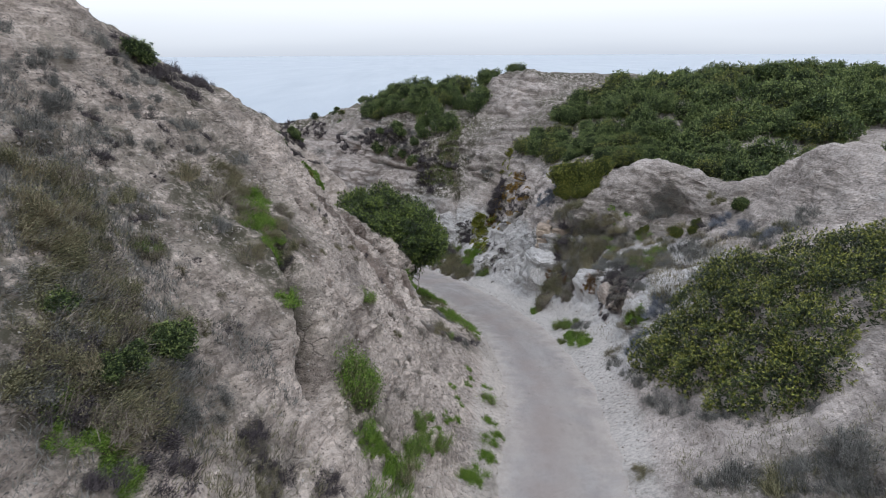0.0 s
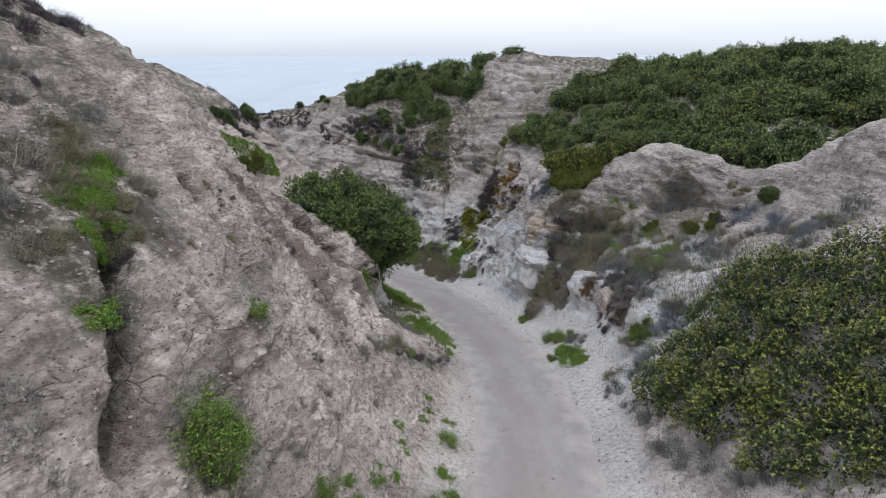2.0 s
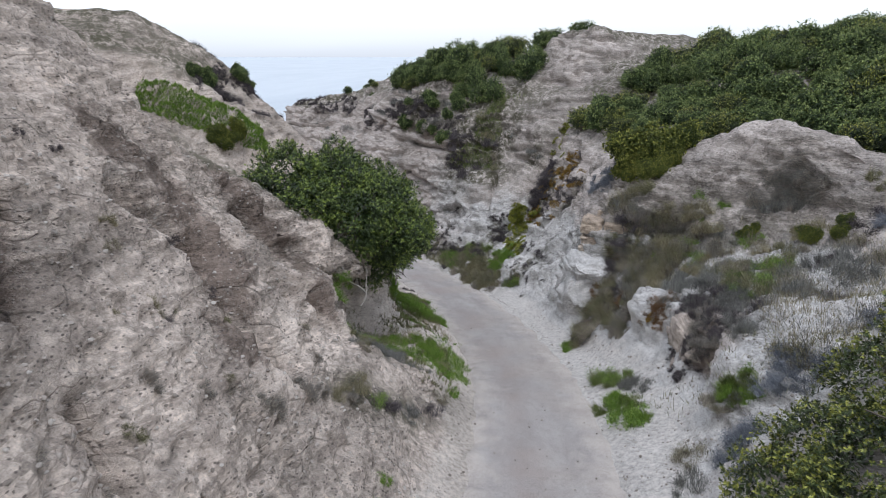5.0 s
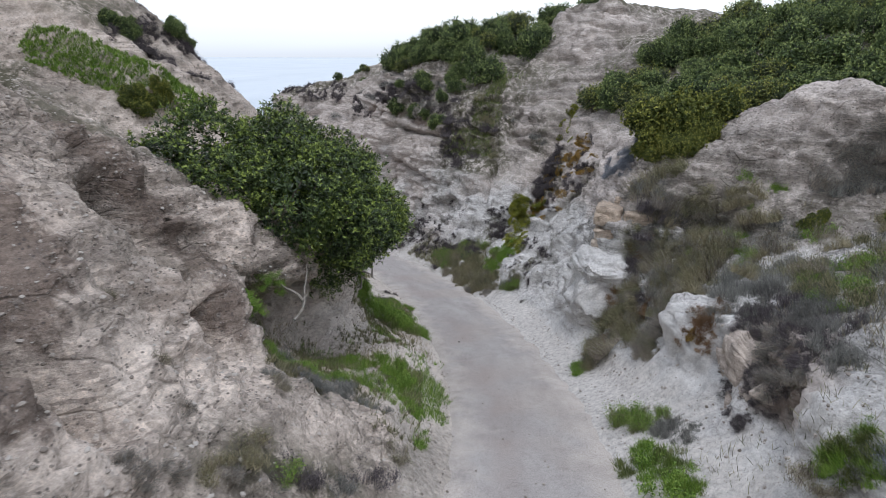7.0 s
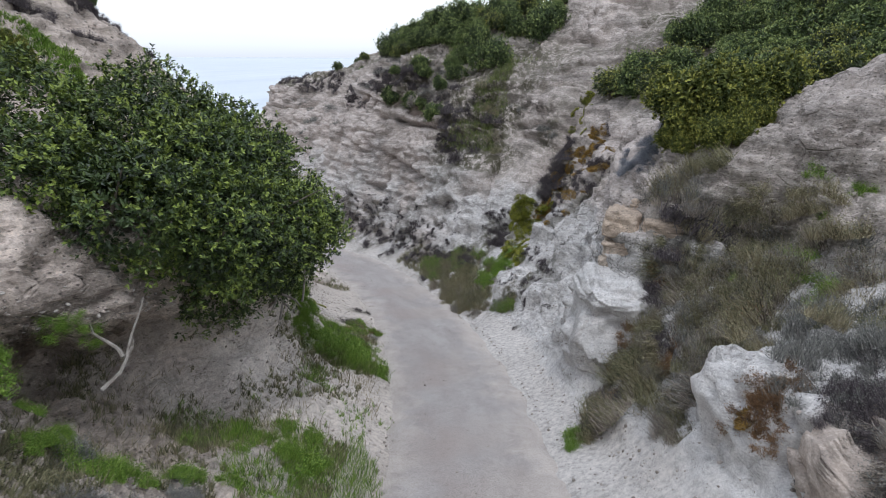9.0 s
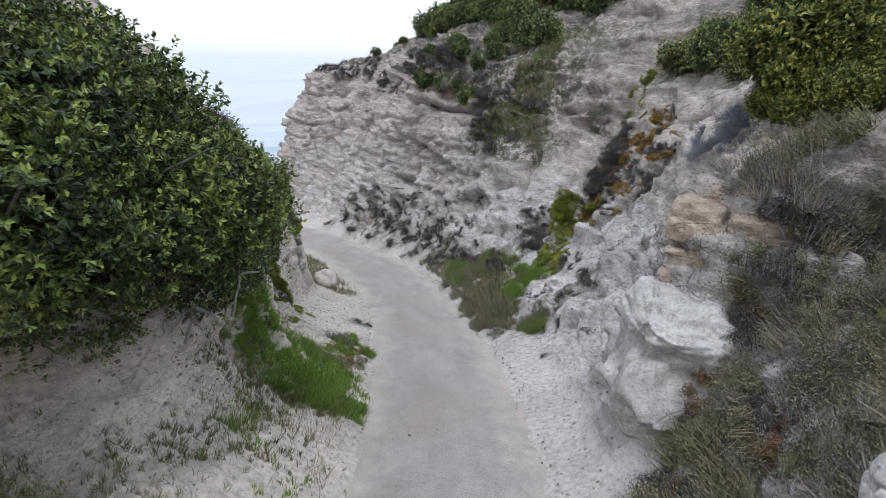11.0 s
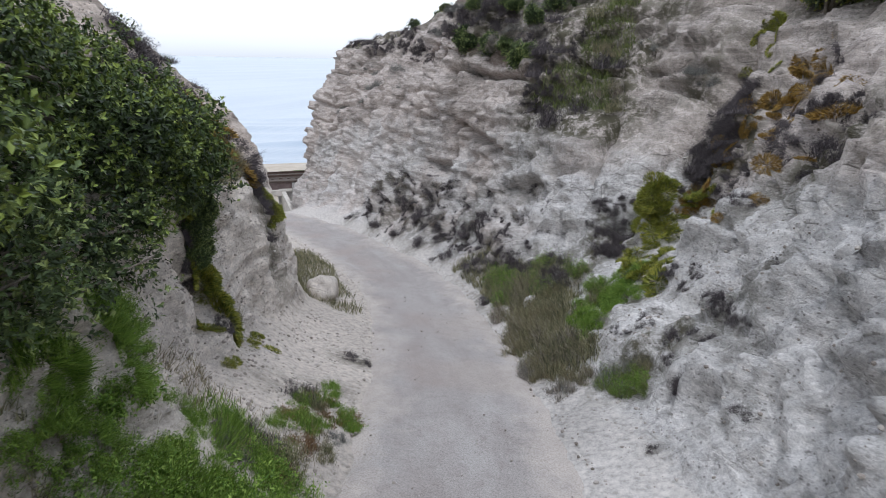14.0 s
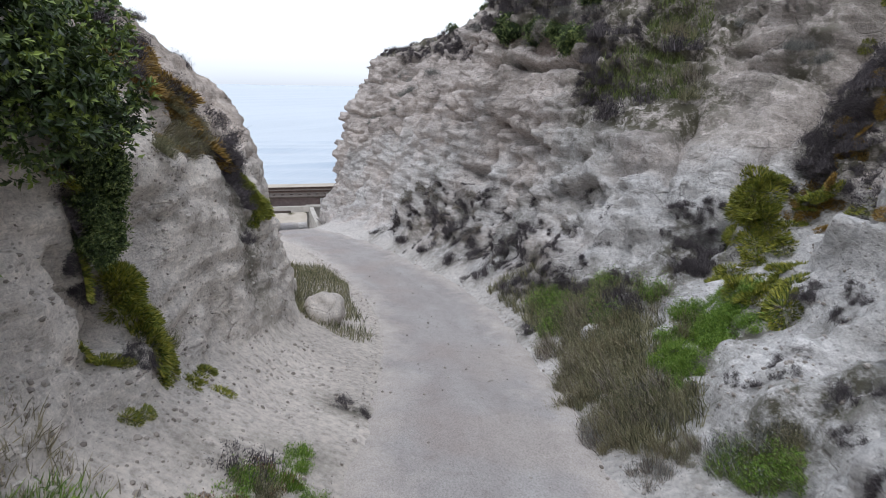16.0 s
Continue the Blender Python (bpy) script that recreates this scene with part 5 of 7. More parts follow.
def scatter_rows(P, ss, mask, count, gen):
    """Random places on a slope's grid where mask(s, row, column heights) holds."""
    k = np.flatnonzero(mask)
    pick = gen.choice(k, min(count, len(k) * 40), replace=True)
    i, j = np.unravel_index(pick, mask.shape)
    i2, j2 = np.minimum(i + 1, mask.shape[0] - 1), np.minimum(j + 1, mask.shape[1] - 1)
    f, g = gen.random((len(i), 1)), gen.random((len(i), 1))
    p = P[i, j] + (P[i2, j] - P[i, j]) * f + (P[i, j2] - P[i, j]) * g
    n = unit(np.cross(P[i2, j] - P[i, j], P[i, j2] - P[i, j]))
    return p, n * np.sign(n[:, 2:3] + 1e-6)


def cover(name, P, mask, count, length, width, material, label, seed, bend=0.4, lift=0.7, category="grass"):
    gen = np.random.default_rng(seed)
    p, n = scatter_rows(P, None, mask, count, gen)
    way = n * (1 - lift) + np.array((0, 0, lift)) + gen.normal(0, 0.28, p.shape)
    me = blades(name, p - way * 0.02, way, length, width, bend, gen)
    me.materials.append(material)
    return tagged(new(name, me), label, category, kind="stuff")


def stones(name, places, sizes, material, label, seed):
    """Loose stones, each a small uneven polyhedron, in one mesh."""
    gen = np.random.default_rng(seed)
    t = (1 + 5 ** 0.5) / 2
    ico = unit(np.array([(-1, t, 0), (1, t, 0), (-1, -t, 0), (1, -t, 0), (0, -1, t), (0, 1, t), (0, -1, -t), (0, 1, -t), (t, 0, -1), (t, 0, 1), (-t, 0, -1), (-t, 0, 1)]))
    tri = np.array([(0, 11, 5), (0, 5, 1), (0, 1, 7), (0, 7, 10), (0, 10, 11), (1, 5, 9), (5, 11, 4), (11, 10, 2), (10, 7, 6), (7, 1, 8),
                    (3, 9, 4), (3, 4, 2), (3, 2, 6), (3, 6, 8), (3, 8, 9), (4, 9, 5), (2, 4, 11), (6, 2, 10), (8, 6, 7), (9, 8, 1)])
    n = len(places)
    a = gen.uniform(0, 6.28, n)
    rot = np.zeros((n, 3, 3))
    rot[:, 0, 0], rot[:, 0, 1], rot[:, 1, 0], rot[:, 1, 1], rot[:, 2, 2] = np.cos(a), -np.sin(a), np.sin(a), np.cos(a), 1
    shape = ico[None] * gen.uniform(0.75, 1.2, (n, 12, 1)) * np.stack([np.ones(n), gen.uniform(0.6, 1, n), gen.uniform(0.45, 0.8, n)], 1)[:, None, :]
    v = np.einsum("nij,nkj->nki", rot, shape) * (sizes[:, None, None] * 0.5) + places[:, None, :]
    f = (tri[None] + 12 * np.arange(n)[:, None, None]).reshape(-1, 3)
    me = mesh_from(name, v.reshape(-1, 3), f, False)
    me.materials.append(material)
    return tagged(new(name, me), label, "stones", kind="stuff")

def spot(s, n):
    x, y, rx, ry, _ = (float(v[0]) for v in trail_at(np.array([float(s)])))
    return x + n * rx, y + n * ry


# patterns, copied and then put away
dark_kinds = [sized(shrub("shrub", 1.0, 0.85, 0.06, (26, 6, 6, 0.12), M_dark, "dense dark green shrub rooted in the sandstone slope", 11 + k), 1.0) for k in range(3)]
purple_kinds = [sized(scrub(("scrub", "dead_scrub", "twig_clump")[k], 1.0, 0.45, 560, M_purple, "leafless mauve grey grey scrub on bare sandstone", 21 + k, 0.028), 1.0) for k in range(3)]
herb_kinds = [sized(scrub("herb_clump", 1.0, 0.5, 520, M_lush, "fresh green leafy weeds growing on the bank", 31 + k, 0.04, None, "weeds"), 1.0) for k in range(3)]
sage_kinds = [sized(scrub("sagebrush", 1.0, 0.6, 620, M_sage, "grey wiry sagebrush clinging to the slope", 41 + k, 0.026), 1.0) for k in range(3)]
olive_kinds = [sized(scrub("brush", 1.0, 0.7, 620, (M_olive, M_straw, M_dry)[k], "olive brown coastal brush with thin dry stems", 51 + k, 0.028, M_olive), 1.0) for k in range(3)]
yellow_kinds = [sized(shrub("bush", 1.6, 0.9, 0.075, (14, 6, 6, 0.16), M_yellow, "low yellow green bush spreading over the ridge", 61 + k), 1.6) for k in range(2)]


def mat_plant(name, material, label, seed):
    """A low mat of fat finger leaves."""
    gen = np.random.default_rng(seed)
    n = 900
    a, r = gen.uniform(0, 6.28, n), np.sqrt(gen.uniform(0, 1, n)) * 0.5
    at = np.stack([r * np.cos(a), r * np.sin(a) * 0.8, 0.10 * (1 - (r / 0.5) ** 2) * gen.uniform(0.2, 1, n)], 1)
    ob = thing(name, (0, 0, 0), label, "iceplant", "iceplant mats on the rock")
    tagged(part("leaf_mat", blades("leaf_mat", at, np.stack([np.cos(a), np.sin(a), gen.uniform(0.2, 1.3, n)], 1), 0.105, 0.026, 0.35, gen), material, ob), kind="stuff")
    gen2 = np.random.default_rng(seed + 1)
    bm = bmesh.new()
    for k in range(9):
        b = gen2.uniform(0, 6.28)
        tube(bm, [(0, 0, 0.02), (0.22 * math.cos(b), 0.2 * math.sin(b), 0.06), (0.46 * math.cos(b), 0.38 * math.sin(b), 0.02)], [0.012, 0.01, 0.006], 5)
    part("runner_web", bm, M_bark, ob)
    return sized(ob, 1.0)


grey_low = [sized(scrub("dry_brush", 1.0, 0.7, 640, M_dry, "grey brown leafless scrub on the slope", 25 + k, 0.028, M_sage), 1.0) for k in range(3)]
ice_kinds = [mat_plant("iceplant", M_ice, "yellow green iceplant mat trailing down the rock", 71 + k) for k in range(2)]
orange_kinds = [mat_plant("iceplant", M_orange, "orange and rust iceplant mat on the rock face", 81 + k) for k in range(2)]

green_tufts = [sized(scrub("tufted_bush", 1.0, 0.9, 620, M_olive, "spiky olive green bush rooted in the slope", 36 + k, 0.045, M_lush), 1.0) for k in range(2)]
blue_kinds = [sized(scrub("lupine_scrub", 1.0, 0.6, 560, M_blue, "blue grey leafy scrub on the ridge", 101 + k, 0.03), 1.0) for k in range(2)]
russet_kinds = [sized(scrub("dead_brush", 1.0, 0.4, 420, M_russet, "russet brush with dead leaves over the rock", 104 + k, 0.04), 1.0) for k in range(2)]
grass_kinds = [sized(scrub("grass_clump", 1.0, 0.5, 1100, M_tall if k else M_lush, "bright green grass clump on the trail bank", 107 + k, 0.0, None, "grass"), 1.0) for k in range(2)]
plant_copies(dark_kinds, [(x, y, min(w, 1.2)) for x, y, w in DARK_SHRUBS], 1)
plant_copies(green_tufts, TUFTS, 11)
plant_copies(purple_kinds, PURPLE_SCRUB + PURPLE_SCRUB_A + PURPLE_SCRUB_B, 2)
plant_copies(herb_kinds, GREEN_HERBS, 3)
plant_copies(sage_kinds, [(x, y, min(w, 1.3)) for x, y, w in SAGE_SCRUB + SAGE_SCRUB_A], 4)
plant_copies(olive_kinds, [(x, y, min(w, 1.2)) for x, y, w in OLIVE_SCRUB + OLIVE_SCRUB_A], 5)
plant_copies(yellow_kinds, YELLOW_BUSHES, 6)
plant_copies(ice_kinds, [(x, y, 0.6 * w) for x, y, w in ICEPLANT], 7, 0.02, 0.15)


def hang(kinds, s0, h0, s1, h1, side, count, width, seed, stray=0.12):
    """Copies down the face of a slope, from one place on it to another."""
    gen = np.random.default_rng(seed)
    for k in range(count):
        f = k / (count - 1)
        hit, nor = wall(s0 + (s1 - s0) * f + gen.normal(0, stray), side, h0 + (h1 - h0) * f + gen.normal(0, stray * 0.6))
        q = Vector((0, 0, 1)).rotation_difference((nor + Vector((0, 0, 0.25))).normalized())
        w = width * gen.uniform(0.75, 1.25)
        copy_thing(kinds[k % len(kinds)], Matrix.LocRotScale(hit - nor * 0.03, q @ Euler((0, 0, gen.uniform(0, 6.28))).to_quaternion(), Vector((w, w, w * 0.75))))


def strew(kinds, a, b, count, width, seed, stray=0.2, lift=0.25):
    """Copies on the face of a slope all along the way from one place to another."""
    gen = np.random.default_rng(seed)
    a, b = np.array(a, float), np.array(b, float)
    for k in range(count):
        p = a + (b - a) * (k + gen.random()) / count + gen.normal(0, stray, 3)
        hit, nor = min((t.find_nearest(Vector(p))[:2] for t in TREES[:2]), key=lambda h: (h[0] - Vector(p)).length)
        j = int(np.argmin(((line - p[:2]) ** 2).sum(1)))
        if nor.dot(Vector((line[j, 0] - hit.x, line[j, 1] - hit.y, 3.0))) < 0:
            nor = -nor
        q = Vector((0, 0, 1)).rotation_difference((nor + Vector((0, 0, lift))).normalized())
        w = width * gen.uniform(0.75, 1.3) / kinds[0]["width"]
        copy_thing(kinds[k % len(kinds)], Matrix.LocRotScale(hit - nor * 0.03, q @ Euler((0, 0, gen.uniform(0, 6.28))).to_quaternion(), Vector((w, w, w * 1.25))))


# down the wall beside the last bend, and along its brow
strew(ice_kinds, (-3.75, 34.9, -1.9), (-3.5, 34.85, -3.4), 16, 0.5, 701, 0.13)
strew(ice_kinds, (-3.5, 34.85, -3.4), (-3.5, 35.2, -5.0), 20, 0.5, 702, 0.12)
strew(ice_kinds, (-3.5, 35.2, -5.0), (-3.4, 35.6, -5.4), 6, 0.3, 703, 0.1)
strew(dark_kinds, (-3.7, 34.6, -1.6), (-3.4, 34.7, -3.6), 16, 0.45, 704, 0.15)
strew(purple_kinds, (-3.3, 34.3, -2.8), (-3.4, 34.7, -4.8), 14, 0.35, 705, 0.1, 0.0)
strew(purple_kinds, (-4.6, 35.2, -0.2), (-5.4, 37.0, -1.1), 18, 0.8, 706, 0.3)
strew(orange_kinds, (-5.0, 36.7, -1.0), (-5.3, 38.0, -2.3), 24, 0.65, 707, 0.3)
strew(olive_kinds, (-4.8, 36.9, -2.1), (-5.0, 37.7, -2.7), 9, 0.6, 708, 0.2)
strew(purple_kinds, (-5.3, 38.0, -2.3), (-5.0, 38.6, -3.3), 14, 0.7, 709, 0.2)
strew(ice_kinds, (-5.3, 38.8, -3.2), (-5.2, 38.9, -4.1), 14, 0.4, 710, 0.15)
# the gully and the brow of the cliff across the trail
strew(orange_kinds, (4.7, 44.4, -1.2), (3.8, 43.2, -3.7), 12, 0.45, 711, 0.22)
strew(purple_kinds, (4.5, 44.7, -1.1), (3.7, 43.7, -3.4), 26, 0.75, 712, 0.2)
strew(ice_kinds, (3.0, 43.2, -3.5), (2.6, 42.9, -4.7), 18, 0.5, 713, 0.38)
strew(orange_kinds, (3.9, 43.2, -3.6), (3.4, 43.2, -4.0), 14, 0.4, 714, 0.2)
strew(herb_kinds, (2.8, 41.5, -4.6), (1.8, 38.9, -5.2), 18, 0.6, 715, 0.2)
strew(olive_kinds, (-0.6, 42.4, -6.2), (1.2, 38.0, -5.8), 26, 0.9, 716, 0.3)
strew(purple_kinds, (-0.9, 43.6, -6.3), (1.0, 41.0, -5.5), 22, 0.8, 717, 0.35)
strew(olive_kinds, (2.5, 36.5, -5.4), (2.8, 36.7, -5.3), 5, 0.45, 718, 0.15)

def patch(kinds, centres, per, width, seed, spread=0.3, lift=0.4):
    """A thick patch: copies of the kinds close about each centre."""
    for k, c in enumerate(centres):
        strew(kinds, c, c, per, width, seed + k, spread, lift)


# the tangled brush in the hollow behind the pale rocks
HOLLOW = [(5.0, 28.1, -4.0), (5.4, 28.4, -3.6), (5.8, 29.4, -3.3), (6.1, 29.3, -2.6), (6.4, 29.6, -2.0), (6.7, 30.1, -1.4), (7.1, 30.9, -0.9), (6.1, 28.4, -2.8), (6.5, 28.6, -2.2), (7.0, 29.1, -1.7), (7.7, 30.0, -1.3), (8.2, 30.3, -0.7), (7.1, 28.3, -2.0), (7.6, 28.7, -1.5), (8.2, 29.0, -1.2), (6.4, 31.5, -0.3), (7.4, 30.7, -0.8)]
patch([olive_kinds[0], olive_kinds[1], olive_kinds[2]], HOLLOW, 3, 0.95, 800, 0.35)
patch([grey_low[0]], HOLLOW, 1, 0.9, 830, 0.35)
patch(purple_kinds, [(5.0, 28.1, -4.0), (5.3, 28.5, -3.7), (5.7, 29.3, -3.3), (6.5, 30.4, -1.6), (7.0, 30.8, -0.7)], 4, 0.7, 860, 0.25)
patch(herb_kinds, [(4.9, 27.8, -4.1), (7.7, 28.9, -1.4), (8.1, 28.9, -1.3), (9.2, 30.6, -0.2)], 4, 0.6, 870, 0.25)
# brush along the top of the undercut bank
patch(sage_kinds, [(7.5, 27.1, -1.6), (7.7, 26.0, -1.1), (8.0, 27.8, -1.5), (8.4, 27.0, -1.2), (7.4, 25.6, -1.2)], 3, 0.7, 880, 0.25)
patch(purple_kinds, [(7.3, 24.8, -1.2), (7.3, 24.2, -1.3), (7.0, 23.6, -1.9)], 4, 0.5, 890, 0.2)
strew(purple_kinds, (7.3, 24.6, -1.2), (6.7, 23.9, -2.4), 22, 0.3, 1160, 0.1, 0.0)
strew(purple_kinds, (7.2, 23.8, -1.4), (6.7, 22.7, -2.4), 26, 0.34, 1161, 0.13, 0.0)
strew([purple_kinds[0], grey_low[0]], (7.5, 23.9, -1.1), (7.1, 22.4, -1.5), 24, 0.55, 1162, 0.25, 0.0)
patch([sage_kinds[0], purple_kinds[1]], [(7.4, 24.8, -1.1), (7.8, 24.2, -1.0), (8.0, 25.0, -0.9), (7.9, 23.3, -0.7), (8.2, 24.4, -0.7), (7.6, 22.6, -0.8)], 5, 0.65, 1170, 0.25, 0.2)
patch([purple_kinds[0], russet_kinds[0]], [(6.0, 30.3, -2.1), (5.4, 29.0, -3.6), (5.7, 29.9, -2.8), (6.2, 28.5, -2.4), (5.1, 28.4, -3.8), (6.7, 30.4, -1.2), (7.1, 28.9, -1.8), (6.4, 28.3, -2.6), (6.0, 29.2, -2.9)], 3, 0.75, 1180, 0.35, 0.2)
patch([sage_kinds[2], olive_kinds[2]], [(-0.4, 21.4, -1.4), (-0.5, 22.2, -1.7)], 3, 0.36, 1190, 0.18, 0.0)
patch(sage_kinds, [(-0.1, 22.4, -2.2), (0.2, 22.8, -2.6), (0.0, 23.3, -2.8)], 3, 0.45, 1200, 0.15, 0.0)
patch(russet_kinds, [(6.6, 25.1, -1.5), (6.5, 25.0, -1.8), (6.9, 25.3, -1.4)], 5, 0.45, 900, 0.15)
patch(grass_kinds, [(5.5, 22.5, -3.1), (5.3, 23.0, -3.2), (5.8, 22.0, -2.9), (6.9, 20.6, -1.2), (7.2, 20.6, -1.1)], 4, 0.6, 905, 0.2)
patch([green_tufts[0]], [(5.3, 24.5, -3.5), (5.5, 24.1, -3.3)], 2, 0.6, 911, 0.15)
patch(sage_kinds, [(5.9, 23.4, -3.0), (5.7, 23.7, -3.1)], 3, 0.5, 914, 0.15)
patch([olive_kinds[0], herb_kinds[0]], [(9.1, 25.4, -0.7), (9.5, 25.6, -0.6), (8.4, 24.6, -0.7), (8.0, 28.6, -1.4)], 4, 0.8, 920, 0.3)
# the ridge above: blue scrub, yellow mats, and the strip down to the gully
patch(blue_kinds, [(6.3, 34.2, 0.0), (6.8, 34.3, 0.5), (7.1, 34.3, 1.0), (6.0, 35.4, -0.5)], 5, 0.7, 930, 0.25)
patch(yellow_kinds, [(7.2, 33.2, 0.6), (7.8, 33.2, 0.9), (8.3, 33.2, 1.1), (7.5, 32.7, 0.6)], 3, 0.9, 936, 0.25)
strew(ice_kinds, (6.4, 48.4, 1.8), (4.7, 46.6, -0.8), 20, 0.45, 941, 0.14)
patch(purple_kinds, [(4.4, 44.9, -1.6), (4.2, 44.1, -2.1), (4.0, 43.8, -2.7), (3.8, 43.7, -3.2), (5.5, 40.3, -1.3)], 6, 0.6, 944, 0.2)
patch(orange_kinds, [(5.3, 44.1, -1.0), (5.0, 43.6, -1.6), (4.8, 42.0, -2.1), (5.7, 43.6, -0.8), (5.6, 41.4, -1.0)], 4, 0.45, 950, 0.25)
# below the gully
patch(ice_kinds, [(2.6, 43.2, -3.7), (3.2, 43.4, -3.7), (2.6, 43.1, -4.1), (2.9, 42.8, -4.6), (2.6, 42.5, -5.0), (2.7, 39.9, -4.5), (3.0, 39.8, -4.4)], 4, 0.55, 956, 0.25)
patch(herb_kinds, [(1.7, 38.8, -5.4), (2.0, 39.5, -5.3), (2.2, 39.5, -5.0), (2.5, 40.0, -4.8), (1.7, 38.5, -5.5)], 5, 0.5, 964, 0.15)
patch([olive_kinds[1], olive_kinds[2], grey_low[0]], [(0.6, 39.5, -6.0), (1.2, 38.3, -5.8), (1.2, 37.6, -5.9), (1.6, 37.0, -5.8), (0.3, 39.9, -6.3), (1.6, 37.6, -5.7)], 5, 0.6, 970, 0.2)
patch([olive_kinds[0], green_tufts[0]], [(-0.7, 42.3, -6.6), (-0.4, 43.1, -6.3), (0.1, 42.7, -5.9), (0.9, 41.4, -5.6), (-1.3, 43.6, -6.7)], 4, 0.8, 977, 0.3)
patch(purple_kinds, [(1.7, 43.6, -4.3), (1.8, 43.4, -4.9), (1.8, 42.6, -5.1)], 6, 0.6, 983, 0.2)
patch([green_tufts[1]], [(2.4, 36.6, -5.5), (2.8, 36.4, -5.3), (2.6, 36.3, -5.4)], 3, 0.4, 987, 0.12, 0.2)
patch(purple_kinds, [(3.7, 37.0, -3.9), (3.8, 36.6, -4.0), (3.5, 38.3, -4.1), (3.2, 38.9, -4.3), (2.7, 37.4, -4.8), (2.9, 37.6, -4.6), (3.2, 35.8, -4.7), (2.0, 37.9, -5.4), (3.6, 36.5, -4.2), (3.1, 36.4, -4.8), (2.4, 37.5, -5.0)], 2, 0.33, 991, 0.15)
# the green bank below the overhanging bush, and the weeds after it
patch([herb_kinds[0], grass_kinds[0], herb_kinds[1]], [(-2.0, 31.5, -3.9), (-1.5, 31.3, -4.4), (-1.0, 31.3, -4.7), (-1.1, 32.5, -5.0), (-0.6, 31.6, -4.9), (-1.8, 30.6, -2.9), (-2.5, 31.9, -3.1), (-1.7, 30.8, -3.4)], 8, 0.6, 1003, 0.25)
patch(grass_kinds, [(-1.1, 30.4, -4.5), (-0.4, 30.9, -4.9), (-0.6, 30.4, -4.7)], 8, 0.6, 1012, 0.22)
patch([russet_kinds[0], olive_kinds[0]], [(-1.2, 33.2, -5.2), (-1.0, 32.6, -5.1), (-1.5, 34.0, -5.5)], 3, 0.5, 1016, 0.2)
patch([herb_kinds[0], grass_kinds[0], russet_kinds[0]], [(-1.5, 34.1, -5.5), (-1.6, 34.6, -5.6), (-1.1, 34.3, -5.7), (-1.6, 33.5, -5.3)], 4, 0.5, 1020, 0.2)
patch(herb_kinds, [(-1.1, 23.1, -0.8), (-1.1, 23.3, -1.3), (-0.9, 23.2, -1.6), (-0.6, 23.1, -1.9)], 5, 0.4, 1026, 0.15)
patch([grass_kinds[0], herb_kinds[2]], [(-0.4, 25.4, -3.0), (0.1, 25.6, -3.2), (0.4, 25.7, -3.5), (0.4, 25.1, -3.4)], 6, 0.5, 1031, 0.25)
# shrubs over the slope across the trail, and the grey fringe of the big bush
patch(grey_low, [(11.0, 29.1, 0.8), (11.3, 28.8, 1.1), (10.5, 29.2, 0.6)], 4, 0.9, 1090, 0.25)
patch(dark_kinds, [(13.2, 26.3, 1.4)], 2, 0.7, 1094, 0.1)
patch([olive_kinds[0]], [(12.6, 27.3, 1.4), (12.9, 22.2, 1.6), (12.4, 22.6, 1.2)], 3, 0.6, 1096, 0.2)
patch(yellow_kinds, [(9.8, 28.7, -0.5), (10.9, 27.0, 0.0), (11.4, 27.0, 0.1)], 2, 0.45, 1100, 0.15)
patch(blue_kinds, [(12.2, 26.0, 0.7), (12.7, 24.5, 0.9), (12.3, 22.3, 1.1), (8.2, 20.5, -0.4), (7.8, 20.0, -0.9), (6.9, 19.6, -1.6), (6.7, 19.2, -1.9), (9.5, 20.6, 0.4)], 4, 0.7, 1104, 0.25)
patch([sage_kinds[0], olive_kinds[2], purple_kinds[1]], [(8.9, 25.8, -0.7), (9.3, 24.2, -0.4), (10.6, 24.9, 0.0), (10.9, 23.7, 0.3), (9.9, 26.5, -0.5), (9.0, 23.2, -0.2)], 4, 0.8, 1114, 0.35)
# small tufts dotted over the first slope
strew(purple_kinds, (-6.0, 9.0, 5.8), (-2.2, 17.5, 1.6), 40, 0.24, 1080, 1.1)
strew(olive_kinds, (-5.5, 9.0, 5.2), (-1.0, 20.0, 0.6), 36, 0.26, 1081, 1.2)
strew(grey_low, (-1.2, 12.0, 1.2), (0.4, 20.5, -1.4), 22, 0.35, 1082, 0.5)
strew(herb_kinds, (-0.2, 11.0, -0.2), (1.4, 18.0, -1.6), 14, 0.35, 1083, 0.35)
# dark brush on the first slope
patch(herb_kinds, [(-4.4, 14.3, 4.8), (-3.9, 13.2, 4.4), (-3.6, 12.7, 4.2), (-4.3, 13.5, 4.6)], 4, 0.5, 1040, 0.2)
patch(herb_kinds, [(-4.2, 6.3, 3.7), (-4.0, 6.2, 3.4), (-4.4, 6.2, 3.9), (-3.8, 6.2, 3.1)], 3, 0.5, 1046, 0.15)
patch([grass_kinds[0], herb_kinds[0]], [(0.6, 11.5, -1.1), (1.0, 12.9, -1.4), (1.3, 14.3, -1.8), (-1.4, 10.3, 0.8), (-1.6, 10.3, 0.6), (-1.0, 10.3, 0.2)], 3, 0.5, 1052, 0.2)
patch(purple_kinds, [(-3.5, 12.6, 3.8), (-3.1, 8.4, 2.5), (-2.7, 8.0, 2.0), (-1.8, 8.7, 1.0)], 3, 0.6, 1060, 0.15)
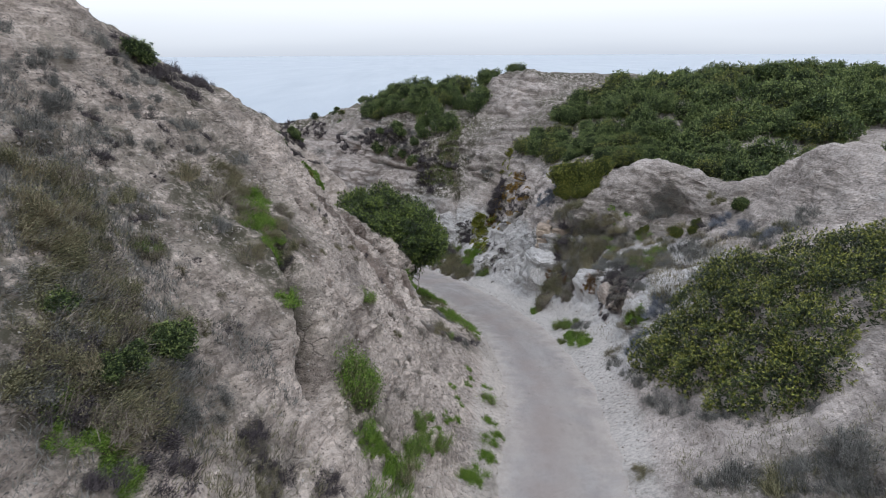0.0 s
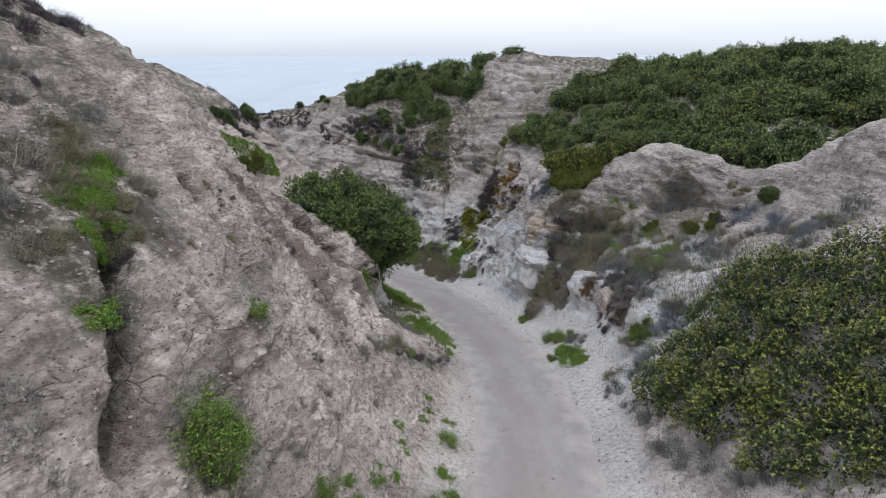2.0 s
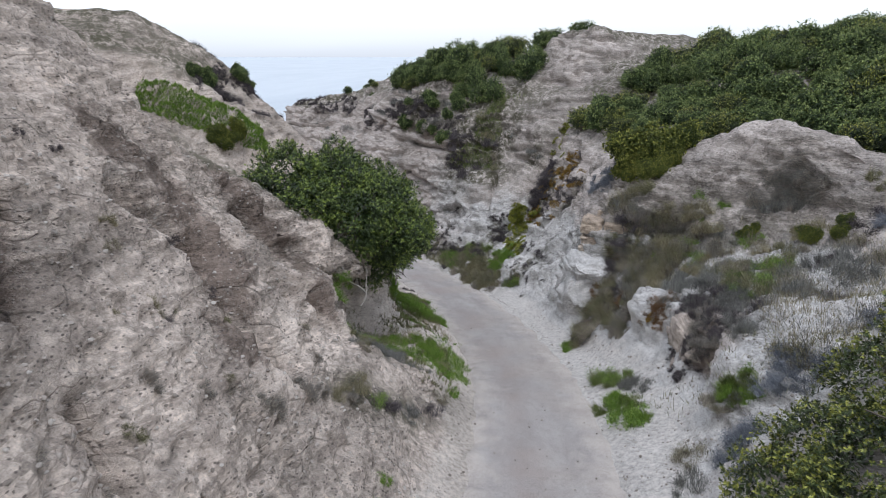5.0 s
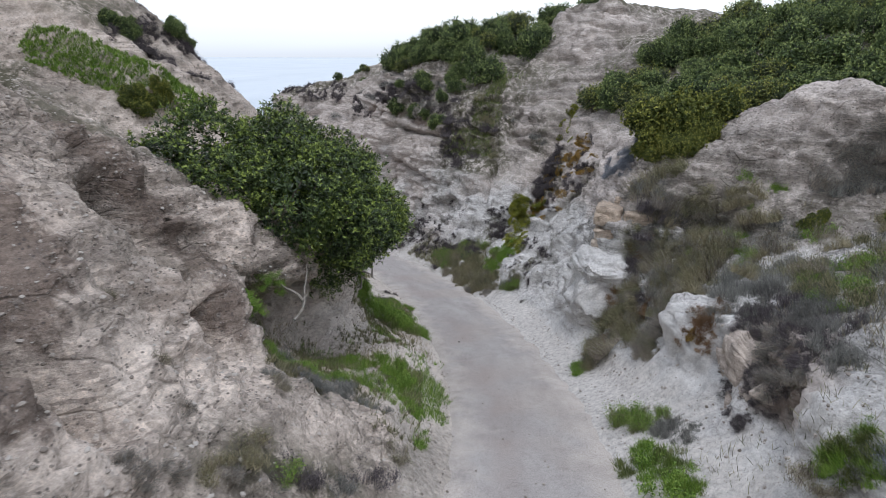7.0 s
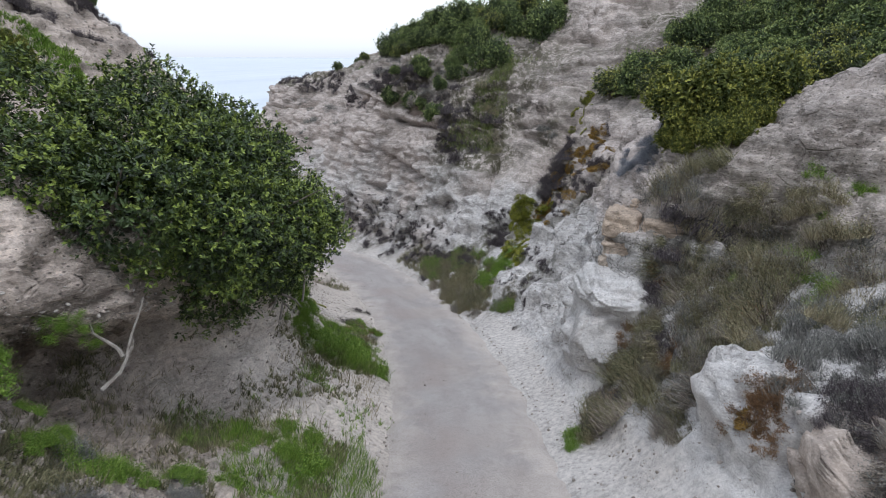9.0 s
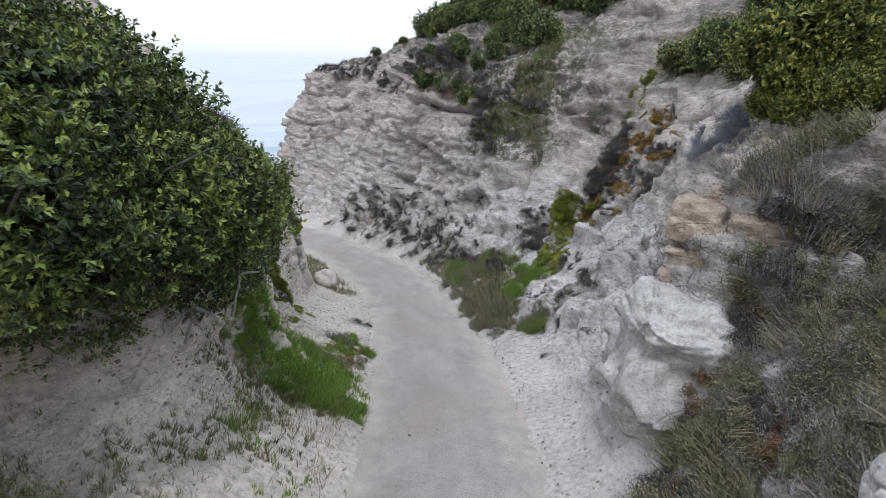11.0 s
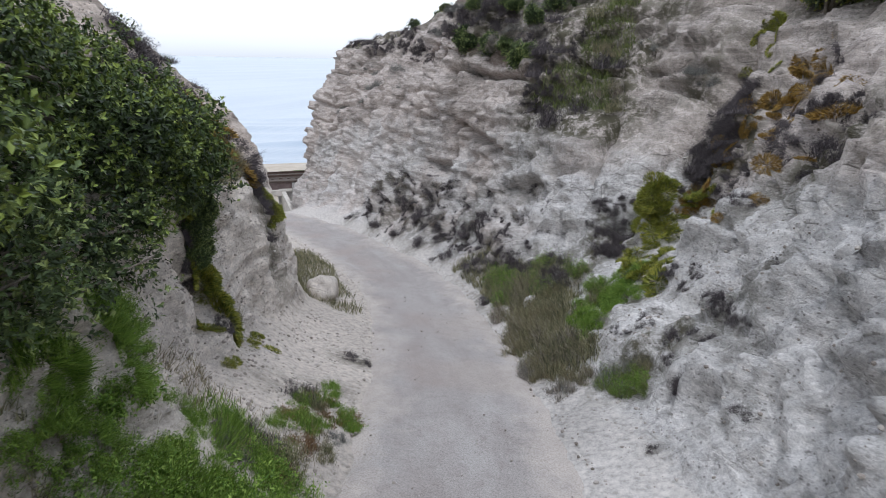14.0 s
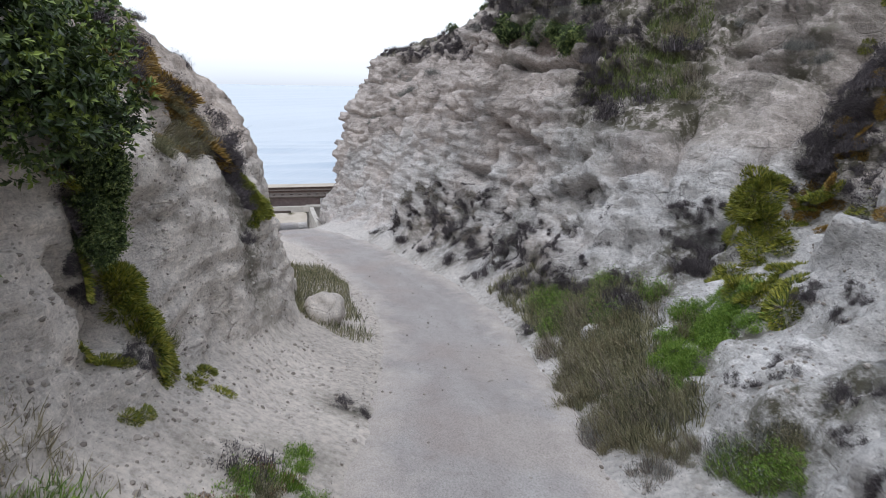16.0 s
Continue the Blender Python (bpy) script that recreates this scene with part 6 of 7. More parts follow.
patch(sage_kinds, [(6.8, 10.1, 0.2), (7.5, 9.6, 0.7), (7.6, 9.2, 0.6), (6.0, 10.6, -0.4), (7.0, 9.5, 0.3)], 3, 0.7, 1066, 0.25)
strew(purple_kinds, (-4.9, 7.0, 4.6), (-3.5, 6.6, 3.0), 12, 0.8, 721, 0.4)
strew(olive_kinds, (-5.3, 8.2, 5.0), (-3.9, 6.6, 3.6), 22, 0.9, 722, 0.5)
strew(sage_kinds, (-5.4, 7.6, 5.0), (-3.2, 7.6, 2.8), 16, 0.8, 723, 0.5)
strew(dark_kinds, (-4.6, 7.6, 4.3), (-3.6, 7.2, 3.4), 4, 0.5, 724, 0.4)
strew(green_tufts, (-1.85, 11.2, 1.7), (-1.6, 11.0, 1.4), 7, 0.95, 761, 0.16, 1.5)
strew(green_tufts, (-0.2, 10.8, 0.4), (0.3, 12.2, -0.3), 6, 0.6, 762, 0.25, 1.0)
strew(olive_kinds, (-6.2, 9.8, 6.0), (-5.0, 8.6, 4.8), 14, 0.8, 725, 0.4)
strew(olive_kinds, (-5.0, 14.8, 5.3), (-3.4, 12.0, 4.0), 18, 0.6, 726, 0.35)
strew(herb_kinds, (-4.4, 13.8, 4.7), (-3.3, 12.2, 3.9), 12, 0.5, 727, 0.2)
strew(purple_kinds, (-7.2, 15.0, 8.0), (-6.4, 18.0, 7.0), 16, 0.7, 728, 0.4)
strew(sage_kinds, (-7.4, 10.8, 7.6), (-6.0, 14.6, 6.8), 26, 0.55, 729, 0.7)
strew(purple_kinds, (-6.8, 9.6, 6.6), (-5.6, 14.0, 6.2), 22, 0.4, 730, 0.7)
# grey and brown brush filling the hollow behind the pale rocks
strew(grey_low, (7.3, 29.2, -0.1), (6.0, 27.3, -3.0), 20, 0.8, 731, 0.35)
strew(olive_kinds, (7.4, 28.8, -0.2), (5.9, 27.0, -3.0), 20, 0.75, 732, 0.4)
# weeds along the bank below the overhanging bush
strew(herb_kinds, (-1.1, 22.9, -0.6), (0.1, 24.2, -2.6), 14, 0.5, 755, 0.18)
strew(herb_kinds, (-2.1, 30.3, -3.0), (-0.9, 31.0, -4.6), 10, 0.45, 751, 0.22)
strew(herb_kinds, (-2.4, 31.6, -3.7), (-1.5, 32.6, -4.9), 8, 0.45, 752, 0.25)
strew(purple_kinds, (-1.6, 33.0, -5.0), (-1.3, 32.0, -4.9), 6, 0.5, 754, 0.15)
strew(olive_kinds, (9.8, 26.4, 0.8), (7.6, 27.6, -0.8), 8, 0.8, 734, 0.7)
hang(orange_kinds, 55.6, 6.6, 53.6, 3.6, 1, 14, 0.5, 65, 0.3)
hang(purple_kinds, 56.6, 5.6, 54.6, 2.6, 1, 12, 0.9, 66)
hang(purple_kinds, 54.4, 6.0, 52.6, 3.8, 1, 8, 0.9, 67)
hang(ice_kinds, 55.6, 3.2, 53.2, 1.0, 1, 18, 0.5, 68, 0.3)
hang(herb_kinds, 54.0, 1.6, 52.2, 0.6, 1, 8, 0.6, 69)
hang(ice_kinds, 57.2, 8.6, 56.4, 6.2, 1, 8, 0.4, 70)
hang(purple_kinds, 72.0, 1.7, 58.5, 0.8, 1, 44, 0.9, 72, 0.5)
hang(purple_kinds, 69.0, 2.5, 58.0, 1.6, 1, 30, 0.7, 73, 0.6)
hang(grey_low, 70.0, 2.1, 60.0, 1.1, 1, 26, 0.8, 74, 0.6)
patch(purple_kinds, [(-17.8, 68.3, 0.3), (-16.2, 67.0, 0.1), (-14.9, 65.8, 0.0), (-13.4, 64.4, 0.2), (-12.0, 63.1, 0.3), (-9.8, 59.6, 0.3), (-7.9, 56.1, 0.3), (-6.7, 54.6, 0.5), (-5.7, 53.2, 0.6)], 8, 0.95, 1210, 0.5, 0.0)
patch([purple_kinds[1], grey_low[0], dark_kinds[0]], [(-4.8, 53.2, 1.0), (-4.1, 53.4, 1.4), (-3.0, 52.6, 1.4), (-1.8, 52.0, 1.4), (-3.2, 51.4, 0.4), (-2.4, 50.5, 0.0)], 7, 0.8, 1220, 0.45, 0.0)
patch(purple_kinds, [(-1.0, 48.9, -0.9), (-1.0, 48.4, -1.6), (-1.4, 48.6, -2.1), (-0.3, 49.5, -0.4)], 6, 0.55, 1230, 0.25, 0.0)
patch(purple_kinds, [(-9.9, 52.9, -7.2), (-8.0, 51.6, -7.4), (-6.6, 51.0, -6.8), (-5.1, 50.1, -6.4), (-3.6, 47.2, -6.8), (-2.3, 45.9, -6.1), (-1.5, 44.5, -6.2), (-4.4, 48.6, -6.6), (-2.9, 46.6, -5.6)], 9, 0.4, 1240, 0.45, 0.0)
hang(purple_kinds, 62.6, 7.6, 61.8, 5.2, 1, 12, 0.9, 71)
plant_copies(orange_kinds, [(x, y, 0.6 * w) for x, y, w in ORANGE_ICEPLANT], 8, 0.02, 0.15)

# the thicket on the plateau, on the cliff tops and along the skyline
thicket_kinds = [sized(shrub("thicket_bush", 2.6, 1.7, 0.12, (3.2, 9, 5, 0.3), M_dark if k < 4 else M_lemon, "dense green thicket bush on the plateau", 91 + k, "bush"), 2.6) for k in range(5)]
grey_kinds = [sized(scrub("scrub", 1.6, 1.0, 520, M_sage, "grey leafless scrub among the green thicket", 97 + k, 0.05), 1.6) for k in range(2)]


def thicket(s0, s1, n0, n1, count, w0, w1, seed, kinds, gap=0.55):
    gen = np.random.default_rng(seed)
    got = []
    for _ in range(count * 12):
        if len(got) == count:
            break
        s, n, w = gen.uniform(s0, s1), gen.uniform(n0, n1), gen.uniform(w0, w1)
        x, y = spot(s, n)
        if all(math.hypot(x - a, y - b) > gap * (w + c) / 2 for a, b, c in got):
            got.append((x, y, w))
    plant_copies(kinds, got, seed + 1, 0.08)


thicket(46.5, 57, 9.5, 17, 64, 1.2, 2.1, 201, thicket_kinds, 0.45)
thicket(43, 58, 16, 34, 130, 1.7, 2.7, 202, thicket_kinds, 0.42)
thicket(36, 46, 16, 34, 34, 1.7, 2.8, 203, thicket_kinds)
thicket(41.5, 46.5, 10.6, 17, 18, 1.3, 2.2, 214, thicket_kinds)
thicket(36, 41.5, 15, 20, 10, 1.4, 2.2, 215, thicket_kinds)
thicket(45, 56, 9, 30, 8, 1.5, 2.4, 204, grey_kinds)
thicket(62.3, 66, 8.2, 13, 15, 1.4, 2.4, 205, thicket_kinds)
thicket(64, 71, 7.6, 11.6, 20, 1.1, 2.0, 206, thicket_kinds)
thicket(63, 72, 5.4, 7.4, 14, 0.8, 1.5, 207, grey_kinds)
plant_copies(thicket_kinds[:3], [(*spot(s, n), w) for s, n, w in ((63.6, 14.9, 2.1), (64.6, 16.0, 2.2), (62.4, 16.4, 1.9), (68.7, 12.3, 2.4), (70.6, 11.7, 2.3), (72.4, 11.9, 1.3), (74.9, 12.5, 1.2), (83, 10.8, 0.9))], 209, 0.1)
thicket(76, 86, 9.5, 12, 6, 0.4, 0.7, 209, thicket_kinds)
thicket(70, 84, 5.8, 8.0, 12, 0.7, 1.3, 210, grey_kinds)
patch(dark_kinds, [(-8.0, 29.7, 3.9), (-8.1, 30.3, 3.9), (-7.6, 31.7, 3.8), (-7.4, 32.1, 3.6)], 4, 0.38, 741, 0.2, 0.0)
patch(purple_kinds, [(-7.9, 29.9, 3.6), (-7.5, 29.9, 3.4), (-7.3, 30.2, 3.3), (-7.7, 29.4, 3.6), (-7.4, 31.6, 3.6), (-7.2, 32.0, 3.4), (-7.9, 31.0, 3.8)], 5, 0.6, 1140, 0.25, 0.0)
patch(yellow_kinds, [(-6.9, 28.2, 2.4), (-6.3, 28.6, 2.1)], 3, 0.5, 1150, 0.2, 0.0)
strew(purple_kinds, (-10.2, 31.6, 3.2), (-8.6, 32.6, 2.4), 10, 0.7, 744, 0.25)
strew(purple_kinds, (-9.6, 31.6, 4.2), (-6.6, 33.6, 1.8), 16, 0.6, 743, 0.4)
thicket(24, 34, -12.5, -10, 10, 0.6, 1.2, 212, purple_kinds)
thicket(53, 60, -8, -5.2, 8, 0.7, 1.3, 213, purple_kinds)

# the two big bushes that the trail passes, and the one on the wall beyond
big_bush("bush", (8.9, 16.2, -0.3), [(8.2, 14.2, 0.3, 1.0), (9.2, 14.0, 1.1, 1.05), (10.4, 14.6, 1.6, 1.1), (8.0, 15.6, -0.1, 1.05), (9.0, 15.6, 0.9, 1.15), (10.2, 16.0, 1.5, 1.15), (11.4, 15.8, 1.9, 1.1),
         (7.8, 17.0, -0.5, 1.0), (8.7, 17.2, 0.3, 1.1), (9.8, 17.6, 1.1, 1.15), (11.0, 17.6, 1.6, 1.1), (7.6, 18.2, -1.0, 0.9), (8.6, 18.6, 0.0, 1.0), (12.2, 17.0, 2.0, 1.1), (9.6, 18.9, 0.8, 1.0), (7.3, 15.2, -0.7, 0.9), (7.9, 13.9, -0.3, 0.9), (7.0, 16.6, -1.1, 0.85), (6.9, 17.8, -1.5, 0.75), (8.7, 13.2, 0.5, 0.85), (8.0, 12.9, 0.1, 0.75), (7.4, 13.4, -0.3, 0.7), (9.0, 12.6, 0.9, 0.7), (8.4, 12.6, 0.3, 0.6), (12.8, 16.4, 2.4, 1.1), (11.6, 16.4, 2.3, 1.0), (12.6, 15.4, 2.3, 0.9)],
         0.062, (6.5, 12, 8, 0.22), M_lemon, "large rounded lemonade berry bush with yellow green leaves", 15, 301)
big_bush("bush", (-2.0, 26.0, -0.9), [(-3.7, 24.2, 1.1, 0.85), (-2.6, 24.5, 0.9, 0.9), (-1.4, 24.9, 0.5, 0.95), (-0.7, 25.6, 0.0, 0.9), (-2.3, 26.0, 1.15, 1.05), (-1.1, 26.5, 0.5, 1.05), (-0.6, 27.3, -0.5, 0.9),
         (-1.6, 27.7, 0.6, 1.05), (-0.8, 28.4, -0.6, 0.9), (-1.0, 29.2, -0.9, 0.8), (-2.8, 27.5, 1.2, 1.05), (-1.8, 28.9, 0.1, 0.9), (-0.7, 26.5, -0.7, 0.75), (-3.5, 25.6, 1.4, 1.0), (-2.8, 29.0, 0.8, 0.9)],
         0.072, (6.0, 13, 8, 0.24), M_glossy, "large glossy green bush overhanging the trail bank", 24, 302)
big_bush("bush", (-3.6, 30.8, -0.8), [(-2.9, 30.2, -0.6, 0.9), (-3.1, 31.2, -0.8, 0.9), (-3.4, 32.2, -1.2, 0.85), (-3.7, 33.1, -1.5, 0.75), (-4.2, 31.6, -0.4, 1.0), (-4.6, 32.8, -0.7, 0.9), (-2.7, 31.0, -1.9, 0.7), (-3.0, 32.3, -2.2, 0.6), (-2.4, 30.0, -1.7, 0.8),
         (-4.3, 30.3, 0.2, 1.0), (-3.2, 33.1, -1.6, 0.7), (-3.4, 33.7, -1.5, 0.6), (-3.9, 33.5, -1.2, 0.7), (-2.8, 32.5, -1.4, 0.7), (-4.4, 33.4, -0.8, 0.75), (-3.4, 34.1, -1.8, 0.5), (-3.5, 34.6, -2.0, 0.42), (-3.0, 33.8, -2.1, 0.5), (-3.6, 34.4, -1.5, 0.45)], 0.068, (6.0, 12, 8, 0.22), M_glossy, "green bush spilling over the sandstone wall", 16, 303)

# extra leafy mass with dead limbs, hung here to fill the hollow with shade
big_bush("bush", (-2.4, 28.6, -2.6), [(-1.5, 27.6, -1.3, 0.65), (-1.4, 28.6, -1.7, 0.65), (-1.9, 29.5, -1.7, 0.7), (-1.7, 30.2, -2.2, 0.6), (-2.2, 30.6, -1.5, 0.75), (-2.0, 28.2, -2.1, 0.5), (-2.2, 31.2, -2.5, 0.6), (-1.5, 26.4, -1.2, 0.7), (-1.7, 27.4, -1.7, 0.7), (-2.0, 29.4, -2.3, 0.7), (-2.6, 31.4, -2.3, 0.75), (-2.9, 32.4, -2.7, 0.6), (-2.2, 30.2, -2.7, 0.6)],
         0.06, (5.0, 6, 6, 0.22), M_dark, "tangle of dead branches and leaves added to darken the hollow beneath the bush", 40, 304)
plant_copies(sage_kinds, [(7.5, 12.5, 0.9), (7.0, 12.9, 1.0), (8.3, 11.9, 0.8), (6.5, 14.4, 1.3), (6.3, 15.6, 1.2), (6.2, 16.8, 1.1), (6.9, 13.3, 1.2), (6.1, 17.8, 0.9), (6.0, 19.0, 0.9)], 16)

# grass and weeds over the banks
SS = along()
RL = PL[:, :, 2] - trail_at(SS)[4][:, None]
RR = PR[:, :, 2] - trail_at(SS)[4][:, None]


def patchy(P, scale, seed, low):
    soft = np.random.default_rng(seed).normal(0, 0.16, P.shape[:2])
    return fbm((P * scale).reshape(-1, 3), 4, seed).reshape(P.shape[:2]) + soft > low


def between(a, lo, hi):
    return (a > lo) & (a < hi)


S2 = np.repeat(SS[:, None], PL.shape[1], 1) + 2.2 * fbm((PL * 0.6).reshape(-1, 3), 3, 14).reshape(PL.shape[:2])
cover("grass_bank", PL, between(S2, 36.5, 48) & between(RL + 0.5 * fbm((PL * 1.1).reshape(-1, 3), 3, 19).reshape(RL.shape), 0.12, 0.9) & patchy(PL, 0.9, 5, 0.02), 12000, 0.13, 0.009, M_lush, "bright green grass along the trail bank", 401)
cover("dry_grass", PL, between(S2, 36.0, 49) & between(RL, 0.1, 1.6) & patchy(PL, 0.7, 15, 0.1), 4000, 0.17, 0.009, M_straw, "dry straw among the grass of the bank", 411)
cover("grass_bank", PL, between(S2, 36.0, 46) & between(RL, 0.3, 2.2) & patchy(PL, 0.8, 16, 0.16), 17000, 0.13, 0.010, M_olive, "olive weeds over the trail bank", 412)
cover("dry_grass", PR, between(S2, 34, 46) & between(RR, 2.6, 4.0) & patchy(PR, 0.45, 17, 0.1), 5000, 0.2, 0.010, M_sage, "grey brush grass over the slope", 413)
cover("dry_grass", PL, between(S2, 16, 23) & between(RL, 3.0, 9) & patchy(PL, 0.5, 18, -0.05), 26000, 0.14, 0.009, M_sage, "grey dry stubble over the first slope", 414)
STRIP = [np.array(p) for p in ((-8.4, 27.4, 3.6), (-7.5, 28.1, 3.0), (-6.7, 28.7, 2.6), (-5.9, 29.4, 2.1))]
off_strip = np.min([np.linalg.norm(PL - (a + (b - a) * f), axis=2) for a, b in zip(STRIP, STRIP[1:]) for f in (0.0, 0.25, 0.5, 0.75, 1.0)], axis=0)
cover("grass_bank", PL, (off_strip < 0.6) & patchy(PL, 0.8, 6, -0.25), 22000, 0.1, 0.012, M_lush, "bright green grass on the ledge above", 402)
cover("dry_grass", PL, between(S2, 15, 21.5) & between(RL, 1.0, 9) & patchy(PL, 0.45, 7, 0.12), 9000, 0.16, 0.008, M_olive, "thin olive grass over the tan slope", 403)
cover("dry_grass", PR, between(S2, 33, 43) & between(RR, 2.6, 4.2) & patchy(PR, 0.5, 8, 0.1), 4500, 0.2, 0.009, M_straw, "dry straw grass among the brush", 404)
cover("dry_grass", PR, between(S2, 16, 36) & between(RR, 0.5, 4.5) & patchy(PR, 0.6, 9, 0.12), 12000, 0.18, 0.009, M_olive, "thin olive grass over the sandy bank", 405)
cover("grass_verge", PR, between(S2, 52, 60) & between(RR, 0.1, 0.9) & patchy(PR, 0.7, 10, 0.0), 9000, 0.25, 0.011, M_olive, "rough olive grass at the cliff foot", 406)
cover("grass_verge", PL, between(S2, 57.5, 66) & between(RL, 0.05, 0.7), 7000, 0.2, 0.012, M_olive, "low green grass beside the trail", 407)
cover("dry_grass", PR, between(S2, 60.8, 61.9) & between(RR, 5.2, 9.5), 5000, 0.32, 0.013, M_tall, "tall light green grass down a gully of the cliff", 408)
cover("dry_grass", PL, between(S2, 12, 24) & between(RL, 0.15, 1.4) & patchy(PL, 0.6, 12, 0.0), 9000, 0.2, 0.011, M_lush, "green grass at the foot of the slope", 409)


def loose_stones():
    gen = np.random.default_rng(77)
    M_stone = leaf_material("loose_stone", (0.2, 0.172, 0.15), (0.32, 0.282, 0.25), (0.42, 0.385, 0.35), 0.95)
    n = 3000
    s = gen.uniform(18, 72, n)
    x, y, rx, ry, z = trail_at(s)
    off = gen.choice([-1, 1], n) * (1.62 - np.abs(gen.normal(0, 0.16, n)) + gen.uniform(0, 0.35, n))
    at = np.stack([x + off * rx, y + off * ry, z + 0.05], 1)
    stones("verge_gravel", at, 0.015 + 0.06 * gen.random(n) ** 3, M_stone, "loose pale gravel along both trail edges", 501)
    s = gen.uniform(20, 66, 700)
    x, y, rx, ry, z = trail_at(s)
    off = np.clip(gen.normal(0, 0.8, 700), -1.5, 1.5)
    stones("trail_pebbles", np.stack([x + off * rx, y + off * ry, z + 0.02], 1), 0.015 + 0.05 * gen.random(700) ** 4, M_stone, "small loose pebbles on the packed trail", 504)
    for name, P, R, seed, label in (("slope_gravel", PL, RL, 502, "loose stones and pebbles on the tan slope"), ("slope_gravel", PR, RR, 503, "loose stones and rubble on the pale slope")):
        p, _ = scatter_rows(P, None, between(S2, 16, 56) & between(R, 0.1, 9) & patchy(P, 0.5, seed, -0.2), 34000, np.random.default_rng(seed))
        stones(name, p, 0.018 + 0.075 * np.random.default_rng(seed + 9).random(len(p)) ** 4, M_stone, label, seed + 20)


loose_stones()


def boulder(name, place, size, material, label, seed):
    bm = bmesh.new()
    bmesh.ops.create_icosphere(bm, subdivisions=4, radius=0.5)
    for v in bm.verts:
        d = v.co.normalized()
        k = 1 + 0.16 * noise.noise(d * 1.6 + Vector((seed, 0, 0))) + 0.06 * noise.noise(d * 4 + Vector((0, seed, 0)))
        v.co = Vector((d.x * size[0], d.y * size[1], max(d.z, -0.75) * size[2])) * 0.5 * k
    me = bpy.data.meshes.new(name)
    bm.to_mesh(me)
    bm.free()
    me.polygons.foreach_set("use_smooth", [True] * len(me.polygons))
    attribute(me, "pale", [0.8] * len(me.vertices))
    attribute(me, "crumble", [0.15] * len(me.vertices))
    me.materials.append(material)
    ob = new(name, me)
    ob.location = place
    ob.rotation_euler = (0.1, 0.2, seed)
    return tagged(ob, label, "boulder")


def outcrop(name, place, size, material, pale, label, seed, broken=1.0, hollow=None):
    """A knob of harder rock standing out of the slope."""
    bm = bmesh.new()
    bmesh.ops.create_icosphere(bm, subdivisions=6, radius=1.0)
    d = np.array([v.co[:] for v in bm.verts])
    bm_faces = np.array([[v.index for v in f.verts] for f in bm.faces])
    bm.free()
    c = np.array(place)
    square = np.sign(d) * np.abs(d) ** 0.5
    p = square * np.array(size) * 0.5
    world_at = p + c
    k = 0.2 * fbm(world_at * 1.3, 4, seed) + 0.16 * broken * slabs(world_at * np.array([1.5, 1.5, 2.2]), seed + 3) + 0.05 * fbm(world_at * 6, 3, seed + 5)
    if hollow:
        k = k - 0.3 * np.exp(-(((world_at - np.array(hollow)) / (0.62, 0.62, 0.4)) ** 2).sum(1))
    lip = 0.5 * ((world_at[:, 2] * 2.6 + 0.3 * fbm(world_at, 2, seed)) % 1.0 - 0.5) * 0.10 * broken
    me = mesh_from(name, p + d * ((k + lip) * min(size))[:, None], bm_faces)
    attribute(me, "pale", np.full(len(p), pale))
    attribute(me, "crumble", np.full(len(p), 0.25 * broken))
    me.materials.append(material)
    ob = new(name, me)
    ob.location = place
    return tagged(ob, label, "rock")


M_block = rock_material("ochre_sandstone", (0.47, 0.38, 0.30), (0.52, 0.46, 0.40), 0.2, (0.48, 0.42, 0.36))


def rock_block(size, seed, place):
    """One bed of hard rock: a box with worn corners, broken faces and a rough skin."""
    bm = bmesh.new()
    bmesh.ops.create_cube(bm, size=2.0)
    bmesh.ops.subdivide_edges(bm, edges=bm.edges, cuts=22, use_grid_fill=True)
    d = np.array([v.co[:] for v in bm.verts])
    bm.verts.index_update()
    faces = np.array([[v.index for v in f.verts] for f in bm.faces])
    bm.free()
    r = np.linalg.norm(d, axis=1, keepdims=True)
    soft = (np.abs(d) ** 7).sum(1, keepdims=True) ** (1 / 7)
    p = d / soft * np.array(size) * 0.5
    at = p + np.array(place)
    k = 0.09 * fbm(at * 1.9, 4, seed) + 0.085 * slabs(at * np.array([2.2, 2.2, 4.5]), seed + 3) + 0.03 * fbm(at * 9, 3, seed + 5)
    me = mesh_from("block", p + d / r * k[:, None], faces)
    attribute(me, "pale", np.full(len(p), 0.2))
    attribute(me, "crumble", np.full(len(p), 0.55))
    return me


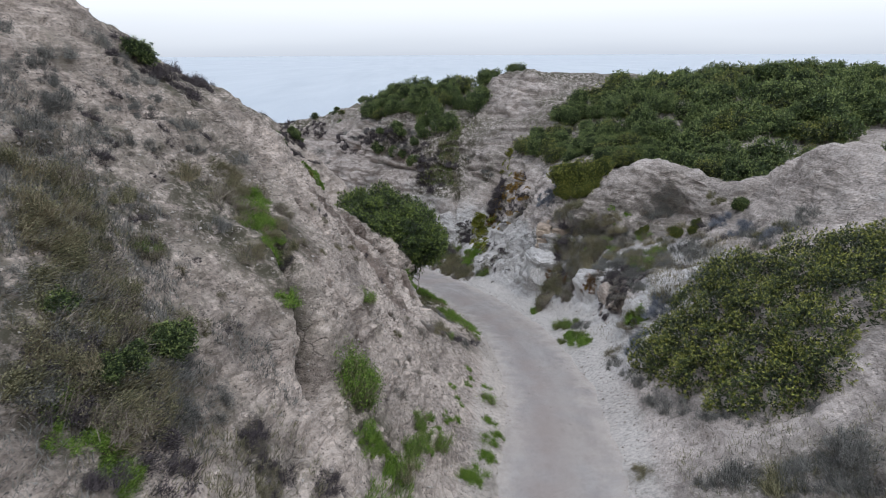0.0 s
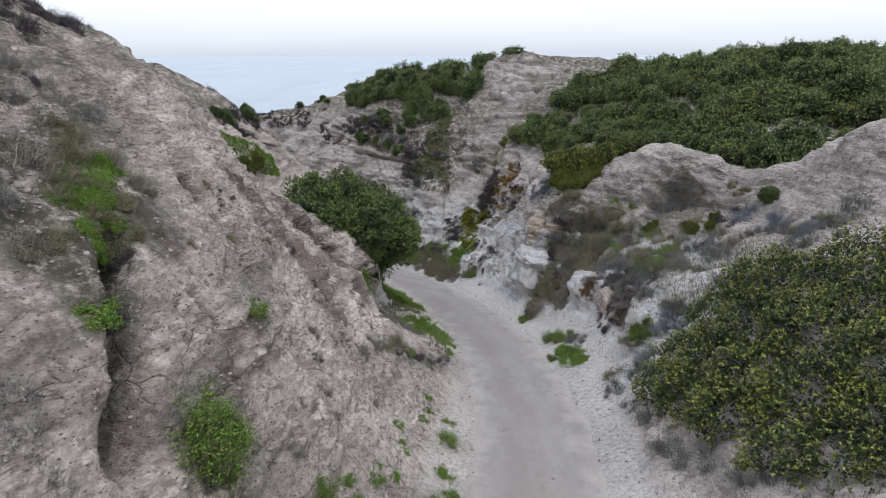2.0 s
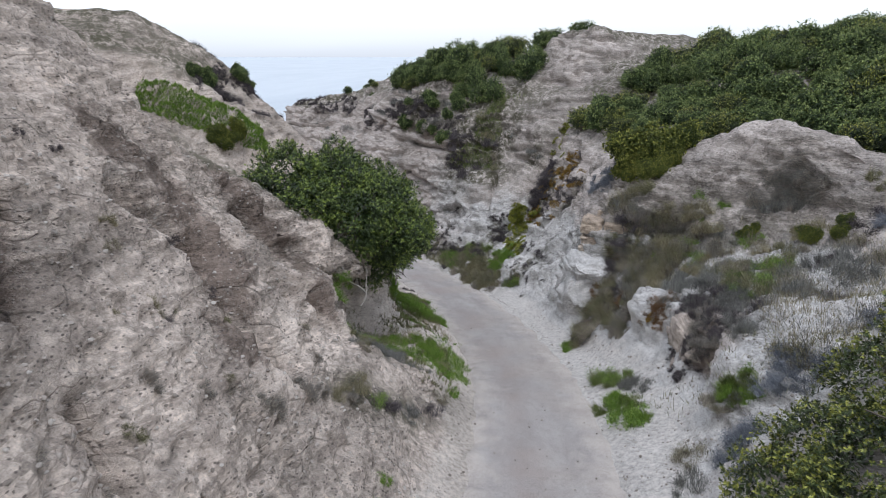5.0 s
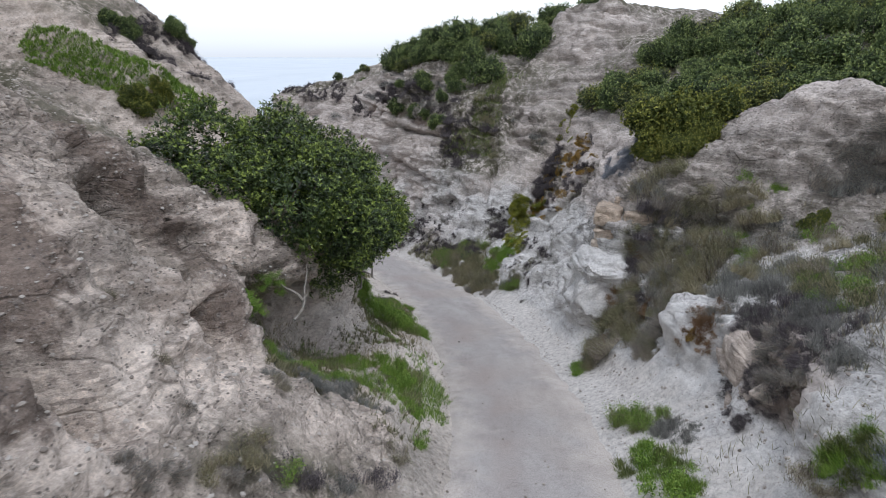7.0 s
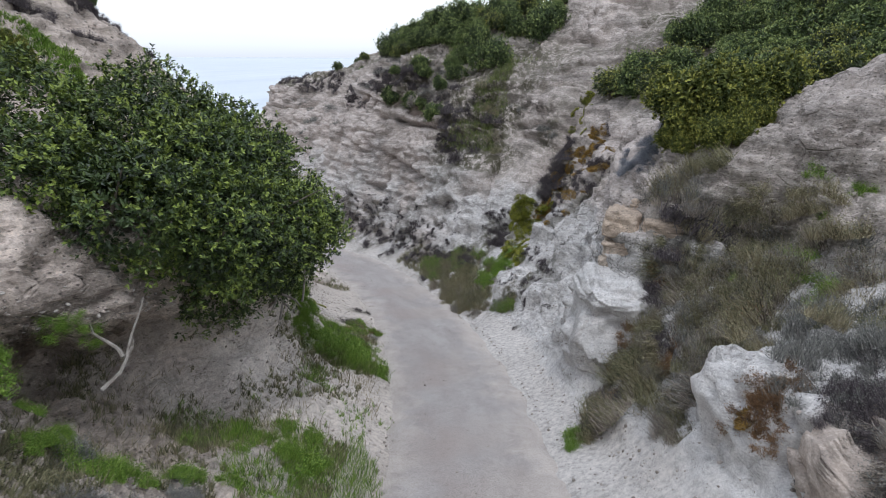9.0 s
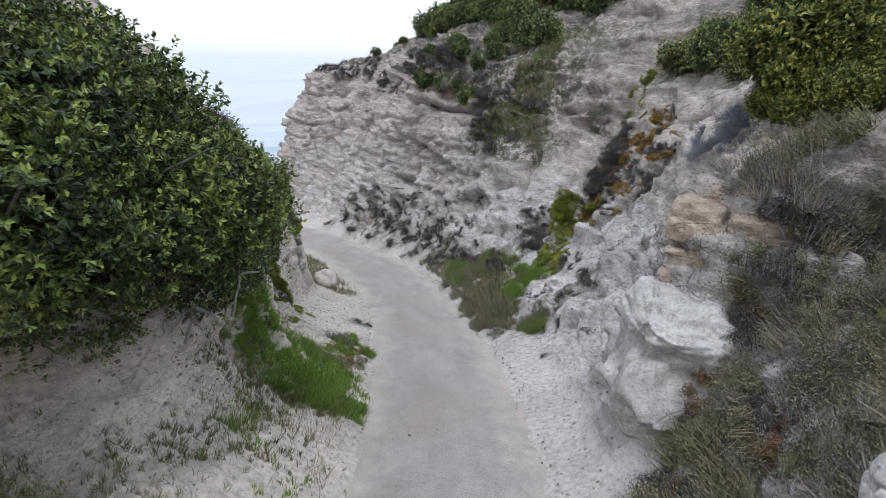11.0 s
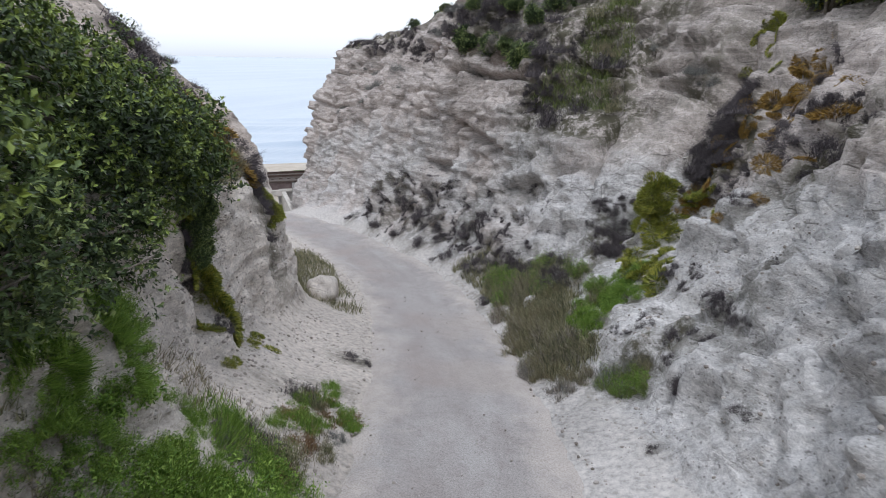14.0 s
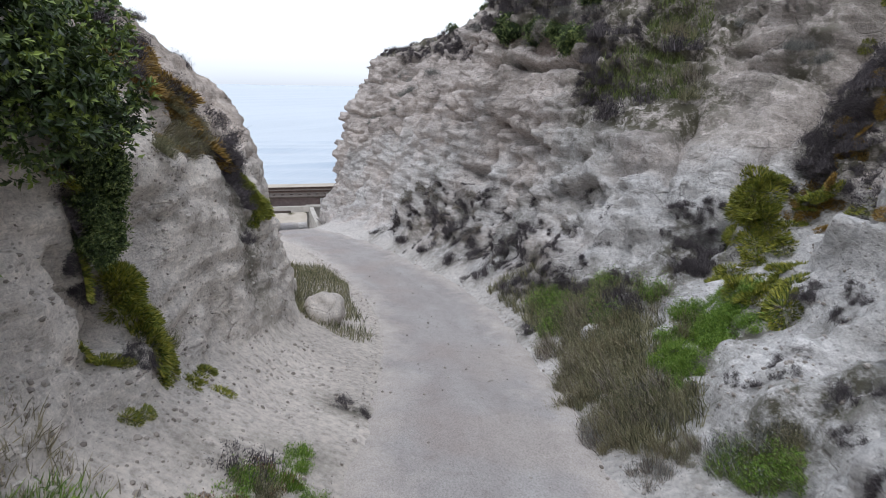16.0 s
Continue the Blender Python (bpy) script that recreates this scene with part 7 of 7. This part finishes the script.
def cracked_knob():
    """Tan beds split by one upright joint, standing out of the slope."""
    middle = Vector((5.95, 31.45, -1.6))
    knob = thing("rock_outcrop", middle, "cracked tan sandstone knob standing out of the slope", "rock")
    turn = Matrix.Rotation(math.radians(-20), 4, "Z")
    for k, (u, v, z, su, sv, sz, tilt) in enumerate(((-0.42, 0.05, 0.5, 0.72, 1.3, 0.62, 0.05), (-0.4, 0.0, -0.1, 0.78, 1.4, 0.56, 0.02), (-0.36, 0.1, -0.72, 0.7, 1.3, 0.66, -0.03),
                                                     (0.44, 0.12, 0.46, 0.88, 1.5, 0.6, -0.08), (0.46, -0.04, -0.16, 0.92, 1.5, 0.62, 0.06), (0.5, 0.1, -0.8, 0.9, 1.3, 0.64, 0.0), (0.1, 0.5, 0.75, 1.0, 0.9, 0.4, 0.1))):
        place = turn @ Vector((u, v, z))
        me = rock_block((su, sv, sz), 601 + 7 * k, (middle + place)[:])
        ob = part("block", me, M_block, knob)
        ob.matrix_basis = Matrix.Translation(place) @ turn @ Matrix.Rotation(tilt, 4, "Y")


cracked_knob()
outcrop("rock_outcrop", (5.3, 30.7, -3.0), (1.5, 2.2, 2.1), M_right, 1.2, "rounded pale sandstone bulge hollowed beneath", 602, 0.6, (5.2, 30.0, -2.85))
outcrop("rock_spire", (6.5, 26.3, -2.45), (0.55, 0.8, 1.9), M_right, 0.9, "small crumbling sandstone spire above the trail", 603)
outcrop("rock_outcrop", (7.35, 23.8, -2.2), (1.2, 2.2, 1.6), M_left, -0.2, "tan undercut sandstone bank with dark streaks", 604)


def dead_branch(runs, label):
    """A dry forked branch: each run of points is one limb."""
    foot = Vector(runs[0][0])
    ob = thing("dead_branch", foot, label, "branch")
    for k, run in enumerate(runs):
        bm = bmesh.new()
        pts = [Vector(q) - foot for q in run]
        pts = [pts[0]] + [a.lerp(b, f) + Vector((0.02 * math.sin(9 * i + k), 0.02 * math.cos(7 * i), 0.015 * math.sin(5 * i))) * (f < 1) for i, (a, b) in enumerate(zip(pts, pts[1:])) for f in (0.5, 1.0)]
        tube(bm, pts, [0.028 * (1 - 0.7 * i / (len(pts) - 1)) for i in range(len(pts))], 6)
        part("limb", bm, M_deadwood, ob)
    return ob


M_deadwood = plain_material("bleached_dead_wood", (0.15, 0.13, 0.11), (0.33, 0.3, 0.27), 12.0, 0.9)
dead_branch([[(-0.99, 23.44, -1.3), (-0.93, 23.7, -1.21), (-0.96, 23.94, -1.0), (-1.0, 24.17, -0.79), (-1.1, 24.5, -0.6)], [(-0.96, 23.83, -1.07), (-1.15, 23.84, -0.9), (-1.34, 23.86, -0.82), (-1.5, 24.0, -0.7)], [(-0.96, 23.9, -1.08), (-0.88, 23.94, -0.88)]], "bleached forked dead branch below the hollow bank")
dead_branch([[(-1.09, 28.17, -2.51), (-1.1, 28.36, -2.24), (-1.27, 28.55, -2.15)], [(-1.1, 28.36, -2.24), (-0.92, 28.32, -2.36)], [(-1.27, 28.5, -2.15), (-1.19, 28.0, -2.31)], [(-1.2, 28.49, -2.11), (-0.92, 28.57, -2.25), (-0.82, 28.6, -2.4)]], "tangle of grey dead sticks under the bush")
dead_branch([[(-1.06, 29.18, -2.54), (-1.07, 29.33, -2.29), (-1.13, 29.57, -2.0), (-1.2, 29.8, -1.7)], [(-1.13, 29.57, -2.0), (-0.96, 29.84, -2.05)]], "thin upright dead stick beside green weeds")


def on_ground(x, y, up):
    return drop(x, y)[0] + Vector((0, 0, up))


boulder("boulder", on_ground(-5.3, 40.7, 0.2), (1.05, 0.85, 0.9), M_left, "rounded pale sandstone boulder beside the trail", 2)
boulder("boulder", on_ground(0.3, 40.8, 0.12), (0.5, 0.42, 0.4), M_right, "small white boulder at the cliff foot", 3)

def dune_brush():
    gen = np.random.default_rng(88)
    for k in range(90):
        a, b = gen.uniform(-14, 14), gen.uniform(11.5, 21)
        src = (olive_kinds, dark_kinds, sage_kinds)[k % 3][k % 2]
        w = gen.uniform(0.9, 1.6)
        copy_thing(src, Matrix.LocRotScale(coast(a, b, float(np.interp(b, [7, 14, 30], [-13.6, -13.9, -14.6]) + dune(a, b)) - 0.1), Euler((0, 0, gen.uniform(0, 6.28))).to_quaternion(), Vector((w, w, 0.4 * w))))


dune_brush()
put_away(blue_kinds + russet_kinds + grass_kinds + green_tufts + grey_low + dark_kinds + purple_kinds + herb_kinds + sage_kinds + olive_kinds + yellow_kinds + ice_kinds + orange_kinds + thicket_kinds + grey_kinds)
